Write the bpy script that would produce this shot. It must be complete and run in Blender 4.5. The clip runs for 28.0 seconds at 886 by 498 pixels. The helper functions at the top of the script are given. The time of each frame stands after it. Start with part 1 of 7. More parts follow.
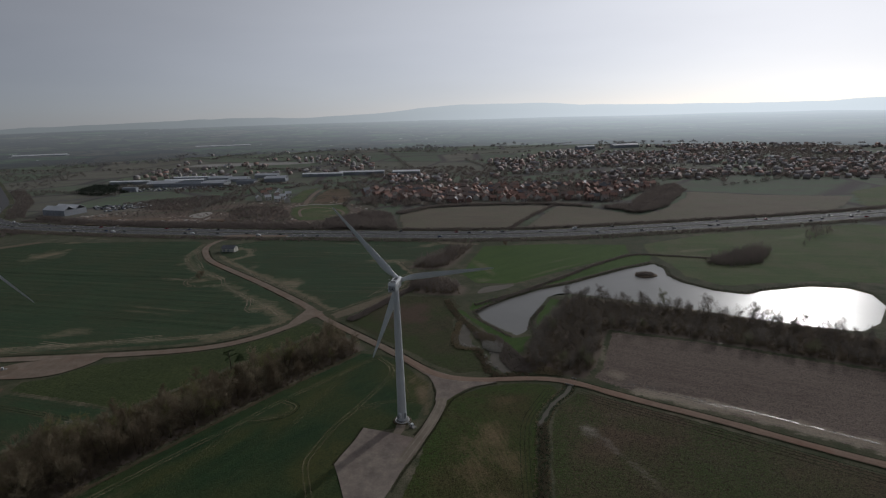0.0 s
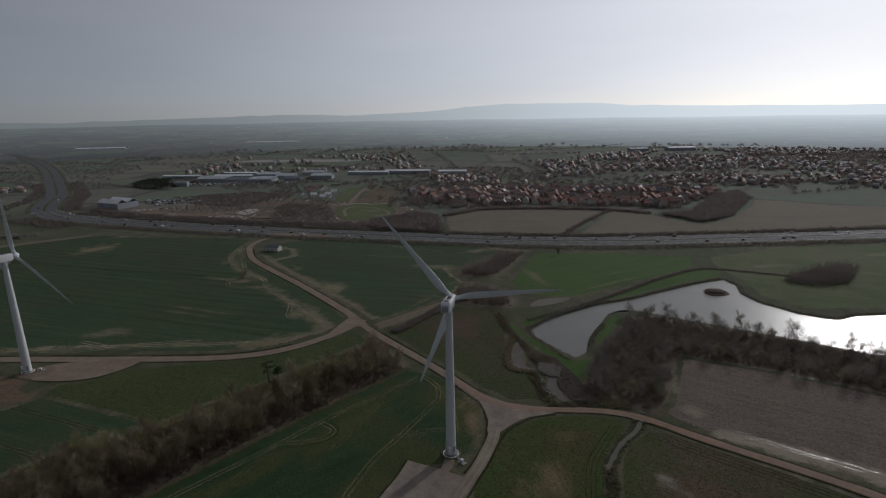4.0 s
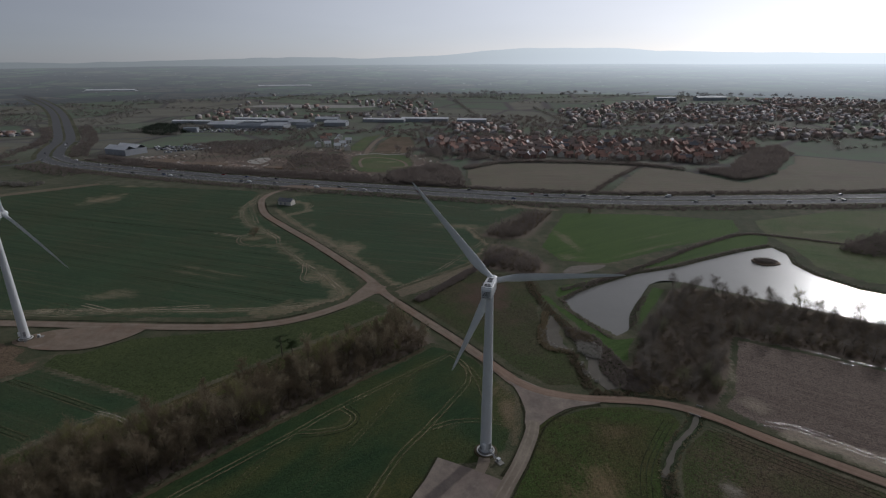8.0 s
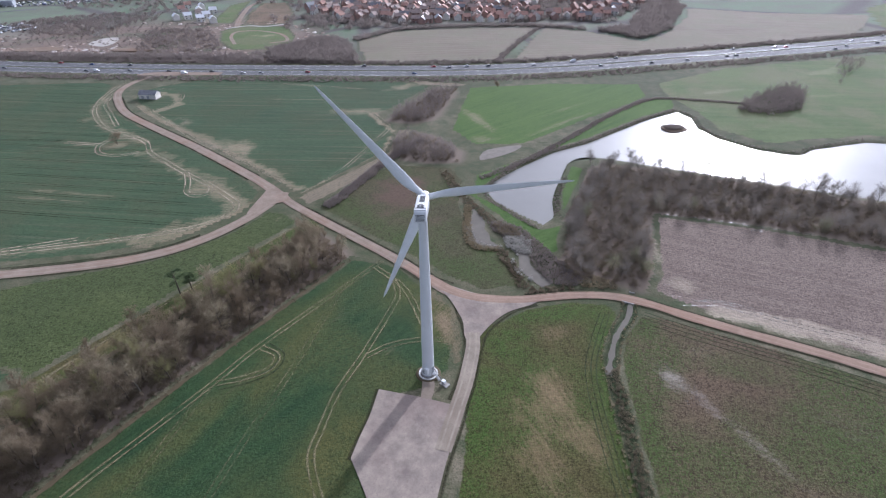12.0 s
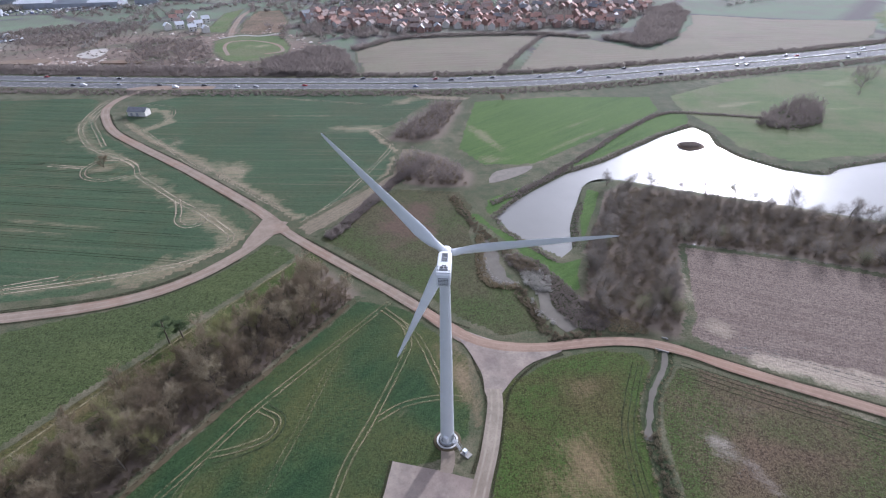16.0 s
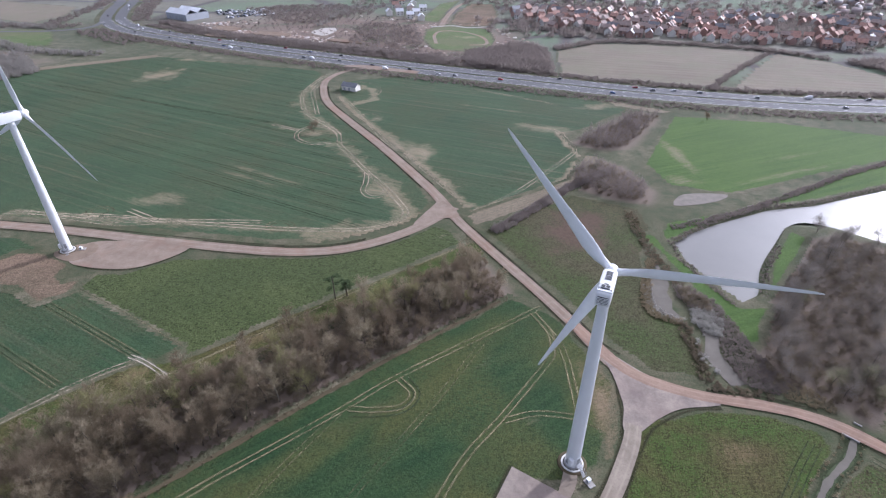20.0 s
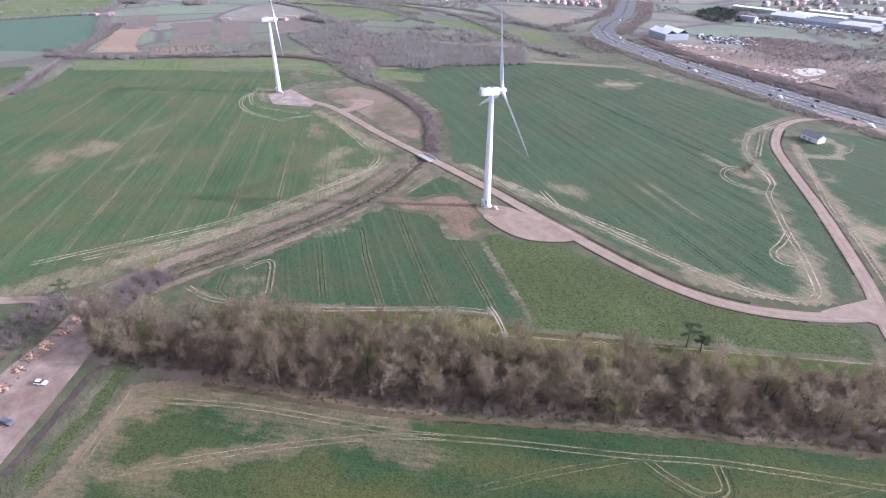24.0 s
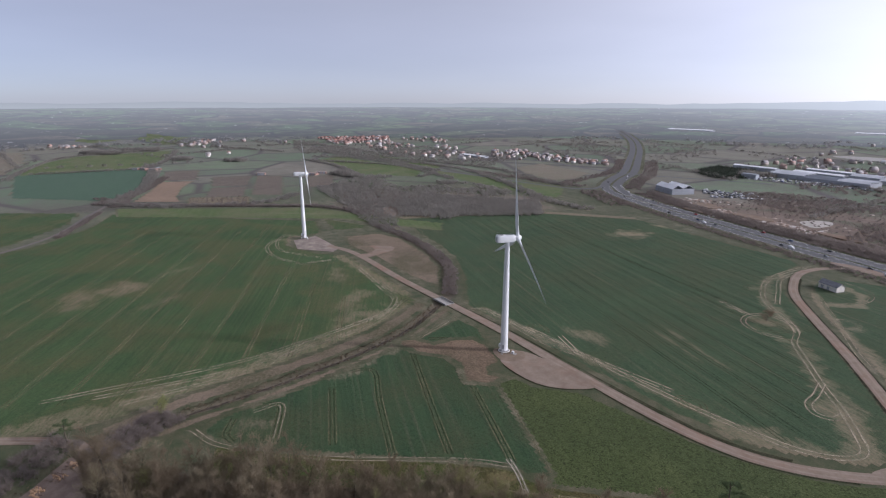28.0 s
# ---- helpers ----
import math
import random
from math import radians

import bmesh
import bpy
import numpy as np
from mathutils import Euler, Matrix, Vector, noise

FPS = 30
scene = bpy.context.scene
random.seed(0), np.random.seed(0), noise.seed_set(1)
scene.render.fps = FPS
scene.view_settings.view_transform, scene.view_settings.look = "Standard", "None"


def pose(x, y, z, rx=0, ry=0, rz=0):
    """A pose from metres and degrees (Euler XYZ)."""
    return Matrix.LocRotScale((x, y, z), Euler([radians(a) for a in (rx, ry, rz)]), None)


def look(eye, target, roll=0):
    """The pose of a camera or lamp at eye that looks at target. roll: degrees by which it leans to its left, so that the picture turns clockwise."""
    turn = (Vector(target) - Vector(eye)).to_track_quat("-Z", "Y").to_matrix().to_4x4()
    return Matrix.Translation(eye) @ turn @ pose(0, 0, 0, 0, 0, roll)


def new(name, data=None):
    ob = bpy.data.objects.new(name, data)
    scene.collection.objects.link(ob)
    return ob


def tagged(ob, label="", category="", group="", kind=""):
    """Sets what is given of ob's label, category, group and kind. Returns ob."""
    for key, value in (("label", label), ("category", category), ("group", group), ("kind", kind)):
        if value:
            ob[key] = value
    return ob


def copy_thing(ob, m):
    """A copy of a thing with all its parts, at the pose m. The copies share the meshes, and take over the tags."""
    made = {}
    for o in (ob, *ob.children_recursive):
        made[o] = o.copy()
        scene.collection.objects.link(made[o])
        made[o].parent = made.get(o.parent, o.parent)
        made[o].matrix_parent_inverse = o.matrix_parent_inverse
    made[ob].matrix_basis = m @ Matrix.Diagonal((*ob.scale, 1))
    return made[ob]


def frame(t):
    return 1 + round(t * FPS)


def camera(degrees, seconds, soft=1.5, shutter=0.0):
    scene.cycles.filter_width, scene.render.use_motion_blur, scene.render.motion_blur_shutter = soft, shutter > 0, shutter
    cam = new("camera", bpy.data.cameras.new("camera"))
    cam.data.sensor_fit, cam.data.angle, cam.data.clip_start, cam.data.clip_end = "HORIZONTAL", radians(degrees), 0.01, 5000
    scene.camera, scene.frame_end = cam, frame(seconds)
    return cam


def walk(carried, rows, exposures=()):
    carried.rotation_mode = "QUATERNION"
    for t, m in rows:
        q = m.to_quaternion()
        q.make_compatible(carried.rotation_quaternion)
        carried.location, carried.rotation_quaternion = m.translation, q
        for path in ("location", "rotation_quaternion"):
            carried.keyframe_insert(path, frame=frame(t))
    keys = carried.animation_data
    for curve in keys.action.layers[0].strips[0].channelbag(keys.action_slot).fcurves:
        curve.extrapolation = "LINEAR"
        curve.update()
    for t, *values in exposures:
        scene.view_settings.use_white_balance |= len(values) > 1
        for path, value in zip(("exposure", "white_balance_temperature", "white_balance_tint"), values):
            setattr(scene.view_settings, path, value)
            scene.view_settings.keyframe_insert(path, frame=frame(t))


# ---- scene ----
cam = camera(78.4, 28.0, 1.2)
PATH = [
    (0, (11.887, -210.575, 128.409), (11.958, -208.636, 127.924), -1.6),
    (0.5, (10.995, -207.518, 128.329), (11.061, -205.58, 127.843), -1.5),
    (1, (10.213, -204.425, 128.305), (10.27, -202.486, 127.82), -1.4),
    (1.5, (9.595, -201.399, 128.189), (9.647, -199.46, 127.703), -1.1),
    (2, (9.056, -198.403, 128.147), (9.077, -196.463, 127.661), -1.2),
    (2.5, (8.546, -195.358, 128.204), (8.481, -193.419, 127.72), -1.2),
    (3, (8.031, -192.241, 128.298), (7.951, -190.302, 127.815), -1.1),
    (3.5, (7.148, -188.784, 128.359), (7.063, -186.846, 127.875), -1.0),
    (5.5, (2.3, -173.748, 128.801), (2.236, -171.809, 128.314), -0.6),
    (6, (1.206, -170.009, 128.78), (1.119, -168.07, 128.294), -0.5),
    (6.5, (0.025, -166.209, 128.725), (-0.063, -164.27, 128.241), -0.5),
    (7, (-1.399, -162.373, 128.714), (-1.485, -160.434, 128.233), -0.5),
    (7.5, (-2.89, -158.598, 128.702), (-2.995, -156.682, 128.137), -0.4),
    (8, (-4.087, -154.826, 128.819), (-4.213, -152.945, 128.153), -0.3),
    (8.5, (-5.626, -151.34, 129.003), (-5.688, -149.493, 128.24), -0.3),
    (9, (-7.357, -147.502, 129.18), (-7.299, -145.697, 128.32), -0.3),
    (9.5, (-8.72, -143.682, 129.333), (-8.626, -141.918, 128.395), -0.4),
    (10, (-9.744, -140.015, 129.489), (-9.617, -138.291, 128.483), -0.5),
    (10.5, (-10.557, -136.448, 129.708), (-10.386, -134.765, 128.641), -0.6),
    (11, (-11.036, -132.892, 130.0), (-10.84, -131.228, 128.908), -0.5),
    (11.5, (-11.344, -129.501, 130.289), (-11.131, -127.839, 129.198), -0.7),
    (12, (-11.492, -126.18, 130.596), (-11.27, -124.517, 129.507), -0.8),
    (12.5, (-11.887, -122.641, 130.84), (-11.668, -120.977, 129.752), -0.9),
    (14.5, (-13.79, -108.375, 132.04), (-13.556, -106.712, 130.954), -0.9),
    (15, (-13.866, -105.434, 132.245), (-13.63, -103.769, 131.163), -0.9),
    (15.5, (-14.227, -103.212, 132.538), (-13.989, -101.546, 131.457), -1.0),
    (16, (-14.895, -101.974, 132.88), (-14.657, -100.309, 131.798), -1.0),
    (16.5, (-15.417, -101.516, 133.06), (-15.176, -99.851, 131.978), -0.9),
    (17, (-15.786, -101.453, 133.153), (-15.538, -99.79, 132.071), -0.9),
    (17.5, (-15.781, -101.55, 133.137), (-15.535, -99.886, 132.055), -1.0),
    (18, (-15.739, -101.493, 133.018), (-15.548, -99.822, 131.936), -1.0),
    (18.5, (-15.727, -101.104, 132.817), (-15.647, -99.424, 131.734), -0.8),
    (19, (-15.612, -100.69, 132.621), (-15.639, -99.009, 131.537), -0.6),
    (19.5, (-15.514, -100.523, 132.57), (-15.68, -98.851, 131.486), -0.5),
    (20, (-15.434, -100.392, 132.441), (-15.779, -98.745, 131.36), -0.3),
    (20.5, (-15.013, -100.479, 132.342), (-15.568, -98.889, 131.263), -0.3),
    (21, (-14.657, -100.351, 132.08), (-15.409, -98.845, 130.999), -0.2),
    (21.5, (-14.298, -100.298, 131.664), (-15.258, -98.918, 130.58), -0.6),
    (22, (-14.057, -99.866, 131.296), (-15.227, -98.655, 130.217), -0.1),
    (22.5, (-13.982, -99.227, 131.017), (-15.277, -98.152, 129.938), 0.0),
    (24.5, (-13.958, -98.139, 129.499), (-15.425, -97.203, 128.512), -0.1),
    (25, (-13.907, -98.103, 129.349), (-15.404, -97.164, 128.411), -0.1),
    (25.5, (-13.84, -98.269, 129.245), (-15.371, -97.319, 128.377), -0.1),
    (26, (-13.865, -98.429, 129.151), (-15.429, -97.469, 128.355), -0.1),
    (26.5, (-13.79, -98.457, 129.106), (-15.383, -97.487, 128.384), 0.0),
    (27, (-13.706, -98.513, 129.085), (-15.323, -97.53, 128.437), 0.0),
    (27.5, (-13.644, -98.623, 129.046), (-15.281, -97.627, 128.471), 0.1),
    (28, (-13.597, -98.683, 129.024), (-15.245, -97.681, 128.496), 0.1),
]
EXPOSURES = [(0, -0.57, 6150, 10), (7, -0.55, 6150, 10), (8, -0.33, 6050, 11), (9, 0.28, 5850, 13), (10, 0.92, 5680, 15), (11, 1.48, 5560, 18), (12, 1.66, 5500, 18), (17, 1.72, 5520, 18), (20, 1.82, 5560, 20), (21, 2.06, 5560, 22), (22, 2.18, 5540, 23), (25, 2.32, 5540, 28), (26, 2.06, 5540, 27), (27, 1.48, 5560, 23), (27.5, 1.26, 5680, 20), (28, 1.01, 5900, 19)]
walk(cam, [(t, look(eye, target, roll)) for t, eye, target, roll in PATH], EXPOSURES)

# ---- world, sun ----
SUN_AZ, SUN_EL = radians(37.0), radians(22.0)
SUN_WAY = (math.sin(SUN_AZ) * math.cos(SUN_EL), math.cos(SUN_AZ) * math.cos(SUN_EL), math.sin(SUN_EL))
world = bpy.data.worlds.new("hazy_sky")
world.use_nodes = True
scene.world = world
wn = world.node_tree
wn.nodes.clear()


def w_math(op, a, b, c=0.0):
    """A sum of the sky's node tree."""
    n = wn.nodes.new("ShaderNodeMath")
    n.operation = op
    for sock, v in zip(n.inputs, (a, b, c)):
        if isinstance(v, bpy.types.NodeSocket):
            wn.links.new(v, sock)
        else:
            sock.default_value = v
    return n.outputs[0]


w_sky = wn.nodes.new("ShaderNodeTexSky")
w_sky.sky_type = "NISHITA"
w_sky.sun_disc = False
w_sky.sun_elevation, w_sky.sun_rotation = SUN_EL, SUN_AZ
w_sky.air_density, w_sky.dust_density, w_sky.ozone_density, w_sky.altitude = 0.45, 0.6, 1.4, 100
w_bg = wn.nodes.new("ShaderNodeBackground")
w_bg.inputs["Strength"].default_value = 0.022
wn.links.new(w_sky.outputs[0], w_bg.inputs[0])
# the high haze: pale all round, brighter towards the sun, thinner overhead
w_way = wn.nodes.new("ShaderNodeTexCoord")
w_up = wn.nodes.new("ShaderNodeSeparateXYZ")
wn.links.new(w_way.outputs["Generated"], w_up.inputs[0])
w_thin = wn.nodes.new("ShaderNodeMapRange")
for k, v in (("From Min", 0.15), ("From Max", 1.0), ("To Min", 1.0), ("To Max", 0.45)):
    w_thin.inputs[k].default_value = v
wn.links.new(w_up.outputs["Z"], w_thin.inputs["Value"])
w_dot = wn.nodes.new("ShaderNodeVectorMath")
w_dot.operation = "DOT_PRODUCT"
w_dot.inputs[1].default_value = SUN_WAY
wn.links.new(w_way.outputs["Generated"], w_dot.inputs[0])
w_half = w_math("MULTIPLY_ADD", w_dot.outputs["Value"], 0.5, 0.5)
w_lobe = w_math("MULTIPLY_ADD", w_math("POWER", w_half, 4.3), 0.84, 0.165)
w_lobe = w_math("MULTIPLY_ADD", w_math("POWER", w_half, 34.0), 0.06, w_lobe)
# faint cloud streaks in it
w_map = wn.nodes.new("ShaderNodeMapping")
w_map.inputs["Scale"].default_value = (1.6, 1.6, 9.0)
wn.links.new(w_way.outputs["Generated"], w_map.inputs[0])
w_cloud = wn.nodes.new("ShaderNodeTexNoise")
w_cloud.inputs["Scale"].default_value, w_cloud.inputs["Detail"].default_value = 1.3, 4.0
wn.links.new(w_map.outputs[0], w_cloud.inputs["Vector"])
w_lobe = w_math("MULTIPLY", w_lobe, w_math("MULTIPLY_ADD", w_cloud.outputs["Fac"], 0.22, 0.89))
w_haze = wn.nodes.new("ShaderNodeBackground")
w_haze.inputs["Color"].default_value = (1.0, 0.985, 0.985, 1)
wn.links.new(w_math("MULTIPLY", w_lobe, w_thin.outputs[0]), w_haze.inputs["Strength"])
w_add = wn.nodes.new("ShaderNodeAddShader")
wn.links.new(w_bg.outputs[0], w_add.inputs[0])
wn.links.new(w_haze.outputs[0], w_add.inputs[1])
w_out = wn.nodes.new("ShaderNodeOutputWorld")
wn.links.new(w_add.outputs[0], w_out.inputs[0])
sun = new("sun", bpy.data.lights.new("sun", "SUN"))
sun.data.energy, sun.data.angle, sun.data.color = 1.6, radians(2.5), (1.0, 0.95, 0.89)
sun.matrix_world = look((math.sin(SUN_AZ) * math.cos(SUN_EL) * 500, math.cos(SUN_AZ) * math.cos(SUN_EL) * 500, math.sin(SUN_EL) * 500), (0, 0, 0))


# ---- materials ----
class Nodes:
    """A material's node tree, with short calls."""

    def __init__(self, name, rough=0.9, metal=0.0, spec=0.3):
        self.mat = bpy.data.materials.new(name)
        self.mat.use_nodes = True
        self.t = self.mat.node_tree
        self.bsdf = self.t.nodes["Principled BSDF"]
        self.out = self.t.nodes["Material Output"]
        self.bsdf.inputs["Roughness"].default_value = rough
        self.bsdf.inputs["Metallic"].default_value = metal
        self.bsdf.inputs["Specular IOR Level"].default_value = spec
        self.pos = self.t.nodes.new("ShaderNodeNewGeometry").outputs["Position"]

    def put(self, sock, v):
        if isinstance(v, bpy.types.NodeSocket):
            self.t.links.new(v, sock)
        elif isinstance(v, (tuple, list)):
            sock.default_value = (*v, 1.0) if len(v) == 3 and len(sock.default_value) == 4 else v
        else:
            sock.default_value = v

    def noise(self, scale, detail=4.0, rough=0.6, vec=None, distort=0.0):
        n = self.t.nodes.new("ShaderNodeTexNoise")
        self.put(n.inputs["Vector"], vec or self.pos)
        for k, v in (("Scale", scale), ("Detail", detail), ("Roughness", rough), ("Distortion", distort)):
            self.put(n.inputs[k], v)
        return n.outputs["Fac"]

    def voronoi(self, scale, what="Color", feature="F1", vec=None, rand=1.0):
        n = self.t.nodes.new("ShaderNodeTexVoronoi")
        n.feature = feature
        self.put(n.inputs["Vector"], vec or self.pos)
        self.put(n.inputs["Scale"], scale)
        self.put(n.inputs["Randomness"], rand)
        return n.outputs[what]

    def wave(self, scale, angle, distort=1.0, dscale=0.3):
        m = self.t.nodes.new("ShaderNodeMapping")
        m.inputs["Rotation"].default_value = (0, 0, angle)
        self.put(m.inputs["Vector"], self.pos)
        n = self.t.nodes.new("ShaderNodeTexWave")
        n.bands_direction = "Y"
        self.put(n.inputs["Vector"], m.outputs[0])
        for k, v in (("Scale", scale), ("Distortion", distort), ("Detail", 2.0), ("Detail Scale", dscale)):
            self.put(n.inputs[k], v)
        return n.outputs["Fac"]

    def turned(self, angle, sx=1.0, sy=1.0):
        m = self.t.nodes.new("ShaderNodeMapping")
        m.inputs["Rotation"].default_value = (0, 0, angle)
        m.inputs["Scale"].default_value = (sx, sy, 1)
        r = self.t.nodes.new("ShaderNodeMapping")
        self.put(m.inputs["Vector"], self.pos)
        m.vector_type = "POINT"
        r.inputs["Rotation"].default_value = (0, 0, angle)
        self.put(r.inputs["Vector"], self.pos)
        m.inputs["Rotation"].default_value = (0, 0, 0)
        self.put(m.inputs["Vector"], r.outputs[0])
        return m.outputs[0]

    def mix(self, a, b, fac, blend="MIX"):
        n = self.t.nodes.new("ShaderNodeMix")
        n.data_type, n.blend_type = "RGBA", blend
        self.put(n.inputs[0], fac)
        self.put(n.inputs[6], a)
        self.put(n.inputs[7], b)
        return n.outputs[2]

    def math(self, op, a, b=0.0, clamp=False):
        n = self.t.nodes.new("ShaderNodeMath")
        n.operation, n.use_clamp = op, clamp
        self.put(n.inputs[0], a)
        self.put(n.inputs[1], b)
        return n.outputs[0]

    def span(self, v, a, b, c=0.0, d=1.0):
        n = self.t.nodes.new("ShaderNodeMapRange")
        for k, q in zip(("Value", "From Min", "From Max", "To Min", "To Max"), (v, a, b, c, d)):
            self.put(n.inputs[k], q)
        return n.outputs[0]

    def attr(self, name):
        n = self.t.nodes.new("ShaderNodeAttribute")
        n.attribute_name = name
        return n.outputs["Fac"]

    def rand(self):
        return self.t.nodes.new("ShaderNodeObjectInfo").outputs["Random"]

    def island(self):
        return self.t.nodes.new("ShaderNodeNewGeometry").outputs["Random Per Island"]

    def ramp(self, fac, stops):
        n = self.t.nodes.new("ShaderNodeValToRGB")
        e = n.color_ramp.elements
        while len(e) < len(stops):
            e.new(0.5)
        for q, (p, c) in zip(e, stops):
            q.position, q.color = p, (*c, 1)
        self.put(n.inputs[0], fac)
        return n.outputs[0]

    def bump(self, height, strength=0.3, dist=0.1):
        n = self.t.nodes.new("ShaderNodeBump")
        self.put(n.inputs["Height"], height)
        n.inputs["Strength"].default_value, n.inputs["Distance"].default_value = strength, dist
        self.put(self.bsdf.inputs["Normal"], n.outputs[0])

    def color(self, c):
        self.put(self.bsdf.inputs["Base Color"], c)
        return self

    def sheen(self, weight, rough=0.5, tint=(1.0, 1.0, 1.0)):
        """An added pale sheen at low angles that stands in for haze along a surface."""
        self.bsdf.inputs["Sheen Weight"].default_value = weight
        self.bsdf.inputs["Sheen Roughness"].default_value = rough
        self.bsdf.inputs["Sheen Tint"].default_value = (*tint, 1.0)
        return self

    def cut(self, alpha):
        """Lets what lies beneath show through."""
        tr = self.t.nodes.new("ShaderNodeBsdfTransparent")
        m = self.t.nodes.new("ShaderNodeMixShader")
        self.put(m.inputs[0], alpha)
        self.t.links.new(tr.outputs[0], m.inputs[1])
        self.t.links.new(self.bsdf.outputs[0], m.inputs[2])
        self.t.links.new(m.outputs[0], self.out.inputs["Surface"])
        return self


def plain(name, c, rough=0.7, metal=0.0, spec=0.4, var=0.25, scale=1.5, grain=14.0):
    """A painted or mineral surface with stains and grain."""
    n = Nodes(name, rough, metal, spec)
    dark = tuple(v * (1 - var) for v in c)
    light = tuple(min(1, v * (1 + var * 0.6)) for v in c)
    base = n.mix(dark, light, n.span(n.noise(scale), 0.3, 0.7))
    n.color(n.mix(base, dark, n.span(n.noise(grain, 2.0), 0.5, 0.9, 0.0, 0.6)))
    n.bump(n.noise(grain * 2, 2.0), 0.15, 0.02)
    return n.mat


GRASS_A, GRASS_B, STRAW = (0.055, 0.070, 0.034), (0.098, 0.094, 0.056), (0.27, 0.225, 0.165)


def rough_grass(n, straw=0.35):
    big, mid, fine = n.noise(0.012, 5.0), n.noise(0.11, 6.0, 0.7), n.noise(1.6, 5.0, 0.75)
    c = n.mix(GRASS_A, GRASS_B, n.span(mid, 0.35, 0.65))
    c = n.mix(c, STRAW, n.math("MULTIPLY", n.span(big, 0.42, 0.68), n.span(mid, 0.35, 0.75, 0.0, straw * 2.0), True))
    return n.mix(c, (0.035, 0.042, 0.02), n.span(fine, 0.47, 0.66, 0.0, 0.7))


def ground_material():
    n = Nodes("ground", 0.95, spec=0.1)
    near = rough_grass(n)
    far_cell = n.voronoi(0.0052, "Color")
    sep = n.t.nodes.new("ShaderNodeSeparateColor")
    n.put(sep.inputs[0], far_cell)
    # far tones are lifted in place of haze
    far = n.ramp(sep.outputs[0], [(0.0, (0.100, 0.135, 0.085)), (0.35, (0.125, 0.165, 0.102)), (0.55, (0.150, 0.152, 0.110)), (0.7, (0.190, 0.172, 0.138)), (0.85, (0.105, 0.142, 0.088)), (1.0, (0.145, 0.182, 0.110))])
    far = n.mix(far, (0.118, 0.112, 0.092), n.span(n.noise(0.014, 7.0, 0.75), 0.43, 0.60, 0.0, 0.75))
    edge = n.voronoi(0.0052, "Distance", "DISTANCE_TO_EDGE")
    far = n.mix((0.085, 0.075, 0.07), far, n.span(edge, 0.012, 0.05))
    c = n.mix(far, near, n.attr("near"))
    litter = n.mix((0.135, 0.106, 0.084), (0.200, 0.160, 0.126), n.noise(0.7, 6.0, 0.75))
    c = n.mix(c, litter, n.attr("litter"))
    mud = n.mix((0.118, 0.088, 0.070), (0.22, 0.168, 0.132), n.span(n.noise(0.05, 7.0, 0.7), 0.35, 0.7))
    mud = n.mix(mud, (0.075, 0.085, 0.05), n.span(n.noise(0.025, 5.0, 0.6), 0.5, 0.65, 0.0, 0.8))
    c = n.mix(c, mud, n.attr("mud"))
    n.color(c)
    n.bump(n.noise(0.9, 6.0, 0.7), 0.5, 0.4)
    # cool sheen puts haze over ground seen at low angles
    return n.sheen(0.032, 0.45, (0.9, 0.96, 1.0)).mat


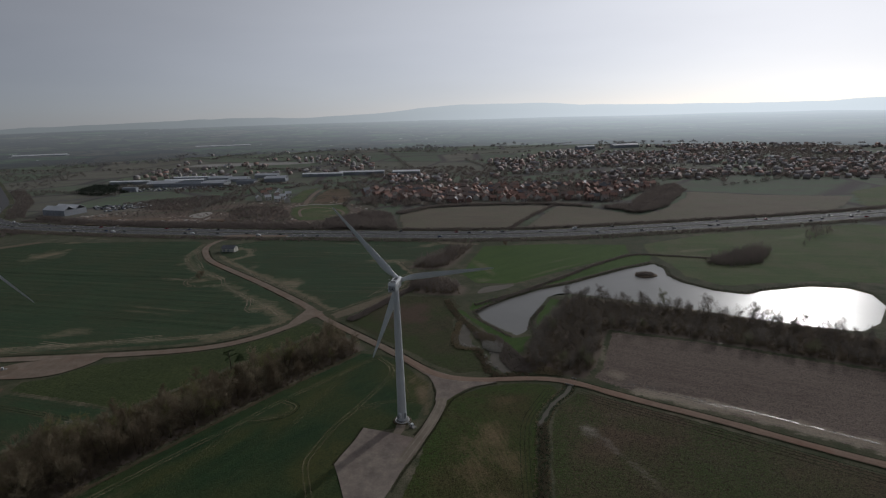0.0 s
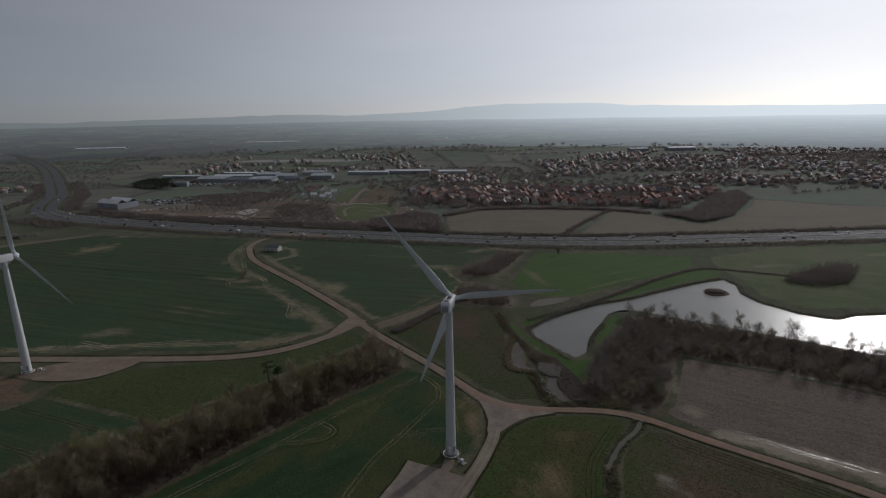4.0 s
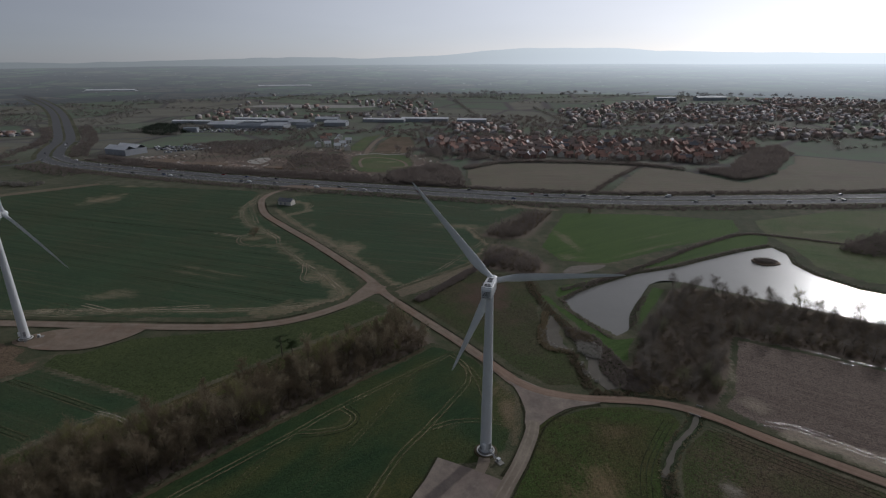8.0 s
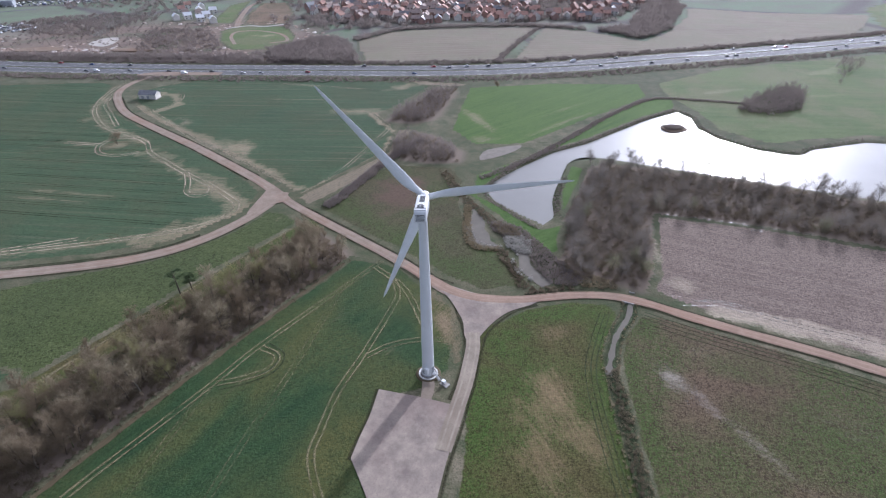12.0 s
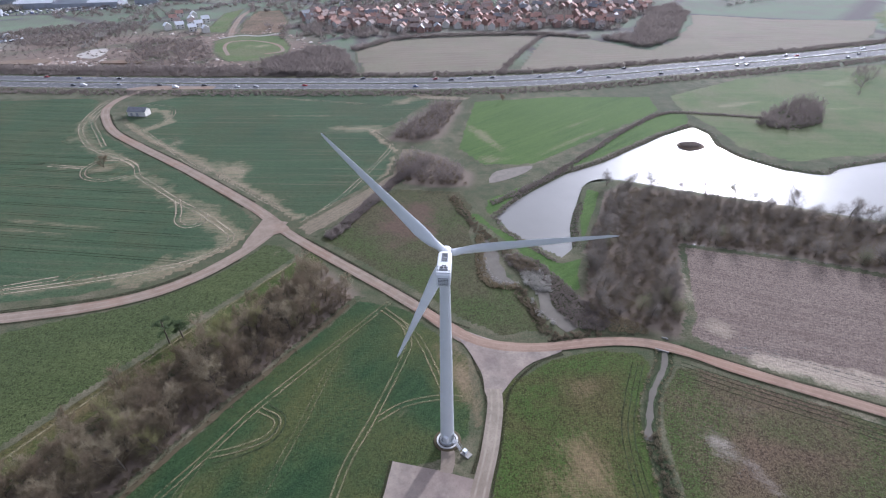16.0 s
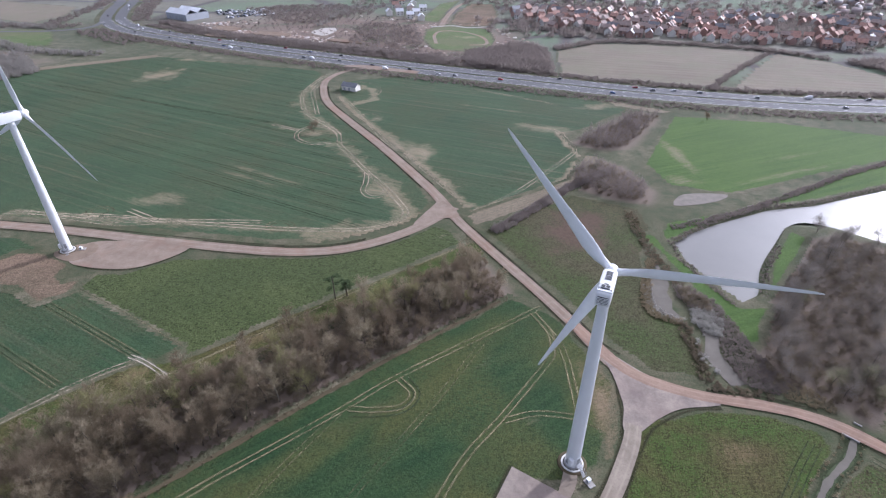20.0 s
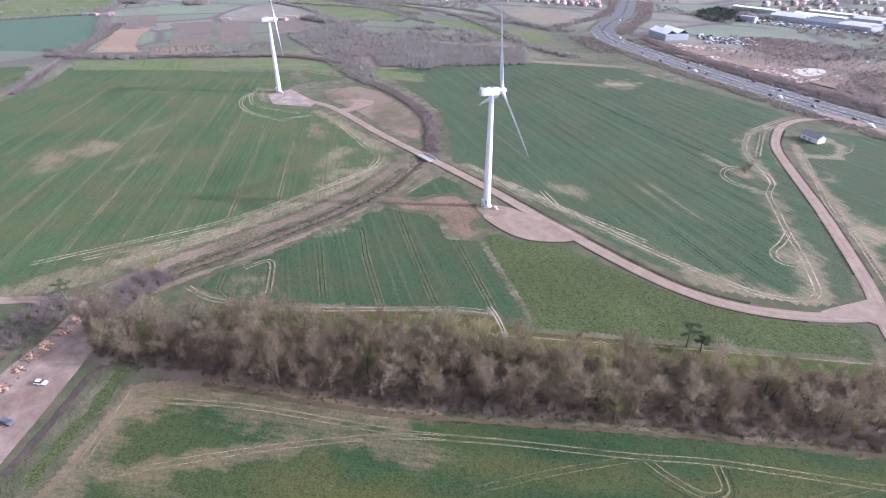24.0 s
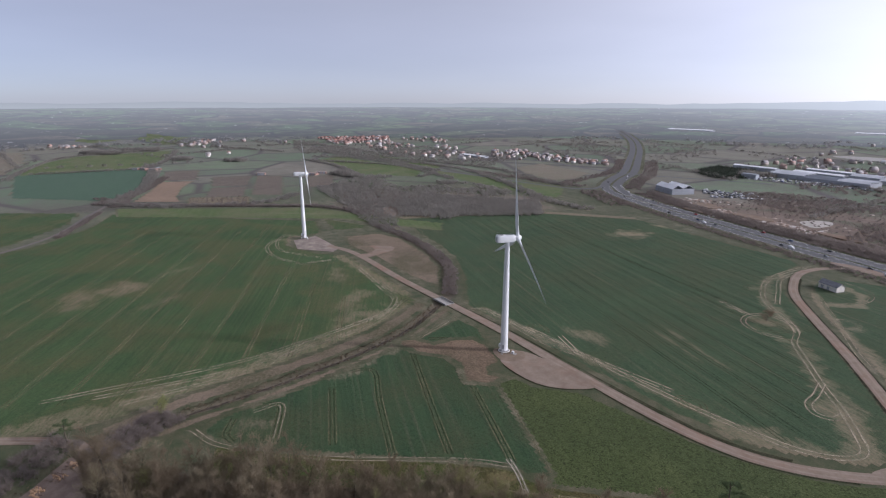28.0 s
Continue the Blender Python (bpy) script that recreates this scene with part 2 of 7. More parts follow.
def field_material(name, dark, light, soil, row_angle, rows=2.6, row_power=0.35, patchy=0.3, tram=0.0, tufts=0.6, accent=None, haze_sheen=0.006, drift=1.0, streaks=0.0):
    """A field: drilled rows, growth that varies, bare places from the mesh's own marks."""
    n = Nodes(name, 0.92, spec=0.12)
    along = n.turned(row_angle, 0.012, 0.22)
    streak = n.noise(1.0, 5.0, 0.65, along)
    c = n.mix(dark, light, n.span(streak, 0.32, 0.68))
    c = n.mix(c, light, n.span(n.noise(0.018, 5.0, 0.6), 0.42, 0.7, 0.0, patchy * 2))
    row = n.wave(0.314 / rows, row_angle, 1.2, 0.25)
    c = n.mix(c, tuple(v * 0.55 for v in dark), n.math("MULTIPLY", n.span(row, 0.35, 0.9), row_power, True))
    if accent:
        c = n.mix(c, accent, n.math("MULTIPLY", n.span(n.noise(0.022, 3.0, 0.6), 0.44, 0.60, 0.0, drift), n.span(n.noise(0.7, 5.0, 0.8), 0.34, 0.56), True))
        c = n.mix(c, accent, n.math("MULTIPLY", n.attr("grown"), n.span(n.noise(0.16, 6.0, 0.7), 0.25, 0.55, 0.35, 1.0), True))
    if streaks:
        c = n.mix(c, tuple(v * 0.62 for v in soil), n.span(n.noise(1.0, 5.0, 0.65, n.turned(row_angle, 0.007, 0.42)), 0.53, 0.70, 0.0, streaks))
        c = n.mix(c, tuple(v * 0.62 for v in dark), n.span(n.noise(1.0, 4.0, 0.6, n.turned(row_angle, 0.005, 0.55)), 0.45, 0.30, 0.0, streaks))
    tuft = n.noise(0.75, 6.0, 0.85)
    c = n.mix(c, tuple(v * 0.45 for v in dark), n.span(tuft, 0.47, 0.64, 0.0, tufts))
    clod = n.voronoi(2.3, "Distance", "F1", n.turned(0.4, 1.0, 0.8))
    c = n.mix(c, tuple(v * 0.42 for v in dark), n.math("MULTIPLY", n.span(clod, 0.42, 0.72), n.span(n.noise(0.35, 3.0), 0.35, 0.6, 0.2, tufts), True))
    c = n.mix(c, tuple(v * 1.9 for v in light), n.math("MULTIPLY", n.span(clod, 0.24, 0.05), n.span(n.noise(0.9, 2.0), 0.5, 0.62, 0.0, tufts * 0.6), True))
    c = n.mix(c, tuple(v * 1.7 for v in light), n.span(n.noise(1.3, 5.0, 0.85), 0.53, 0.68, 0.0, tufts * 0.6))
    if tram:
        line = n.wave(0.314 / tram, row_angle, 0.3, 0.05)
        c = n.mix(c, soil, n.math("MULTIPLY", n.span(line, 0.965, 0.995), n.span(n.noise(0.05, 4.0), 0.3, 0.6, 0.15, 0.8), True))
    c = n.mix(rough_grass(n, 0.5), c, n.span(n.math("ADD", n.attr("crop"), n.span(n.noise(0.5, 5.0, 0.8), 0.3, 0.7, -0.3, 0.3)), 0.35, 0.65))
    soil_c = n.mix(soil, tuple(v * 0.6 for v in soil), n.span(n.noise(0.6, 6.0, 0.75), 0.35, 0.75))
    worn = n.math("ADD", n.attr("bare"), n.span(n.noise(1.0, 6.0, 0.8, n.turned(row_angle, 0.09, 0.55)), 0.25, 0.75, -0.42, 0.36))
    worn = n.math("ADD", worn, n.span(n.noise(0.9, 6.0, 0.85), 0.32, 0.68, -0.30, 0.30))
    c = n.mix(c, soil_c, n.math("MULTIPLY", n.span(worn, 0.15, 0.95, 0.0, 0.85), n.span(n.attr("bare"), 0.02, 0.35), True))
    n.color(c)
    n.bump(n.math("ADD", n.noise(1.1, 6.0, 0.75), n.math("MULTIPLY", row, row_power * 0.6)), 0.75, 0.45)
    # this sheen weight is the field's share of haze
    return n.sheen(haze_sheen, 0.45, (0.92, 0.97, 1.0)).mat


def track_material(name, base, worn, red):
    n = Nodes(name, 0.95, spec=0.15)
    c = n.mix(base, worn, n.span(n.noise(0.12, 6.0, 0.7), 0.35, 0.7))
    c = n.mix(c, red, n.span(n.noise(0.035, 4.0, 0.6), 0.48, 0.66, 0.0, 0.8))
    c = n.mix(c, tuple(v * 0.62 for v in base), n.span(n.noise(1.8, 6.0, 0.8), 0.5, 0.8, 0.0, 0.7))
    side = n.attr("side")
    wheel = n.math("MULTIPLY", n.span(side, 0.34, 0.5), n.span(side, 0.72, 0.56), True)
    c = n.mix(c, worn, n.math("MULTIPLY", wheel, n.span(n.noise(0.3, 5.0), 0.35, 0.6, 0.1, 0.85), True))
    n.color(c)
    n.bump(n.noise(2.4, 6.0, 0.75), 0.4, 0.12)
    return n.mat


def rut_material(name="rut_soil", dark=(0.160, 0.146, 0.078), light=(0.315, 0.272, 0.160), cover=0.80):
    n = Nodes(name, 0.95, spec=0.1)
    n.color(n.mix(dark, light, n.noise(0.4, 5.0, 0.7)))
    keep = n.math("ADD", n.span(n.noise(0.10, 6.0, 0.7), 0.26, 0.48), n.span(n.noise(1.7, 4.0, 0.8), 0.3, 0.7, -0.55, 0.4), True)
    keep = n.math("MULTIPLY", keep, n.span(n.noise(0.028, 3.0, 0.6), 0.38, 0.54, 0.55, 1.0), True)
    return n.cut(n.math("MULTIPLY", keep, n.span(n.attr("side"), 0.0, 0.9, 0.0, cover), True)).mat


def dark_rut_material():
    n = Nodes("wheel_mark", 0.95, spec=0.1)
    n.color(n.mix((0.034, 0.052, 0.024), (0.064, 0.076, 0.038), n.noise(0.5, 5.0, 0.7)))
    keep = n.span(n.noise(0.12, 6.0, 0.75), 0.3, 0.55, 0.4, 1.0)
    return n.cut(n.math("MULTIPLY", keep, n.span(n.attr("side"), 0.0, 0.6), True)).mat


def bark_material(name, a, b, c, per_object=True, thin=0.0):
    """Bark, or where thin is given a spray of fine twigs that lets light through."""
    n = Nodes(name, 0.95, spec=0.1)
    r = n.rand() if per_object else n.noise(0.03, 3.0, 0.6)
    mix = n.ramp(r, [(0.15, a), (0.5, b), (0.8, c), (0.93, c), (0.95, (c[0] * 0.84, c[1] * 0.95, c[2] * 0.66))])
    col = n.mix(mix, tuple(v * 0.6 for v in a), n.span(n.island(), 0.3, 1.0, 0.0, 0.4))
    n.color(col)
    if thin:
        lit = n.t.nodes.new("ShaderNodeBsdfTranslucent")
        n.put(lit.inputs["Color"], col)
        m = n.t.nodes.new("ShaderNodeMixShader")
        m.inputs[0].default_value = thin
        n.t.links.new(n.bsdf.outputs[0], m.inputs[1])
        n.t.links.new(lit.outputs[0], m.inputs[2])
        n.t.links.new(m.outputs[0], n.out.inputs["Surface"])
    return n.mat


def water_material(name, tint, ripple=0.06, scale=0.9, rough=0.08, broken=False):
    n = Nodes(name, rough, spec=0.5)
    n.color(n.mix(tint, tuple(v * 0.6 for v in tint), n.noise(0.02, 4.0)))
    n.bsdf.inputs["IOR"].default_value = 1.33
    n.bump(n.math("ADD", n.noise(scale, 5.0, 0.65), n.noise(scale * 0.17, 3.0)), ripple, 0.25)
    if broken:
        n.cut(n.span(n.noise(0.9, 5.0, 0.7), 0.46, 0.58))
    return n.mat


def asphalt_material():
    n = Nodes("asphalt", 0.85, spec=0.22)
    c = n.mix((0.082, 0.082, 0.086), (0.122, 0.122, 0.126), n.noise(0.05, 6.0, 0.7))
    c = n.mix(c, (0.085, 0.085, 0.09), n.span(n.noise(3.0, 4.0, 0.8), 0.5, 0.8, 0.0, 0.7))
    n.color(c)
    return n.mat


M_GROUND = ground_material()
SOIL = (0.276, 0.221, 0.158)
M_CROP_S = field_material("crop_south", (0.022, 0.050, 0.021), (0.040, 0.074, 0.028), (0.235, 0.175, 0.112), radians(-47), 1.9, 0.06, 0.5, tufts=0.5, accent=(0.094, 0.092, 0.030), drift=0.55)
M_CROP_NW = field_material("crop_north_west", (0.038, 0.068, 0.035), (0.066, 0.105, 0.052), (0.29, 0.235, 0.155), radians(15), 3.1, 0.06, 0.5, tufts=0.55, accent=(0.072, 0.088, 0.044), streaks=0.36)
M_CROP_N = field_material("crop_north", (0.036, 0.066, 0.034), (0.064, 0.102, 0.050), (0.30, 0.245, 0.165), radians(12), 3.0, 0.08, 0.4, tufts=0.5, accent=(0.062, 0.078, 0.038), streaks=0.45)
M_CROP_W = field_material("crop_west", (0.042, 0.076, 0.032), (0.072, 0.116, 0.046), (0.27, 0.21, 0.14), radians(25), 3.5, 0.05, 0.5, tufts=0.5, accent=(0.104, 0.104, 0.046), streaks=0.40)
M_CROP_T = field_material("crop_middle", (0.032, 0.062, 0.030), (0.056, 0.096, 0.044), SOIL, radians(18), 2.4, 0.10, 0.4, tufts=0.5, accent=(0.068, 0.080, 0.038), streaks=0.30)
M_PASTURE = field_material("pasture", (0.052, 0.074, 0.024), (0.092, 0.112, 0.042), SOIL, radians(20), 1.6, 0.0, 0.5, tufts=0.9, accent=(0.062, 0.082, 0.032))
M_PASTURE_E = field_material("grass_with_dead_growth", (0.060, 0.056, 0.020), (0.098, 0.085, 0.034), (0.250, 0.180, 0.105), radians(80), 1.6, 0.0, 0.7, tufts=0.8, accent=(0.050, 0.096, 0.018))
M_BRIGHT = field_material("bright_grass", (0.051, 0.098, 0.022), (0.086, 0.142, 0.034), SOIL, radians(-32), 3.0, 0.08, 0.4, tufts=0.4)
# pale grey soil tone includes the whitish glint of the wet patch
M_ROUGH = field_material("rough_wet_grass", (0.082, 0.057, 0.036), (0.125, 0.090, 0.058), (0.29, 0.25, 0.21), radians(35), 2.2, 0.0, 0.7, tufts=0.85, accent=(0.056, 0.090, 0.022))
M_MEADOW = field_material("rough_meadow", (0.056, 0.056, 0.026), (0.092, 0.082, 0.044), (0.112, 0.074, 0.055), radians(60), 2.0, 0.0, 0.7, tufts=0.75, accent=(0.056, 0.084, 0.024))
M_STUBBLE = field_material("brown_stubble", (0.138, 0.104, 0.086), (0.238, 0.188, 0.156), (0.42, 0.355, 0.275), radians(33), 1.7, 0.15, 0.6, tufts=0.7)
# far fields carry haze as extra sheen and some paler tones
M_FAR_TILL = field_material("far_tilled_field", (0.145, 0.120, 0.086), (0.205, 0.172, 0.124), SOIL, radians(4), 9.0, 0.2, 0.6, tufts=0.3, accent=(0.165, 0.155, 0.10), haze_sheen=0.04)
M_FAR_GREEN = field_material("far_green_field", (0.072, 0.112, 0.040), (0.116, 0.150, 0.060), (0.32, 0.27, 0.18), radians(15), 8.0, 0.1, 0.7, tufts=0.4, accent=(0.15, 0.145, 0.08), haze_sheen=0.012)
M_FAR_TEAL = field_material("far_winter_crop", (0.042, 0.092, 0.050), (0.062, 0.118, 0.066), SOIL, radians(28), 9.0, 0.1, 0.3, haze_sheen=0.04)
M_ORANGE = field_material("bare_orange_soil", (0.205, 0.138, 0.092), (0.285, 0.198, 0.132), (0.34, 0.24, 0.16), radians(33), 5.0, 0.2, 0.4, haze_sheen=0.04)
M_PLOT = field_material("brown_plot", (0.115, 0.090, 0.068), (0.175, 0.140, 0.105), SOIL, radians(58), 4.0, 0.5, 0.4, haze_sheen=0.04)
M_EARTHF = field_material("churned_earth", (0.150, 0.106, 0.072), (0.225, 0.162, 0.110), (0.26, 0.19, 0.13), radians(20), 3.0, 0.0, 0.6, tufts=0.7, accent=(0.085, 0.080, 0.046))
M_TRACK = track_material("stone_track", (0.188, 0.143, 0.110), (0.280, 0.228, 0.180), (0.228, 0.145, 0.104))
M_TRACK_RED = track_material("red_stone_track", (0.215, 0.145, 0.108), (0.305, 0.222, 0.168), (0.255, 0.150, 0.104))
M_TRACK_TAN = track_material("tan_stone_track", (0.185, 0.154, 0.122), (0.305, 0.262, 0.208), (0.200, 0.160, 0.126))
M_PAD = track_material("stone_pad", (0.178, 0.146, 0.130), (0.350, 0.300, 0.245), (0.215, 0.165, 0.145))
M_LANE = track_material("worn_lane", (0.12, 0.108, 0.10), (0.17, 0.155, 0.142), (0.15, 0.122, 0.104))
M_YARD = track_material("muddy_yard", (0.160, 0.120, 0.098), (0.305, 0.245, 0.205), (0.150, 0.100, 0.080))
M_PEAT = plain("wet_peat", (0.072, 0.058, 0.048), 0.85, 0.0, 0.2, 0.4, 0.3)
M_EARTH = track_material("bare_earth", (0.165, 0.125, 0.092), (0.245, 0.190, 0.142), (0.19, 0.130, 0.092))
M_RUT, M_MARK = rut_material(), dark_rut_material()
# dark verge grass with the kerb's shade in its colour
M_VERGE = rut_material("shaded_verge", (0.030, 0.032, 0.017), (0.062, 0.056, 0.032), 1.0)
M_RUT_DRY = rut_material("dry_rut_soil", (0.26, 0.225, 0.155), (0.50, 0.43, 0.31), 0.9)
M_CHALKY = rut_material("chalk_spill", (0.36, 0.32, 0.25), (0.60, 0.55, 0.44), 0.72)
M_ASPHALT = asphalt_material()
M_PAINT = plain("road_paint", (0.72, 0.72, 0.70), 0.7)
M_BROWN = field_material("brown_dead_grass", (0.150, 0.116, 0.082), (0.215, 0.168, 0.122), (0.19, 0.14, 0.11), radians(60), 2.0, 0.0, 0.7, tufts=0.5, accent=(0.085, 0.085, 0.045))
M_WATER = water_material("lake_water", (0.175, 0.170, 0.155), 0.10, 0.5, 0.31)
M_FURROW = water_material("furrow_water", (0.20, 0.18, 0.15), 0.18, 3.0, 0.24, True)
M_POND = plain("muddy_water", (0.126, 0.113, 0.094), 0.8, 0.0, 0.15, 0.2, 0.12, 0.8)
M_SILT = plain("wet_silt", (0.165, 0.145, 0.12), 0.8, 0.0, 0.2, 0.2, 0.3, 1.5)
M_CLAY = plain("pale_clay", (0.40, 0.37, 0.33), 0.85, 0.0, 0.2, 0.2, 0.1, 1.5)
M_STRAW = field_material("straw_margin", (0.156, 0.129, 0.088), (0.230, 0.193, 0.135), (0.304, 0.258, 0.186), radians(-45), 2.0, 0.2, 0.6)
M_BARK = bark_material("bark", (0.095, 0.075, 0.060), (0.12, 0.10, 0.080), (0.16, 0.14, 0.11))
M_TWIG = bark_material("twigs", (0.205, 0.162, 0.112), (0.250, 0.202, 0.140), (0.312, 0.266, 0.184), thin=0.5)
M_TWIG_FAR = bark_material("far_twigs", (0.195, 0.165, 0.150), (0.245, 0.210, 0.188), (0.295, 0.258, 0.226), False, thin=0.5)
M_TWIG_DENSE = bark_material("dense_twigs", (0.158, 0.138, 0.118), (0.192, 0.169, 0.145), (0.230, 0.204, 0.174), False, thin=0.5)
M_TWIG_WOOD = bark_material("grey_twigs", (0.178, 0.158, 0.138), (0.216, 0.194, 0.170), (0.260, 0.235, 0.205), thin=0.5)
# twigs for the distance: next two are paled, haze put into their colour
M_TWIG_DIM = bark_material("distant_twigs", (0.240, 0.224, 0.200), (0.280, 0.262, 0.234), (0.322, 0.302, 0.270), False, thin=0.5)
M_TWIG_HAZE = bark_material("hazed_far_twigs", (0.275, 0.272, 0.268), (0.320, 0.316, 0.310), (0.365, 0.360, 0.350), False, thin=0.5)
M_BRAMBLE = bark_material("brambles", (0.164, 0.134, 0.096), (0.200, 0.165, 0.118), (0.228, 0.195, 0.130), False, thin=0.5)
M_LITTER = track_material("dead_bracken", (0.072, 0.060, 0.034), (0.112, 0.090, 0.056), (0.090, 0.068, 0.042))
M_TWIG_PALE = bark_material("pale_twigs", (0.34, 0.33, 0.30), (0.40, 0.385, 0.35), (0.46, 0.44, 0.40), False, thin=0.5)
M_REED = bark_material("dead_reeds", (0.24, 0.195, 0.125), (0.30, 0.25, 0.165), (0.35, 0.295, 0.20), False, thin=0.5)
M_PINE = bark_material("pine_needles", (0.055, 0.085, 0.040), (0.070, 0.100, 0.046), (0.085, 0.115, 0.055), False)
M_CONIFER = bark_material("dark_conifer", (0.062, 0.076, 0.056), (0.074, 0.088, 0.066), (0.088, 0.100, 0.076), False)
M_WHITE = plain("white_steel", (0.66, 0.675, 0.685), 0.38, 0.0, 0.5, 0.06, 0.12, 3.0)
M_BLADE = plain("white_blade", (0.70, 0.72, 0.735), 0.4, 0.0, 0.5, 0.08, 0.2, 4.0)
M_DARK = plain("dark_grille", (0.035, 0.036, 0.038), 0.6)
M_GREY = plain("grey_steel", (0.33, 0.34, 0.35), 0.5, 0.3)
M_CHALK = plain("whitened_concrete", (0.60, 0.59, 0.57), 0.85, 0.0, 0.2, 0.25, 0.6)
M_CONCRETE = plain("concrete", (0.34, 0.325, 0.30), 0.9, 0.0, 0.2, 0.3, 0.8)
M_BRICK = plain("red_brick", (0.36, 0.235, 0.195), 0.9, 0.0, 0.2, 0.3, 0.2)
M_RENDER = plain("pale_render", (0.66, 0.63, 0.57), 0.85, 0.0, 0.2, 0.15, 0.3)
# red and brown tiles are lightened in place of haze over the town
M_TILE_R = plain("red_roof_tiles", (0.44, 0.27, 0.215), 0.85, 0.0, 0.25, 0.35, 0.5)
M_TILE_B = plain("brown_roof_tiles", (0.36, 0.285, 0.25), 0.85, 0.0, 0.25, 0.35, 0.5)
M_TILE_G = plain("grey_slates", (0.19, 0.195, 0.21), 0.6, 0.0, 0.4, 0.3, 0.5)
M_SHEET = plain("pale_roof_sheet", (0.84, 0.85, 0.86), 0.5, 0.0, 0.4, 0.18, 0.05)
M_SHEET_D = plain("grey_roof_sheet", (0.30, 0.32, 0.35), 0.5, 0.0, 0.5, 0.2, 0.05)
M_CLAD = plain("blue_grey_cladding", (0.34, 0.36, 0.39), 0.5, 0.0, 0.4, 0.15, 0.08)
M_GLASS = plain("dark_glass", (0.03, 0.035, 0.04), 0.12, 0.0, 0.6, 0.1)
M_TYRE = plain("tyre_rubber", (0.02, 0.02, 0.021), 0.85)
M_LOG_OLD = plain("weathered_logs", (0.24, 0.175, 0.14), 0.9, 0.0, 0.2, 0.45, 1.2)
M_LOG = plain("cut_logs", (0.50, 0.33, 0.20), 0.9, 0.0, 0.2, 0.45, 1.2)


# ---- mesh helpers ----
class Geo:
    """Collects vertices and faces of one mesh."""

    def __init__(self):
        self.v, self.f = [], []

    def add(self, v, f):
        k = len(self.v)
        self.v += [tuple(p) for p in v]
        self.f += [tuple(i + k for i in q) for q in f]
        return self

    def box(self, c, s, turn=0.0):
        ca, sa = math.cos(turn), math.sin(turn)
        v = []
        for z in (-0.5, 0.5):
            for x, y in ((-0.5, -0.5), (0.5, -0.5), (0.5, 0.5), (-0.5, 0.5)):
                x, y = x * s[0], y * s[1]
                v.append((c[0] + x * ca - y * sa, c[1] + x * sa + y * ca, c[2] + z * s[2]))
        return self.add(v, [(3, 2, 1, 0), (4, 5, 6, 7), (0, 1, 5, 4), (1, 2, 6, 5), (2, 3, 7, 6), (3, 0, 4, 7)])

    def loft(self, rings, closed=True):
        k = len(rings[0])
        v = [p for r in rings for p in r]
        f = [(a * k + i, a * k + (i + 1) % k, (a + 1) * k + (i + 1) % k, (a + 1) * k + i) for a in range(len(rings) - 1) for i in range(k)]
        if closed:
            f += [tuple(reversed(range(k))), tuple((len(rings) - 1) * k + i for i in range(k))]
        return self.add(v, f)

    def tube(self, a, b, ra, rb, k=6, closed=True):
        a, b = Vector(a), Vector(b)
        d = (b - a).normalized()
        u = d.orthogonal().normalized()
        w = d.cross(u)
        ring = lambda c, r: [c + (u * math.cos(6.2832 * i / k) + w * math.sin(6.2832 * i / k)) * r for i in range(k)]
        return self.loft([ring(a, ra), ring(b, rb)], closed)

    def prism(self, poly, z0, z1):
        k = len(poly)
        v = [(x, y, z0) for x, y in poly] + [(x, y, z1) for x, y in poly]
        return self.add(v, [tuple(reversed(range(k))), tuple(range(k, 2 * k))] + [(i, (i + 1) % k, (i + 1) % k + k, i + k) for i in range(k)])

    def gable(self, lx, ly, z, rise, over=0.4, thick=0.22):
        x, y = lx / 2 + over, ly / 2 + over
        s = rise / (ly / 2)
        ze = z - over * s
        top = [(-x, -y, ze), (x, -y, ze), (x, 0, z + rise), (-x, 0, z + rise), (-x, y, ze), (x, y, ze)]
        v = [(a, b, c + thick) for a, b, c in top] + top
        return self.add(v, [(0, 1, 2, 3), (3, 2, 5, 4), (7, 6, 9, 8), (8, 9, 10, 11), (6, 7, 1, 0), (4, 5, 11, 10), (1, 7, 8, 2), (2, 8, 11, 5), (6, 0, 3, 9), (9, 3, 4, 10)])


def mesh_of(name, geo, mat, smooth=False):
    me = bpy.data.meshes.new(name)
    me.from_pydata(geo.v, [], geo.f)
    for m in mat if isinstance(mat, (list, tuple)) else [mat]:
        me.materials.append(m)
    if smooth:
        me.polygons.foreach_set("use_smooth", [True] * len(me.polygons))
    me.update()
    return me


def part(name, geo, mat, parent=None, label="", smooth=False, at=None):
    ob = new(name, mesh_of(name, geo, mat, smooth))
    if parent is not None:
        ob.parent = parent
    if at is not None:
        ob.matrix_basis = at
    return tagged(ob, label)


def thing(name, label, category, at=None, group="", kind=""):
    ob = new(name)
    ob.empty_display_size = 1.0
    if at is not None:
        ob.matrix_basis = at
    return tagged(ob, label, category, group, kind)


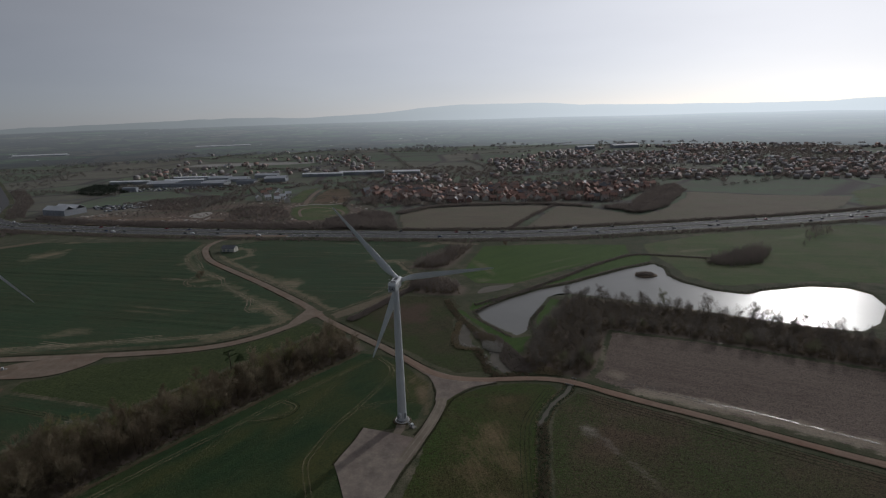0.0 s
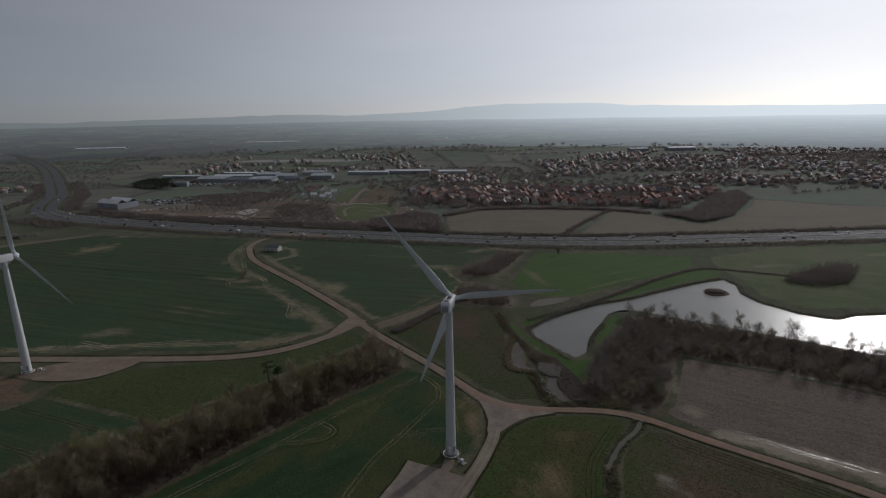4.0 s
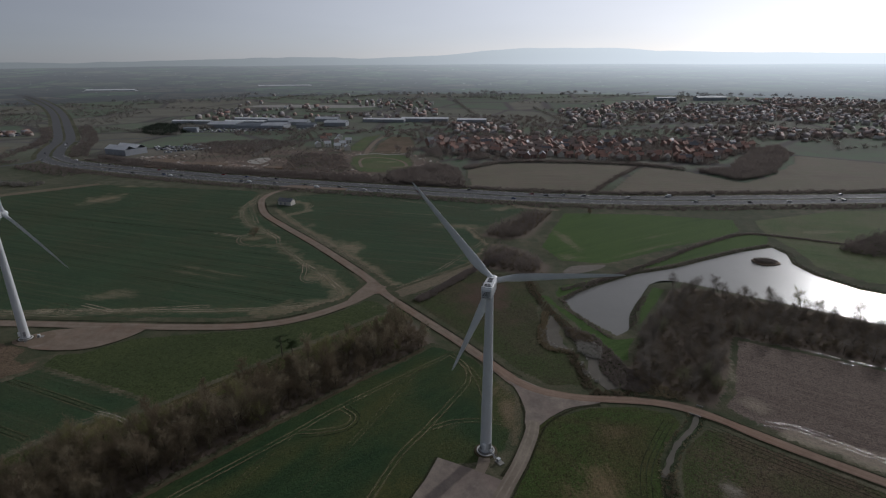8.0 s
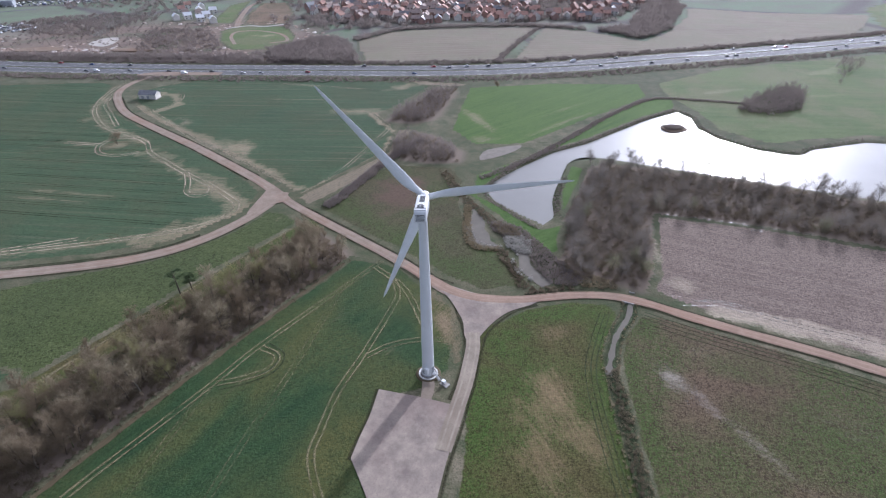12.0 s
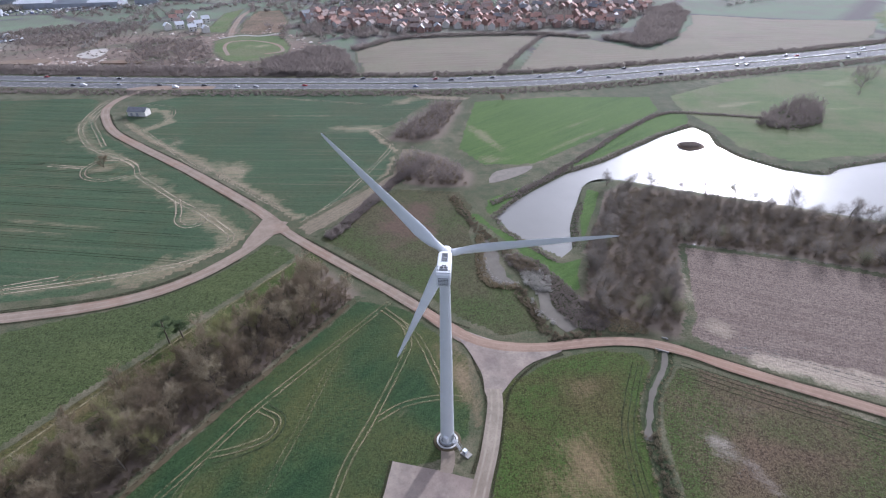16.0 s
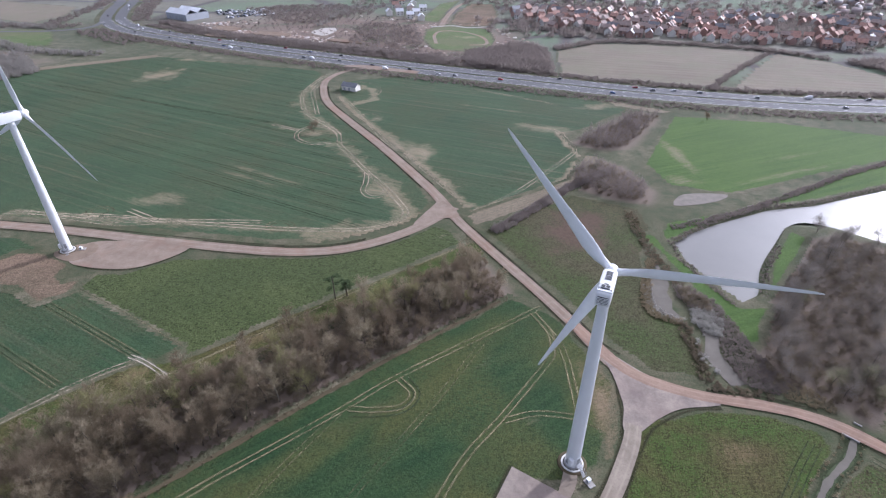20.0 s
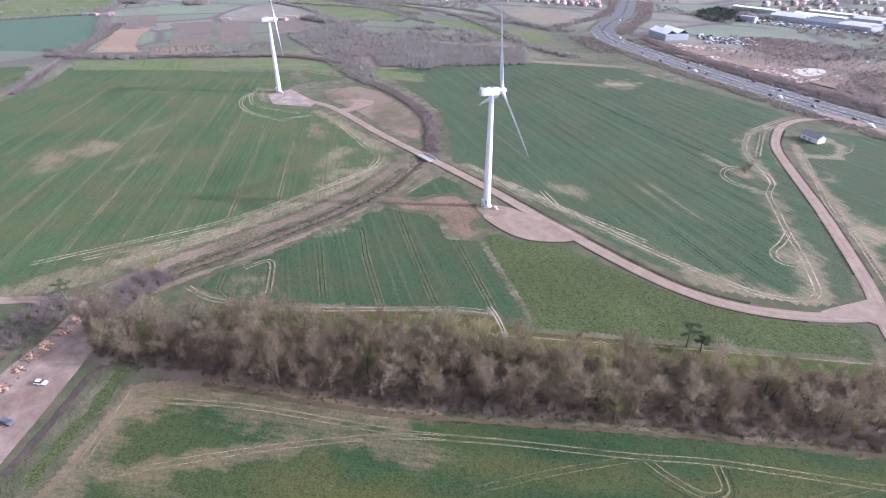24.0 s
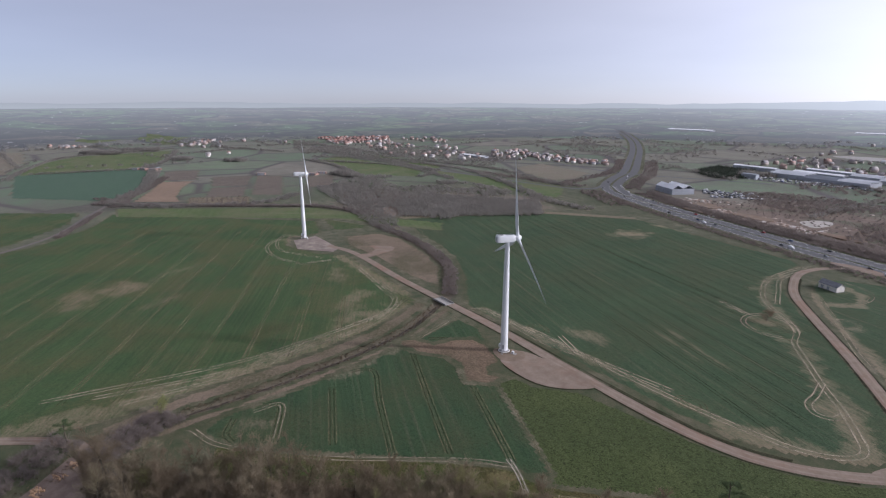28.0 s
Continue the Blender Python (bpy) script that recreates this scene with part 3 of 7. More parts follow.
def array_object(name, v, f, mat, smooth=False, marks=None):
    """A large mesh from arrays, with marks (a value for each vertex)."""
    me = bpy.data.meshes.new(name)
    v, f = np.asarray(v, np.float32), np.asarray(f, np.int32)
    me.vertices.add(len(v))
    me.vertices.foreach_set("co", v.ravel())
    k = f.shape[1]
    me.loops.add(f.size)
    me.loops.foreach_set("vertex_index", f.ravel())
    me.polygons.add(len(f))
    me.polygons.foreach_set("loop_start", np.arange(0, f.size, k, dtype=np.int32))
    me.polygons.foreach_set("loop_total", np.full(len(f), k, np.int32))
    if smooth:
        me.polygons.foreach_set("use_smooth", np.ones(len(f), bool))
    for key, values in (marks or {}).items():
        a = me.attributes.new(key, "FLOAT", "POINT")
        a.data.foreach_set("value", np.asarray(values, np.float32))
    me.update(calc_edges=True)
    for m in mat if isinstance(mat, (list, tuple)) else [mat]:
        me.materials.append(m)
    return new(name, me)


# ---- plan arithmetic ----
def smooth(a, b, x):
    t = np.clip((x - a) / (b - a), 0, 1)
    return t * t * (3 - 2 * t)


def vnoise(x, y, size, seed=0, octaves=3):
    """Smooth noise from 0 to 1, with features of that many metres."""
    total, amp, norm = 0, 1.0, 0.0
    for o in range(octaves):
        table = np.random.RandomState(seed * 17 + o).rand(128, 128)
        u, w = x / size * 2**o, y / size * 2**o
        i, j = np.floor(u).astype(int), np.floor(w).astype(int)
        a, b = u - i, w - j
        a, b = a * a * (3 - 2 * a), b * b * (3 - 2 * b)
        g = lambda p, q: table[p % 128, q % 128]
        total = total + amp * ((g(i, j) * (1 - a) + g(i + 1, j) * a) * (1 - b) + (g(i, j + 1) * (1 - a) + g(i + 1, j + 1) * a) * b)
        norm, amp = norm + amp, amp * 0.5
    return total / norm


def inside(x, y, poly):
    """Metres to the outline, positive inside."""
    p = np.array(poly, float)
    q = np.roll(p, -1, 0)
    best, odd = np.full(np.shape(x), 1e9), np.zeros(np.shape(x), bool)
    for (ax, ay), (bx, by) in zip(p, q):
        dx, dy = bx - ax, by - ay
        t = np.clip(((x - ax) * dx + (y - ay) * dy) / (dx * dx + dy * dy + 1e-9), 0, 1)
        best = np.minimum(best, (x - ax - t * dx) ** 2 + (y - ay - t * dy) ** 2)
        if ay != by:
            odd ^= ((ay > y) != (by > y)) & (x < (bx - ax) * (y - ay) / (by - ay) + ax)
    d = np.sqrt(best)
    return np.where(odd, d, -d)


def beside(x, y, line):
    """Metres to a line of points."""
    best = np.full(np.shape(x), 1e9)
    for (ax, ay), (bx, by) in zip(line[:-1], line[1:]):
        dx, dy = bx - ax, by - ay
        t = np.clip(((x - ax) * dx + (y - ay) * dy) / (dx * dx + dy * dy + 1e-9), 0, 1)
        best = np.minimum(best, (x - ax - t * dx) ** 2 + (y - ay - t * dy) ** 2)
    return np.sqrt(best)


def curve(points, step=3.0, closed=False):
    """A smooth line through points, sampled at about that many metres."""
    p = np.array(points, float)
    ext = np.vstack([p[-1], p, p[0], p[1]]) if closed else np.vstack([2 * p[0] - p[1], p, 2 * p[-1] - p[-2]])
    out = []
    for a, b, c, d in zip(ext[:-3], ext[1:-2], ext[2:-1], ext[3:]):
        for t in np.linspace(0, 1, max(2, int(np.linalg.norm(c - b) / step) + 1))[:-1]:
            out.append(0.5 * (2 * b + (c - a) * t + (2 * a - 5 * b + 4 * c - d) * t * t + (3 * b - a - 3 * c + d) * t**3))
    if not closed:
        out.append(p[-1])
    return np.array(out)


def offset(line, d):
    """The line moved d metres to its left."""
    t = np.gradient(line, axis=0)
    t /= np.linalg.norm(t, axis=1)[:, None] + 1e-9
    return line + np.stack([-t[:, 1], t[:, 0]], 1) * d


def strip(line, width, z, rough=0.0, seed=0, across=4, crown=0.0):
    """Vertices, faces and the mark side (1 in the middle, 0 at the edges) of a band along a line."""
    rs = np.random.RandomState(seed)
    wl = 1 + rough * (vnoise(np.arange(len(line)) * 1.0, np.zeros(len(line)), 3, seed + 3) - 0.5) * 2
    v, s = [], []
    for u in np.linspace(-1, 1, across + 1):
        p = offset(line, 0)
        t = np.gradient(line, axis=0)
        t /= np.linalg.norm(t, axis=1)[:, None] + 1e-9
        p = line + np.stack([-t[:, 1], t[:, 0]], 1) * (u * width / 2 * wl)[:, None]
        v.append(np.column_stack([p, np.full(len(p), z + crown * (1 - u * u))]))
        s.append(np.full(len(p), 1 - abs(u)))
    n = len(line)
    f = [(a * n + i, a * n + i + 1, (a + 1) * n + i + 1, (a + 1) * n + i) for a in range(across) for i in range(n - 1)]
    f = np.array(f)[:, ::-1]
    return np.concatenate(v), f, np.concatenate(s)


def joined(bands):
    vs, fs, ss, k = [], [], [], 0
    for v, f, s in bands:
        vs.append(v), fs.append(f + k), ss.append(s)
        k += len(v)
    return np.concatenate(vs), np.concatenate(fs), np.concatenate(ss)


def band(name, points, width, z, mat, label, category, rough=0.06, kind="structure", step=3.0, crown=0.0, seed=1):
    v, f, s = strip(curve(points, step), width, z, rough, seed, 6, crown)
    return tagged(array_object(name, v, f, mat, True, {"side": s}), label, category, kind=kind)


def scattered(base_v, base_f, places, rs, low=0.8, high=1.2, tall=1.0):
    """Many turned and scaled copies of a mesh as one pair of arrays."""
    n, k = len(places), len(base_v)
    turn, size = rs.rand(n) * 6.2832, low + (high - low) * rs.rand(n)
    c, s = np.cos(turn)[:, None], np.sin(turn)[:, None]
    x = (base_v[None, :, 0] * c - base_v[None, :, 1] * s) * size[:, None] + places[:, 0:1]
    y = (base_v[None, :, 0] * s + base_v[None, :, 1] * c) * size[:, None] + places[:, 1:2]
    z = base_v[None, :, 2] * size[:, None] * (tall if np.isscalar(tall) else tall[:, None]) + places[:, 2:3]
    v = np.stack([x, y, z], 2).reshape(-1, 3)
    f = (base_f[None] + (np.arange(n) * k)[:, None, None]).reshape(-1, base_f.shape[1])
    return v, f


def points_in(poly, gap, rs, edge=0.0):
    p = np.array(poly, float)
    (x0, y0), (x1, y1) = p.min(0), p.max(0)
    gx, gy = np.meshgrid(np.arange(x0, x1, gap), np.arange(y0, y1, gap))
    x, y = gx.ravel() + (rs.rand(gx.size) - 0.5) * gap * 0.95, gy.ravel() + (rs.rand(gx.size) - 0.5) * gap * 0.95
    keep = inside(x, y, poly) > edge
    return np.column_stack([x[keep], y[keep], np.zeros(keep.sum())])


# ---- the plan ----
LAKE = [(45, 131), (69, 151), (96, 170), (121, 180), (149, 197), (179, 215), (206, 226), (209, 212), (203, 193), (206, 174), (220, 152), (237, 142), (251, 148), (291, 153), (313, 146), (319, 131), (310, 109), (284, 83), (264, 72), (246, 80), (215, 99), (185, 119), (150, 140), (120, 158), (104, 156), (90, 134), (79, 113), (73, 94), (62, 85), (55, 98), (48, 114)]
WOOD_E = [(62, 45), (75, 43), (88, 32), (97, 42), (106, 62), (119, 90), (165, 71), (200, 49), (245, 22), (270, 46), (246, 72), (215, 91), (185, 110), (150, 130), (122, 146), (108, 140), (95, 118), (82, 98), (72, 78)]
BELT = [(-26, 73), (-71, 22), (-124, -43), (-169, -88), (-200, -120), (-224, -124), (-195, -84), (-157, -34), (-124, 4), (-84, 49), (-42, 98)]
WOOD_C = [(2, 243), (12, 262), (46, 309), (60, 307), (42, 262), (30, 238), (16, 235)]
WOOD_D = [(0, 200), (14, 215), (27, 206), (40, 178), (37, 165), (20, 168), (-2, 177)]
WOOD_W = [(-662, 144), (-575, 138), (-510, 130), (-545, 172), (-570, 203), (-505, 338), (-564, 400), (-663, 324), (-747, 194)]
DITCH_E = [(80, 24), (76, 17), (67, 7), (60, -6), (57, -20), (53, -38), (46, -70)]
STREAM_W = [(-236, -112), (-244, -92), (-248, -66), (-253, -38), (-262, 0), (-276, 36), (-299, 70), (-313, 88), (-330, 98), (-367, 121), (-427, 135), (-485, 138), (-529, 134)]
T1, T2, T3 = (0.0, 0.0), (-223.5, 67.1), (-520.0, 52.1)
MOTORWAY = [(900, 470), (700, 425), (513, 392), (395, 376), (275, 365), (162, 356), (55, 363), (-60, 385), (-170, 408), (-260, 430), (-336, 450), (-440, 482), (-540, 520), (-600, 566), (-650, 638), (-703, 727), (-834, 896), (-1021, 1129), (-1225, 1363), (-1428, 1570), (-1650, 1775), (-1909, 1992), (-2500, 2330)]
LOCAL_ROAD = [(-480, 800), (-560, 765), (-630, 728), (-700, 702), (-770, 700), (-850, 706), (-908, 714), (-1060, 690), (-1300, 640)]
SLIP_ROAD = [(-960, 420), (-850, 446), (-733, 466), (-675, 477), (-620, 492), (-596, 522), (-614, 566), (-640, 610)]


def relief(x, y):
    """The ground's height: the lake's and the ditches' hollows."""
    z = -2.2 * smooth(-3.0, 5.0, inside(x, y, LAKE))
    z = z - 1.1 * smooth(3.2, 0.8, beside(x, y, DITCH_E)) - 1.3 * smooth(6.5, 1.5, beside(x, y, STREAM_W))
    return z


def axis(a, b, fine, far):
    mid = np.arange(a, b + 0.01, fine)
    out, step = [], fine
    q = b
    while q < far:
        step *= 1.22
        q += step
        out.append(min(q, far))
    low, step, q = [], fine, a
    while q > -far:
        step *= 1.22
        q -= step
        low.append(max(q, -far))
    return np.concatenate([low[::-1], mid, out])


gx, gy = axis(-330, 330, 2.4, 4900.0), axis(-150, 245, 2.4, 4900.0)
X, Y = np.meshgrid(gx, gy)
Z = relief(X, Y)
near = smooth(900, 500, np.hypot(X + 120, Y - 150)) * smooth(455, 425, Y + 0.22 * X)
litter = np.zeros_like(X)
for w in (BELT, WOOD_E, WOOD_C, WOOD_D, WOOD_W):
    litter = np.maximum(litter, smooth(-6.0, 0.5, inside(X, Y, w) + 4 * (vnoise(X, Y, 9, 4) - 0.5)))
litter = np.maximum(litter, smooth(6.0, 2.0, beside(X, Y, STREAM_W)) * 0.6)
SITE = [(-470, 500), (-330, 470), (-240, 448), (-150, 430), (-60, 425), (-40, 520), (-80, 600), (-150, 640), (-320, 660), (-430, 600)]
mud = smooth(-8, 10, inside(X, Y, SITE) + 30 * (vnoise(X, Y, 45, 9) - 0.5))
n = X.shape[1]
idx = np.arange(X.size).reshape(X.shape)
quads = np.stack([idx[:-1, :-1], idx[:-1, 1:], idx[1:, 1:], idx[1:, :-1]], -1).reshape(-1, 4)
ground = array_object("ground", np.column_stack([X.ravel(), Y.ravel(), Z.ravel()]), quads, M_GROUND, True, {"near": near.ravel(), "litter": litter.ravel(), "mud": mud.ravel()})
tagged(ground, "rough winter grass with straw patches and leaf litter", "ground", kind="structure")

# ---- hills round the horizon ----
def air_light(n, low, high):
    """Strength of the haze painted as emission on the distance: most under the sun."""
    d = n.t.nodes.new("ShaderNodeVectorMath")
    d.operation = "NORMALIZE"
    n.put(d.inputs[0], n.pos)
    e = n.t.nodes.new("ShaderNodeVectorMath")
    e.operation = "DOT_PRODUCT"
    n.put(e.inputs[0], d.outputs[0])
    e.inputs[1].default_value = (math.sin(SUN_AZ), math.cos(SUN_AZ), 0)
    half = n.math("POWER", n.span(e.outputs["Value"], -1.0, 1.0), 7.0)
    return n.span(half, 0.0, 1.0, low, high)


# share of painted haze, growing with distance from the middle
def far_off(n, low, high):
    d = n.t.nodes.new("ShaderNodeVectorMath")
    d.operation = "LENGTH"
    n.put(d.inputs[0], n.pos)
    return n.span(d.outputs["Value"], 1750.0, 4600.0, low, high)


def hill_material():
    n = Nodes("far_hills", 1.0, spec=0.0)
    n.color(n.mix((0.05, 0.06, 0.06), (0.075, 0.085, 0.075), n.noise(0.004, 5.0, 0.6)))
    # emission lays haze over the hills, brighter sunward
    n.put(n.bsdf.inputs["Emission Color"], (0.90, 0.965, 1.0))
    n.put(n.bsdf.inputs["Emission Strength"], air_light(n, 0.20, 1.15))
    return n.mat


def ridge(name, radius, base, hills, mat, seed, wob):
    a = np.linspace(0, 2 * np.pi, 721)
    top = base + wob * (vnoise(a * 40, a * 0, 3.0, seed, 4) - 0.5)
    for az, wide, high in hills:
        d = (np.degrees(a) - az + 180) % 360 - 180
        top += high * np.exp(-((d / wide) ** 2))
    x, y = np.sin(a), np.cos(a)
    rows = [np.column_stack([x * r, y * r, z]) for r, z in ((radius - 260, a * 0 - 2), (radius - 130, top * 0.62), (radius, top), (radius + 90, top * 0.3))]
    k = len(a)
    f = [(q * k + i, q * k + i + 1, (q + 1) * k + i + 1, (q + 1) * k + i) for q in range(3) for i in range(k - 1)]
    return tagged(array_object(name, np.concatenate(rows), np.array(f)[:, ::-1], mat, True), "low hazy hills along the horizon", "backdrop", kind="structure")


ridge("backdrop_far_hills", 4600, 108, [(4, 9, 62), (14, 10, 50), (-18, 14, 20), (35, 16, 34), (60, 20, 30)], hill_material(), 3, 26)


def valley_material():
    n = Nodes("far_valley", 1.0, spec=0.0)
    sep = n.t.nodes.new("ShaderNodeSeparateColor")
    n.put(sep.inputs[0], n.voronoi(0.0042, "Color"))
    c = n.ramp(sep.outputs[0], [(0.0, (0.070, 0.105, 0.062)), (0.35, (0.092, 0.130, 0.078)), (0.6, (0.125, 0.112, 0.092)), (0.8, (0.065, 0.065, 0.060)), (1.0, (0.105, 0.140, 0.082))])
    c = n.mix(c, (0.055, 0.055, 0.058), n.span(n.noise(0.004, 6.0, 0.7), 0.44, 0.58))
    c = n.mix(c, (0.048, 0.050, 0.050), n.span(n.noise(0.02, 5.0, 0.75), 0.50, 0.60, 0.0, 0.8))
    c = n.mix(c, (0.55, 0.55, 0.56), n.span(n.noise(0.03, 2.0, 0.8), 0.69, 0.73, 0.0, 0.9))
    c = n.mix((0.05, 0.052, 0.055), c, n.span(n.voronoi(0.0042, "Distance", "DISTANCE_TO_EDGE"), 0.01, 0.06))
    n.color(c)
    # haze is put into the emission, stronger farther out and sunward
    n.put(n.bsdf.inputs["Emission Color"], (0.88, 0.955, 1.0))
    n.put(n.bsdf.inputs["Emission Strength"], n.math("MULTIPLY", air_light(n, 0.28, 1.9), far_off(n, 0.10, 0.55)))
    return n.mat


VALLEY = ((1750, -3, 0), (2050, 1.5, 0), (2500, 6, 1), (3000, 20, 2), (3600, 44, 3), (4200, 70, 10), (4480, 74, 12))
a = np.linspace(0, 2 * np.pi, 361)
rows = [np.column_stack([np.sin(a) * r, np.cos(a) * r, z + (vnoise(a * 30, a * 0 + k, 4.0, 50 + k) - 0.5) * w]) for k, (r, z, w) in enumerate(VALLEY)]
k = len(a)
f = np.array([(q * k + i, q * k + i + 1, (q + 1) * k + i + 1, (q + 1) * k + i) for q in range(len(VALLEY) - 1) for i in range(k - 1)])[:, ::-1]
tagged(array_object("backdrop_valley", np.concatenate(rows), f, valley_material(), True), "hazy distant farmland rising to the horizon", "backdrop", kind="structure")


def risen(places):
    """Lifts far places onto the valley that climbs to the horizon."""
    p = np.array(places, float)
    p[:, 2] += np.interp(np.hypot(p[:, 0], p[:, 1]), [1940, 2050, 2500, 3000, 3600, 4200], [0, 1.4, 5.8, 19.5, 43, 68])
    return p


# ---- fields ----
LAYER = [0.04]


def field(name, poly, res, mat, label, patches=(), edge=2.0, rim=0.0, seed=5, lines=(), greens=()):
    """One field as a sheet: the crop thins out at its edge, and at bare patches (x, y, half length, half width, turn, strength)."""
    LAYER[0] += 0.003
    z = LAYER[0]
    p = np.array(poly, float)
    (x0, y0), (x1, y1) = p.min(0) - 4, p.max(0) + 4
    x, y = np.meshgrid(np.arange(x0, x1, res), np.arange(y0, y1, res))
    d = inside(x, y, poly)
    wob = vnoise(x, y, 7.0, seed, 3) - 0.5
    crop = smooth(0.3, edge + 0.6, d + wob * edge * 1.6)
    bare = rim * smooth(rim * 9 + 3, 1.0, np.abs(d + wob * 6 - 2)) if rim else np.zeros_like(x)
    for px, py, a, b, turn, power in patches:
        c, s = math.cos(radians(turn)), math.sin(radians(turn))
        u, w = ((x - px) * c + (y - py) * s) / a, (-(x - px) * s + (y - py) * c) / b
        bare = np.maximum(bare, power * smooth(1.35, -0.15, np.hypot(u, w) + (vnoise(x, y, 9.0, seed + 2, 4) - 0.5) * 1.3))
    grown = np.zeros_like(x)
    for px, py, a, b, turn, power in greens:
        c, s = math.cos(radians(turn)), math.sin(radians(turn))
        u, w = ((x - px) * c + (y - py) * s) / a, (-(x - px) * s + (y - py) * c) / b
        grown = np.maximum(grown, power * smooth(1.4, 0.2, np.hypot(u, w) + (vnoise(x, y, 12.0, seed + 6, 4) - 0.5) * 1.1))
    for line, wide, power in lines:
        bare = np.maximum(bare, power * smooth(wide, wide * 0.3, beside(x, y, line) + (vnoise(x, y, 5.0, seed + 4, 3) - 0.5) * wide * 1.2))
    k = (d > -3).astype(int)
    use = (k[:-1, :-1] + k[:-1, 1:] + k[1:, 1:] + k[1:, :-1]) == 4
    i = np.arange(x.size).reshape(x.shape)
    q = np.stack([i[:-1, :-1], i[:-1, 1:], i[1:, 1:], i[1:, :-1]], -1)[use]
    used = np.unique(q)
    back = np.zeros(x.size, int)
    back[used] = np.arange(len(used))
    v = risen(np.column_stack([x.ravel(), y.ravel(), np.full(x.size, z)])[used])
    ob = array_object(name, v, back[q], mat, True, {"crop": crop.ravel()[used], "bare": bare.ravel()[used], "grown": grown.ravel()[used]})
    return tagged(ob, label, "field", kind="structure")


FIELD_S = [(-25, 72), (-6, 64), (4, 48), (13, 34), (12, 14), (8, 0), (-2, -8), (-12, -9), (-20, -28), (-17, -42), (-10, -50), (-4, -60), (0, -150), (-120, -165), (-152, -134), (-178, -112), (-168, -90), (-122, -44), (-70, 21)]
field("field_south", FIELD_S, 1.3, M_CROP_S, "dark green winter crop with curved tractor marks", greens=[(6, 30, 30, 8, 95, 0.9), (-6, 46, 16, 14, 60, 0.7), (-14, -2, 14, 12, 20, 0.6), (-30, -26, 22, 11, 70, 0.9), (-44, 20, 36, 5, 62, 0.6), (-75, -14, 46, 5, 50, 0.6), (-100, -70, 34, 12, 45, 0.8), (-62, -52, 24, 13, 60, 0.6), (-28, -60, 30, 16, 80, 0.7), (-34, 46, 20, 5, 50, 0.5), (-95, -112, 30, 16, 40, 0.6)], patches=[
    (-172, -104, 18, 12, 40, 0.7), (-150, -82, 24, 8, 42, 0.5), (-130, -70, 18, 9, 50, 0.45), (-12, 12, 8, 5, 40, 0.35), (9, 22, 4, 15, 8, 1.0), (4, 36, 5, 7, 0, 0.6), (-100, -40, 25, 5, 48, 0.35),
    (-60, 5, 26, 5, 46, 0.3), (-30, 34, 14, 6, 40, 0.25), (-140, -115, 20, 8, 35, 0.6)],
    lines=[([(-122, -46), (-150, -74), (-178, -106)], 13.0, 0.6), ([(-180, -108), (-150, -134)], 13.0, 0.65), ([(-190, -117), (-175, -101), (-162, -85), (-138, -57), (-118, -36)], 9.0, 0.85), ([(-170, -109), (-166, -121), (-158, -134)], 10.0, 0.8), ([(-104, -44), (-150, -86)], 9.0, 0.5), ([(-128, -76), (-146, -123)], 6.0, 0.6), ([(-26, 71), (-71, 20), (-122, -46)], 1.5, 0.2), ([(6, 44), (13, 26), (10, 4)], 3.0, 0.45)])
FIELD_E1 = [(20, 21), (14, 5), (9, -12), (5, -34), (-2, -54), (2, -110), (40, -110), (48, -70), (52, -36), (57, -10), (64, 7), (74, 19), (72, 26), (58, 29.5), (40, 28), (27, 22)]
field("field_east", FIELD_E1, 1.4, M_PASTURE_E, "green grass field with a dead straw middle", [(38, -14, 10, 22, 8, 0.8), (42, -34, 9, 18, 6, 0.7), (46, 13, 11, 6, 10, 0.42), (30, -54, 12, 14, 0, 0.6), (28, -36, 14, 28, 8, 0.62), (60, 24, 7, 3, 10, 0.3)], edge=1.2, greens=[(46, 23, 32, 6, 3, 1.0), (65, 9, 6, 18, -28, 1.0), (26, 8, 9, 15, 15, 1.0), (14, -14, 5, 26, -18, 0.7), (54, -22, 3.5, 30, -10, 0.9), (30, 14, 14, 6, 0, 0.9), (22, -4, 8, 10, 0, 0.6)])
FIELD_E2 = [(80, 17), (88, 16), (99, 8), (114, -3), (150, -32), (220, -85), (220, -150), (58, -150), (49.5, -70), (56, -36), (60, -18), (65, 0), (75, 13)]
field("field_wet", FIELD_E2, 1.4, M_ROUGH, "rough brown-green wet field", [(77, -13, 4.5, 9, 20, 1.0), (83, -26, 3.5, 12, 15, 0.5), (88, -42, 3, 18, 18, 0.42), (97, -66, 4, 16, 25, 0.4), (120, -40, 30, 10, -35, 0.2), (92, -4, 10, 5, -30, 0.25)], edge=1.5, greens=[(80, 12, 6, 9, -30, 1.0), (66, -8, 3.5, 14, -30, 1.0), (61, -30, 3.5, 18, -12, 1.0), (112, -48, 30, 16, -30, 0.75), (104, -14, 12, 7, -30, 0.5), (140, -58, 30, 20, -30, 0.7), (74, -48, 8, 20, 10, 0.5)])
FIELD_B = [(92, 31), (100, 20), (116, 8), (137, -7), (185, -42), (262, -95), (330, -60), (300, 10), (262, 12), (244, 18), (199, 45), (164, 67), (121, 86), (109, 60), (100, 41)]
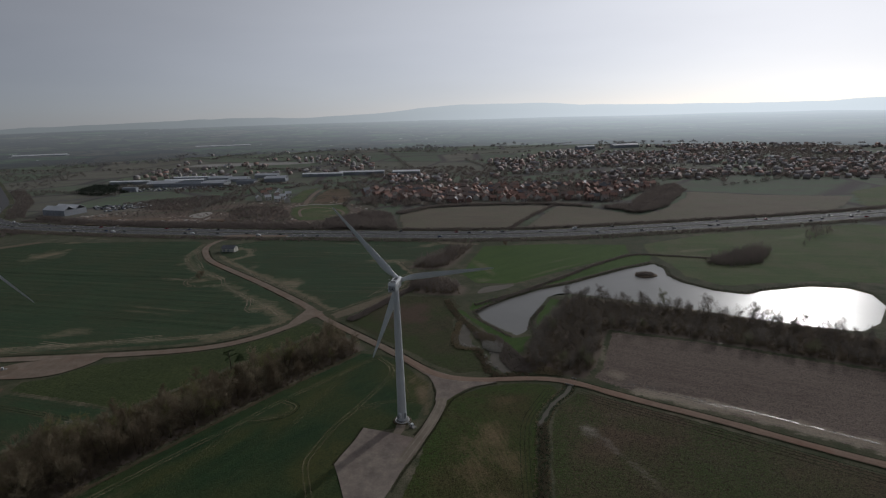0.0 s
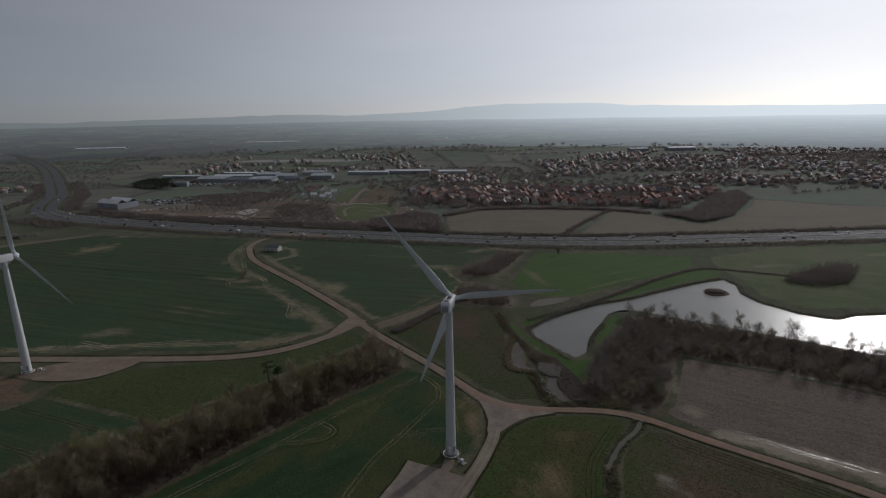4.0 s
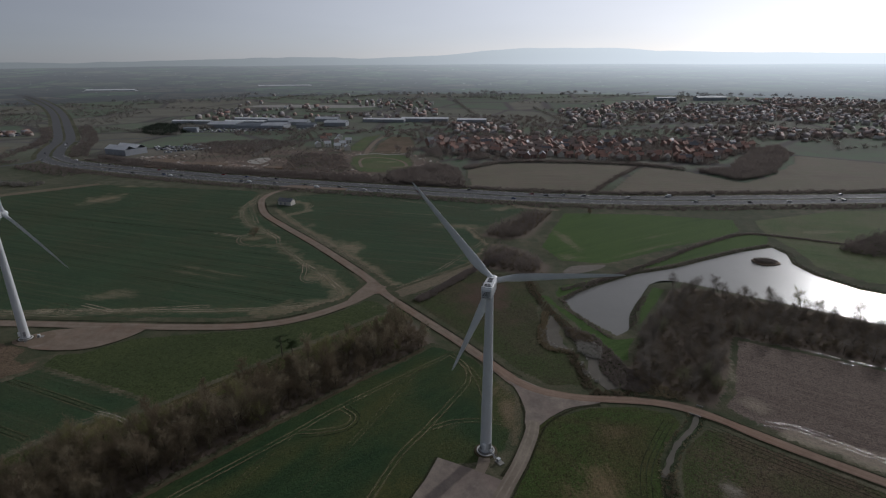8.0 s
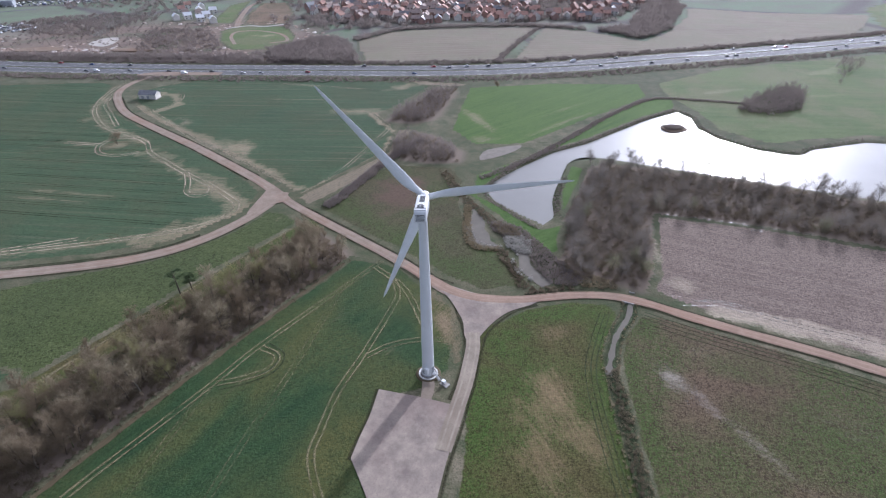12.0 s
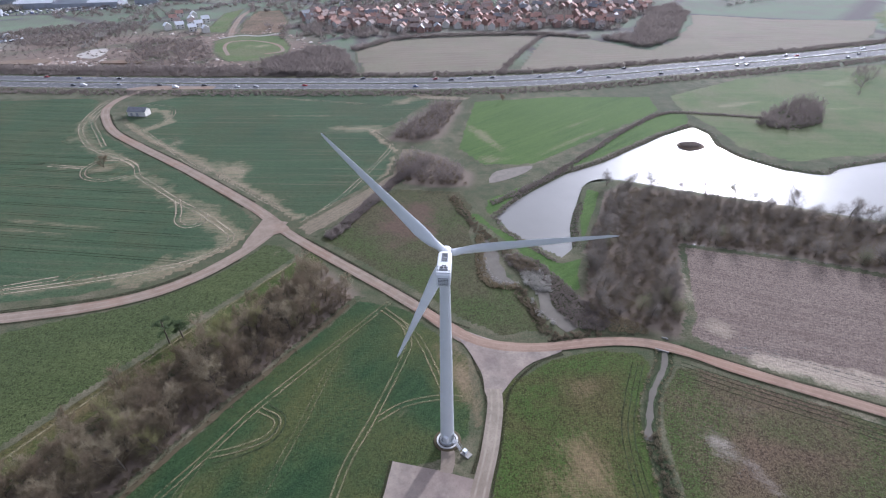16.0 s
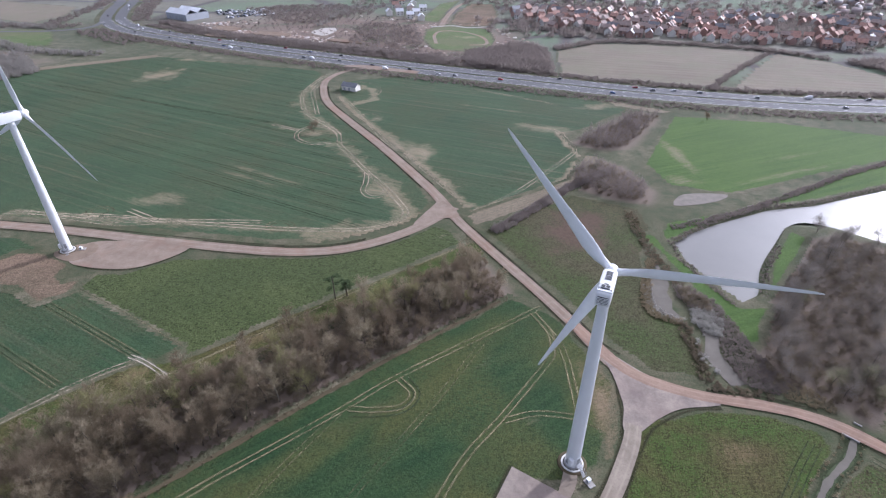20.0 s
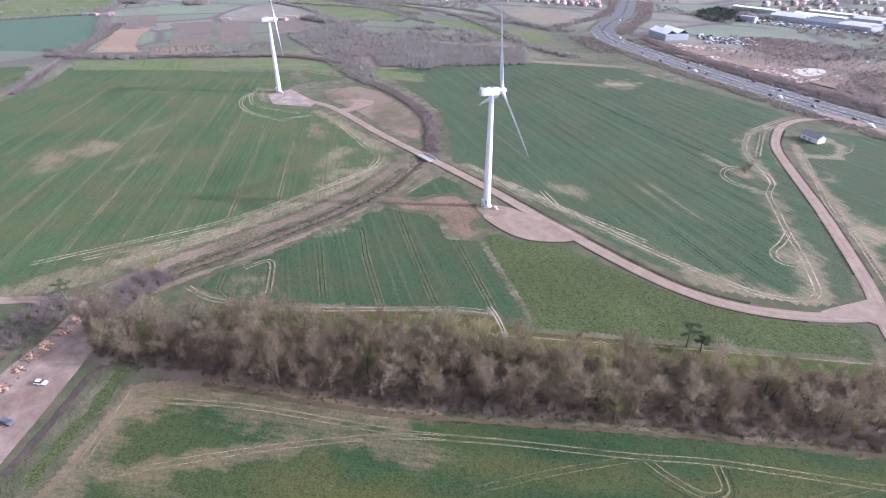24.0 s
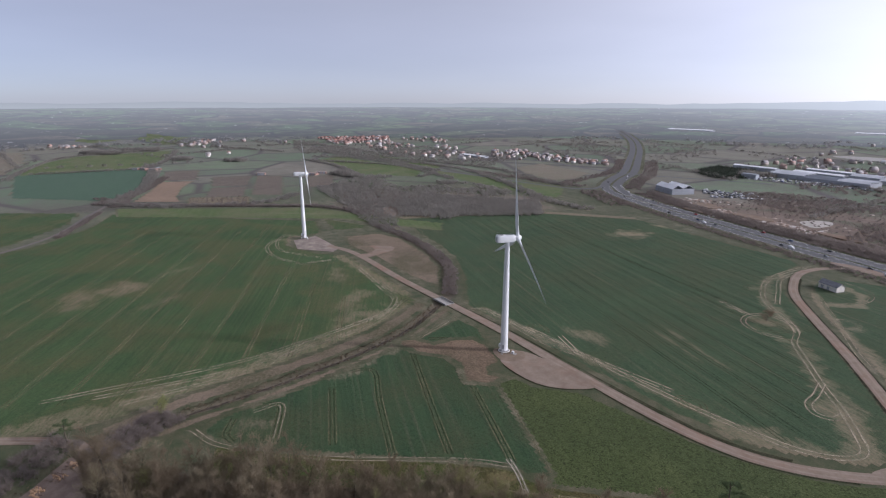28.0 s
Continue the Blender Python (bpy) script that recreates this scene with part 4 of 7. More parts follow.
field("field_brown", FIELD_B, 1.7, M_STUBBLE, "brown cultivated stubble field with pale wet wheel lines", [(104, 32, 6, 8, 30, 0.7), (150, 40, 30, 8, -30, 0.25)], edge=1.5,
      lines=[([(112, 14), (137, -1), (185, -36), (262, -88)], 7.0, 0.9), ([(103, 50), (112, 80)], 4.0, 0.5)])
FIELD_M = [(-42, 121), (-24, 99), (-4, 76), (14, 52), (26, 41), (46, 40), (44, 58), (36, 78), (30, 94), (29, 112), (36, 140), (32, 158), (-4, 168)]
field("meadow", FIELD_M, 1.6, M_MEADOW, "rough meadow with reddish brown dead growth", [(2, 128, 19, 22, 20, 1.4), (8, 140, 12, 12, 0, 1.3), (16, 98, 9, 7, 20, 0.55), (-6, 112, 9, 7, 40, 0.6), (26, 118, 5, 16, 0, 0.5)], edge=1.5, greens=[(-20, 108, 20, 7, -48, 0.9), (2, 82, 24, 9, -52, 0.9), (20, 58, 20, 9, -40, 1.0), (34, 60, 8, 20, 0, 0.9), (18, 84, 9, 12, 0, 0.6), (28, 128, 5, 16, 0, 0.6)])
FIELD_N = [(-54, 143), (-72, 169), (-115, 221), (-157, 268), (-180, 298), (-196, 330), (-193, 352), (-175, 362), (-150, 374), (-128, 372), (-40, 352), (18, 334), (40, 318), (6, 268), (-12, 256), (3, 218), (-8, 176), (-47, 133)]
field("field_north", FIELD_N, 2.0, M_CROP_N, "dark green drilled field beside the track", [(-98, 212, 22, 10, -48, 0.95), (-22, 266, 22, 8, -10, 0.85), (16, 318, 22, 9, 30, 0.85), (-20, 262, 30, 6, -6, 0.7), (-60, 300, 40, 3, -12, 0.45), (-100, 340, 40, 3, -14, 0.4), (-140, 262, 8, 9, 0, 0.7), (-182, 327, 13, 11, 0, 0.8)],
      lines=[([(-50, 136), (-4, 182), (7, 220), (-10, 256)], 6.0, 0.9), ([(-54, 145), (-115, 222), (-160, 270), (-185, 305)], 6.5, 0.62), ([(-185, 342), (-165, 330), (-155, 305), (-168, 290)], 5.0, 0.7)], seed=6)
FIELD_NW = [(-72, 143), (-80, 124), (-96, 109), (-112, 98), (-136, 93), (-188, 91), (-243, 90), (-288, 87), (-316, 104), (-335, 116), (-385, 140), (-427, 150), (-485, 158), (-550, 175), (-547, 233), (-496, 336), (-420, 402), (-330, 388), (-236, 380), (-222, 365), (-221, 335), (-200, 297), (-172, 264), (-129, 219), (-87, 167)]
field("field_north_west", FIELD_NW, 2.4, M_CROP_NW, "large dark green drilled field with bare patches", [(-366, 338, 26, 22, 60, 1.0), (-366, 336, 18, 14, 60, 1.3), (-372, 392, 22, 7, 0, 0.8), (-174, 226, 12, 9, 20, 0.8), (-216, 119, 20, 10, 15, 0.62), (-108, 152, 8, 9, 20, 0.7), (-211, 282, 9, 9, 0, 0.6), (-190, 231, 16, 4, 5, 0.6), (-172, 158, 46, 3, -20, 0.55), (-180, 152, 40, 2.5, -18, 0.5)],
      lines=[([(-150, 212), (-117, 175), (-102, 158), (-88, 140), (-82, 128), (-88, 118), (-112, 108)], 10.0, 0.5), ([(-104, 158), (-87, 139), (-79, 127), (-84, 116), (-100, 106), (-120, 101)], 8.0, 0.72), ([(-215, 370), (-217, 312), (-203, 279), (-186, 256), (-158, 230)], 8.0, 0.5), ([(-112, 106), (-150, 102), (-210, 97), (-280, 92)], 6.0, 0.42), ([(-550, 178), (-500, 336), (-420, 400)], 5.0, 0.7)], seed=7)
FIELD_T = [(-252, 24), (-243, 31), (-233, 37), (-222, 37), (-206, 31), (-198, 43), (-164, 32.5), (-135, 22), (-140, 12), (-159, -6), (-188, -47), (-214, -78), (-228, -82), (-236, -72), (-243, -40), (-247, -10), (-258, 20)]
field("field_middle", FIELD_T, 1.6, M_CROP_T, "dark green drilled field between stream and trees", [(-245, -20, 16, 7, 75, 0.8), (-222, -62, 10, 8, 40, 0.6)], edge=0.8,
      lines=[([(-228, -84), (-210, -72), (-160, -8), (-144, 10)], 3.0, 0.35), ([(-238, -76), (-246, -40), (-252, 0), (-258, 22)], 7.0, 0.6)], seed=8)
field("field_corner", [(-258, 31), (-267, 53), (-273, 70), (-254, 72), (-238, 66), (-243, 60), (-248, 50), (-247, 42), (-254, 36)], 1.4, M_CROP_T, "green corner of crop beside the track", edge=0.8, seed=41)
FIELD_G = [(-202, 53), (-186, 56), (-172, 70), (-135, 79), (-110, 84), (-93, 93), (-80, 103), (-66, 121), (-58, 118), (-50, 108), (-92, 59), (-132, 13), (-134, 21.5), (-163, 32), (-198, 43.5)]
field("field_light", FIELD_G, 1.5, M_PASTURE, "lighter green tufted crop beside the track", [(-60, 112, 5, 3, 45, 0.4)], edge=0.6, lines=[([(-50, 104), (-92, 57), (-128, 15)], 2.5, 0.4)], seed=9)
field("belt_headland", [(-44, 112), (-92, 60), (-132, 14), (-146, 10), (-160, -7), (-190, -48), (-215, -79), (-200, -86), (-190, -78), (-152, -32), (-120, 6), (-80, 50), (-38, 101)], 1.4, M_PASTURE_E, "rough olive grass between the crops and the trees", [(-110, 32, 40, 4, 50, 0.35), (-142, 6, 9, 5, 40, 0.6)], edge=0.8, seed=44, greens=[(-60, 88, 26, 3, 50, 0.8), (-150, -18, 20, 4, 50, 0.7), (-185, -62, 20, 5, 50, 0.7)])
FIELD_W = [(-306, 62), (-330, 66), (-356, 67), (-440, 64), (-462, 44), (-500, 30), (-530, 40), (-530, 72), (-588, 88), (-642, 20), (-704, -56), (-745, -105), (-672, -128), (-610, -172), (-570, -260), (-330, -260), (-262, -170), (-256, -110), (-266, -60), (-270, -20), (-282, 25)]
field("field_west", FIELD_W, 2.8, M_CROP_W, "wide green field with long pale tramlines", [(-445, -106, 22, 20, 20, 0.85), (-430, -130, 26, 16, 0, 0.7), (-470, -60, 50, 10, -55, 0.45), (-400, -80, 45, 8, -60, 0.4), (-516, 40, 34, 18, 0, 0.8), (-340, 30, 30, 12, -50, 0.75), (-310, 20, 16, 30, 20, 0.8), (-400, 40, 50, 10, -20, 0.55)],
      lines=[([(-262, -170), (-266, -60), (-280, -10), (-300, 50)], 17.0, 0.62), ([(-330, 62), (-440, 58)], 7.0, 0.7)], seed=10)
field("field_brown_triangle", [(-506, 88), (-500, 122), (-473, 131), (-420, 127), (-370, 115), (-328, 90), (-367, 84), (-429, 84), (-470, 78)], 2.6, M_BROWN, "brown rough triangle of dead grass", [(-440, 100, 30, 6, 0, 0.5)], seed=11)
field("field_strip", [(-600, 96), (-540, 126), (-528, 118), (-536, 90)], 3.0, M_CROP_W, "green corner of a field", seed=12)
field("field_bright", [(40, 216), (70, 309), (140, 308), (208, 293), (200, 260), (153, 230), (82, 184), (52, 188)], 2.2, M_BRIGHT, "bright green meadow above the lake", [(60, 240, 6, 40, 16, 0.7), (60, 196, 12, 8, 0, 0.6), (130, 245, 50, 3, 32, 0.4), (120, 218, 50, 3, 32, 0.5)], seed=13)
field("field_lakeside", [(230, 160), (300, 160), (345, 150), (420, 230), (520, 320), (480, 345), (300, 325), (222, 292), (214, 258), (218, 220), (214, 186)], 3.0, M_FAR_GREEN, "pale green pasture beyond the lake", [(260, 262, 40, 6, 10, 0.5), (330, 240, 30, 5, 0, 0.4), (380, 300, 40, 12, 20, 0.5)], seed=14)
field("bank_grass", [(40, 133), (43, 128), (66, 153), (93, 172), (119, 183), (147, 200), (177, 218), (206, 231), (216, 250), (200, 256), (156, 228), (110, 189), (80, 166), (44, 146)], 2.2, M_BRIGHT, "green lake bank", seed=15)
field("bank_grass_inner", [(64, 78), (82, 102), (94, 122), (106, 144), (100, 150), (84, 118), (76, 94)], 1.4, M_BRIGHT, "green strip between lake and wood", edge=0.7, seed=16)
field("bank_grass_south", [(29, 134), (37, 132), (45, 113), (56, 95), (64, 84), (75, 86), (68, 70), (64, 61), (59, 64), (51, 83), (42, 107)], 1.4, M_BRIGHT, "green bank by the lake's tip", seed=17)
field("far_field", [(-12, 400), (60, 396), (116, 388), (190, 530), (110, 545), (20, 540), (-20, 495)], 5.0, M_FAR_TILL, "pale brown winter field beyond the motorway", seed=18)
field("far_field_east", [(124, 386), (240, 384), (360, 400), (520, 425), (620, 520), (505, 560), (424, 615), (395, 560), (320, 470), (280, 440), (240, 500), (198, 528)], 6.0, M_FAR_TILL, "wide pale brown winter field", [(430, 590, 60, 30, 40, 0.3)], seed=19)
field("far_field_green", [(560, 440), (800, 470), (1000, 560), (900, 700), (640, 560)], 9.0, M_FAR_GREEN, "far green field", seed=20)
field("orange_field", [(-1006, -37), (-989, 15), (-922, -10), (-830, -28), (-790, -25), (-824, -82), (-912, -55)], 5.0, M_ORANGE, "bare orange soil plot", [(-840, -55, 40, 20, 30, 0.6)], seed=22)
for poly in ([(-1025, 47), (-1009, 114), (-894, 79), (-912, 28)], [(-900, 27), (-883, 77), (-792, 53), (-812, 2)], [(-1007, 118), (-981, 160), (-778, 103), (-802, 63)], [(-947, 190), (-949, 242), (-803, 187), (-836, 154)], [(-1150, -16), (-1142, 45), (-1001, 21), (-1018, -32)]):
    field("plot", poly, 6.0, M_PLOT, "brown cultivated plot", seed=23)
field("nursery_plot", [(-822, -15), (-788, 60), (-709, 42), (-750, -27)], 5.0, M_STRAW, "pale plot of dead plants in rows", seed=37)
field("field_teal", [(-1210, -248), (-1225, -171), (-1219, -49), (-1097, -33), (-963, -56), (-885, -76), (-864, -100), (-843, -107), (-884, -158), (-938, -223)], 8.0, M_FAR_TEAL, "blue-green far crop beyond the lane", seed=24)
field("field_upper", [(-1207, -244), (-1413, -227), (-1551, -174), (-1604, -21), (-1619, 45), (-1341, -5), (-1225, -59), (-1225, -171)], 10.0, M_FAR_GREEN, "pale green far pasture", [(-1400, -90, 60, 30, 0, 0.3)], seed=26)
field("field_top", [(-2101, -199), (-2378, -151), (-2419, 30), (-2194, 158), (-1856, 124), (-1830, 44), (-2142, -29), (-1983, -132)], 16.0, M_FAR_GREEN, "far strip of green pasture", seed=27)
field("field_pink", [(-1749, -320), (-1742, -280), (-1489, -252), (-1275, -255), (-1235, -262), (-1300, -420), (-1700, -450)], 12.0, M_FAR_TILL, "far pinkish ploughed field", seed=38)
field("field_by_plots", [(-1203, 291), (-1255, 370), (-922, 411), (-846, 357), (-924, 285), (-1074, 300)], 8.0, M_FAR_GREEN, "green far field above the scrub", seed=39)
field("field_above_plots", [(-1269, 426), (-1245, 467), (-968, 476), (-906, 439), (-1080, 430)], 9.0, M_FAR_GREEN, "thin green far field", seed=40)
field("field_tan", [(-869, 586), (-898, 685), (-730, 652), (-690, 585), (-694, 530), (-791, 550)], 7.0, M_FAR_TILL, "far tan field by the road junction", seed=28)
field("field_roadside", [(-930, 420), (-760, 470), (-640, 500), (-600, 470), (-560, 420), (-640, 404), (-800, 400)], 7.0, M_FAR_GREEN, "rough green field by the junction", seed=21)
field("green_band", [(-781, -99), (-662, 113), (-595, 144), (-508, 202), (-474, 181), (-585, 113), (-726, -103)], 5.0, M_FAR_GREEN, "green strip behind the wide field", [(-640, 80, 60, 8, 55, 0.4)], seed=29)
field("green_field_south_west", [(-820, -216), (-772, -137), (-701, -147), (-613, -195), (-640, -300), (-760, -330)], 7.0, M_CROP_W, "green field beyond the lane", seed=25)
field("margin", [(-53, 134), (-47, 123), (-3, 167), (10, 196), (15, 222), (6, 223), (-3, 186)], 1.6, M_STRAW, "straw-coloured field margin", edge=1.2, seed=33)
field("motorway_gap", [(30, 322), (64, 312), (72, 318), (20, 340)], 2.5, M_STRAW, "pale straw headland", seed=34)
field("headland_north_west", [(-560, 172), (-552, 236), (-500, 342), (-420, 408), (-410, 398), (-486, 334), (-540, 230), (-546, 174)], 3.0, M_STRAW, "straw headland round the field", seed=35)

bank = curve(STREAM_W[:7], 8)
for a, b, w in ((5.5, 16.0, 40), (-5.5, -11.0, 41)):
    field("stream_bank", [tuple(q) for q in offset(bank, a)] + [tuple(q) for q in offset(bank, b)[::-1]], 1.8, M_BROWN, "brown trampled bank along the stream", edge=2.0, seed=w)

# ---- tracks, pads ----
band("track_west", [(-60, 141), (-68, 126), (-78, 112), (-92.5, 98.3), (-110, 89), (-136, 84), (-188, 82.3), (-243, 82), (-299, 79), (-356, 75), (-440, 73), (-480, 62)], 6.3, 0.20, M_TRACK, "pale pinkish crushed stone farm track", "track", crown=0.06)
band("track_north", [(-60, 135), (-79, 162), (-121, 213), (-163, 260), (-190, 293), (-208, 330), (-213, 356), (-207, 380), (-194, 393), (-170, 392)], 6.0, 0.21, M_TRACK, "pale crushed stone farm track with a bend", "track", crown=0.06)
band("track_diagonal", [(-64, 139), (-47, 117), (-9, 72), (6, 52), (14, 41), (25, 33)], 5.0, 0.22, M_TRACK, "reddish crushed stone farm track", "track", crown=0.06)
band("track_east", [(-2, 63), (8, 50), (15, 42), (24, 36.5), (39, 33), (58, 32.5), (73, 30), (85, 24), (98, 13.5), (112, 3), (133, -12), (176, -45), (262, -104)], 4.6, 0.315, M_TRACK_RED, "reddish crushed stone farm track", "track", crown=0.06, rough=0.15)
band("track_south", [(17.9, 17), (16.8, 10.5), (14.6, 3.5), (11.2, -6), (7.4, -14.5), (4.5, -21), (0.5, -30)], 4.9, 0.309, M_TRACK_TAN, "pale crushed stone track to the turbine", "track", crown=0.06)
band("track_belt", [(-47, 109), (-56, 98), (-92, 56), (-130, 10), (-146, -8), (-170, -38)], 1.6, 0.17, M_RUT, "faint pale farm path beside trees", "track", rough=0.4)
band("belt_margin", [(-28, 68.5), (-71, 18), (-123.5, -47.5), (-168, -92.5)], 1.8, 0.155, M_LITTER, "brown dead bracken along the trees", "margin", rough=0.6, step=1.2)
band("belt_margin_north", [(-41, 101), (-82, 52.5), (-122, 8), (-154, -31), (-190, -78)], 3.0, 0.155, M_LITTER, "brown dead growth behind the trees", "margin", rough=0.5, step=1.5)
for d in (-0.9, 0.5):
    band("chalk_patch", [(-150 + d * 0.3, 13 + d), (-145, 12 + d), (-139, 10 + d), (-132 - d * 0.5, 7 + d * 1.4)], 1.4, 0.18, M_CHALKY, "pale chalky spill at the field corner", "soil", rough=0.9, step=0.8)
band("track_yard", [(-238, -120), (-252, -135), (-266, -158), (-300, -210)], 5.0, 0.20, M_TRACK, "pale lane by the timber yard", "track")
band("lane_west", [(-560, -230), (-601, -192), (-640, -163), (-686, -145), (-743, -131), (-790, -116), (-830, -107), (-864, -99), (-939, -69), (-1059, -37), (-1180, -20)], 4.6, 0.20, M_LANE, "narrow grey farm lane", "track")


def slab(name, poly, z, mat, label, category, thick=0.05):
    p = curve(poly, 2.5, True)
    ob = part(name, Geo().prism([tuple(q) for q in p], z - thick, z), mat)
    a = ob.data.attributes.new("side", "FLOAT", "POINT")
    return tagged(ob, label, category, kind="structure")


slab("track_fork", [(9, 48), (12.8, 37), (14.7, 28.6), (15.5, 22.9), (14.9, 14.4), (20.3, 15.1), (23, 18.1), (27, 22), (33.5, 26.4), (45, 30), (45, 33), (26, 38), (14, 46)], 0.30, M_PAD, "wide stone junction of three tracks", "track")
slab("track_junction", [(-56, 132), (-61, 140), (-68, 147), (-72, 137), (-76, 119), (-66, 127)], 0.29, M_TRACK, "stone junction of farm tracks", "track")
part("crane_pad", Geo().prism([(-16.3, -4.5), (-4, -9.4), (3.8, -13.1), (9.1, -15.9), (6.6, -21.2), (3.6, -27.3), (0.1, -35.7), (-3.7, -45.9), (-6, -51), (-12, -51.5), (-18.8, -48.5), (-22.6, -36), (-25.1, -28.6), (-22.7, -22.2), (-19.4, -14.5)], 0.05, 0.262), M_PAD)
tagged(bpy.data.objects["crane_pad"], "grey-pink crushed stone crane pad", "hardstanding", kind="structure")
slab("crane_pad_middle", [(-217, 60), (-219, 74), (-198, 80), (-174, 81), (-171, 77), (-178, 66), (-188, 59), (-205, 57)], 0.27, M_TRACK, "pale crushed stone crane pad", "hardstanding")
part("crane_pad_far", Geo().prism([(-515, 40), (-522, 64), (-466, 67), (-458, 58), (-483, 34)], 0.05, 0.20), M_PAD)
tagged(bpy.data.objects["crane_pad_far"], "grey crushed stone crane pad by the far turbine", "hardstanding", kind="structure")
slab("spur_far", [(-438, 76), (-437, 82), (-446, 93), (-460, 94), (-448, 110), (-436, 106), (-428, 86), (-426, 75)], 0.26, M_TRACK, "pale stone spur", "track")
field("earth_patch", [(-264, 25), (-261, 33), (-250, 39), (-250, 51), (-245, 62), (-232, 63), (-220, 61), (-213, 56), (-212, 49), (-206, 46), (-199, 53), (-199, 39), (-206, 31), (-221, 37), (-233, 37), (-246, 26), (-259, 21)], 1.1, M_EARTHF, "bare reddish churned earth by the turbine", edge=3.0, seed=31)
slab("yard_ground", [(-242, -117), (-232, -114), (-221, -117), (-208, -121), (-199, -126), (-191, -131), (-180, -138), (-168, -146), (-150, -158), (-158, -166), (-178, -162), (-196, -154), (-210, -148), (-222, -137), (-236, -126)], 0.17, M_YARD, "pale muddy timber yard ground", "yard", 0.03)
slab("clay_pond", [(-309, 540), (-304, 566), (-288, 569), (-282, 545), (-288, 524)], 0.26, M_CLAY, "pale clay settling pond", "water")

# ---- tractor marks ----
PALE = [[(-12, 68), (-26, 53.5), (-56, 22.5), (-70, 5), (-95, -24), (-117, -50), (-150, -83), (-170, -108)],
        [(-15, 64), (-8, 53), (-7, 44), (-9, 37), (-21, 12), (-29, -3), (-34, -18), (-36, -28), (-31, -47)],
        [(-15, 64), (-6, 51), (-2.5, 42), (0, 30), (2, 18)], [(8, 14.5), (1, 16.5), (-11, 15.5), (-20, 11)],
        [(-95, -24), (-115, -51), (-133, -88), (-146, -123)], [(-178, -111), (-152, -130)], [(-172, -111), (-165, -102), (-157, -92)], [(-68, 6), (-60, 7), (-52, 10), (-50, 16), (-56, 21)]]
FAINT = [[(-67, 4), (-59, 5.5), (-51, 9), (-48.5, 16), (-54, 22)]]
THIN = [[(-28, 53), (-43, 12), (-55, -17), (-65, -43)], [(-70, 4), (-79, -18), (-87, -41)]]
def ring(x, y, a, b, turn=0):
    c, s = math.cos(radians(turn)), math.sin(radians(turn))
    return [(x + a * c * math.cos(q) - b * s * math.sin(q), y + a * s * math.cos(q) + b * c * math.sin(q)) for q in np.linspace(0, 6.1, 12)]


def wheel_marks(lines, width, label, apart=1.0, step=2.0, z=0.15, mat=None):
    """Pairs of wheel lines, worn into one field."""
    out = []
    for k, line in enumerate(lines):
        c = curve(line, step)
        out += [strip(offset(c, d), width, z + 0.0015 * k, 0.5, 3 + k) for d in (-apart, apart)]
    v, f, s = joined(out)
    return tagged(array_object("wheel_marks", v, f, mat or M_RUT, False, {"side": s}), label, "wheel marks", kind="stuff")


wheel_marks(PALE, 0.85, "pale curved wheel marks through dark green crop", 0.95, 1.5)
wheel_marks(THIN, 0.3, "thin pale wheel lines through dark green crop", 0.95, 1.5)
wheel_marks([[(-215, 378), (-220, 350), (-217, 310), (-203, 277), (-188, 257), (-168, 241), (-155, 226), (-148, 210), (-133, 192), (-117, 173), (-102, 157), (-90, 142), (-83, 131), (-85, 121), (-96, 112), (-115, 107), (-145, 103), (-200, 99), (-262, 94), (-280, 92)],
             [(-207, 380), (-214, 352), (-212, 318), (-198, 288), (-186, 264)], [(-118, 175), (-114, 161), (-112, 150), (-106, 144), (-100, 147), (-100, 156)], [(-154, 226), (-163, 236), (-178, 239), (-184, 227), (-179, 214), (-166, 208), (-155, 212)], [(-243, 97), (-222, 99), (-199, 100), (-150, 108)], [(-222, 106), (-201, 99)], [(-208, 237), (-185, 229)],
             [(-281, 83), (-278, 93), (-262, 94), (-222, 92), (-200, 97)]], 1.35, "pale looping wheel marks round the edge of the drilled crop", 1.3, mat=M_RUT_DRY)
wheel_marks([ring(-139, 106, 6, 4), ring(-236, 102, 6, 4), ring(-211, 282, 6, 7), ring(-170, 222, 12, 9, 20)], 0.8, "faint turning circles in the drilled crop", 1.2)
wheel_marks([[(-179, 303), (-164, 282), (-146, 257), (-120, 220), (-101, 202), (-81, 177), (-62, 154)], ring(-146, 264, 6, 8), ring(-95, 203, 6, 7), [(-185, 305), (-176, 294), (-168, 296), (-160, 306), (-157, 322), (-162, 338), (-172, 348), (-184, 350)],
             [(-10, 262), (-6, 250), (0, 231), (-6, 213), (-30, 165), (-44, 146), (-50, 138)], [(-37, 272), (-15, 264), (-6, 250)], [(-83, 347), (-40, 330), (-2, 312)]], 0.9, "pale looping wheel marks in the crop by the track", 1.15, mat=M_RUT_DRY)
wheel_marks([[(-546, 42), (-522, 27), (-491, 20), (-469, 28), (-444, 44)], [(-536, 36), (-508, 14), (-470, 10), (-430, 26)], [(-320, 60), (-303, 32), (-294, -2), (-281, -35), (-275, -67), (-280, -120)], [(-361, 58), (-329, 57), (-312, 47), (-292, 20), (-281, -24), (-270, -58), (-268, -110)],
             [(-326, 54), (-309, 40), (-298, 14), (-290, -20), (-283, -60), (-288, -140)], [(-410, 60), (-360, 55), (-322, 52)], [(-433, 62), (-436, 28)]], 1.1, "pale wheel lines along the headland", 1.3, mat=M_RUT_DRY)
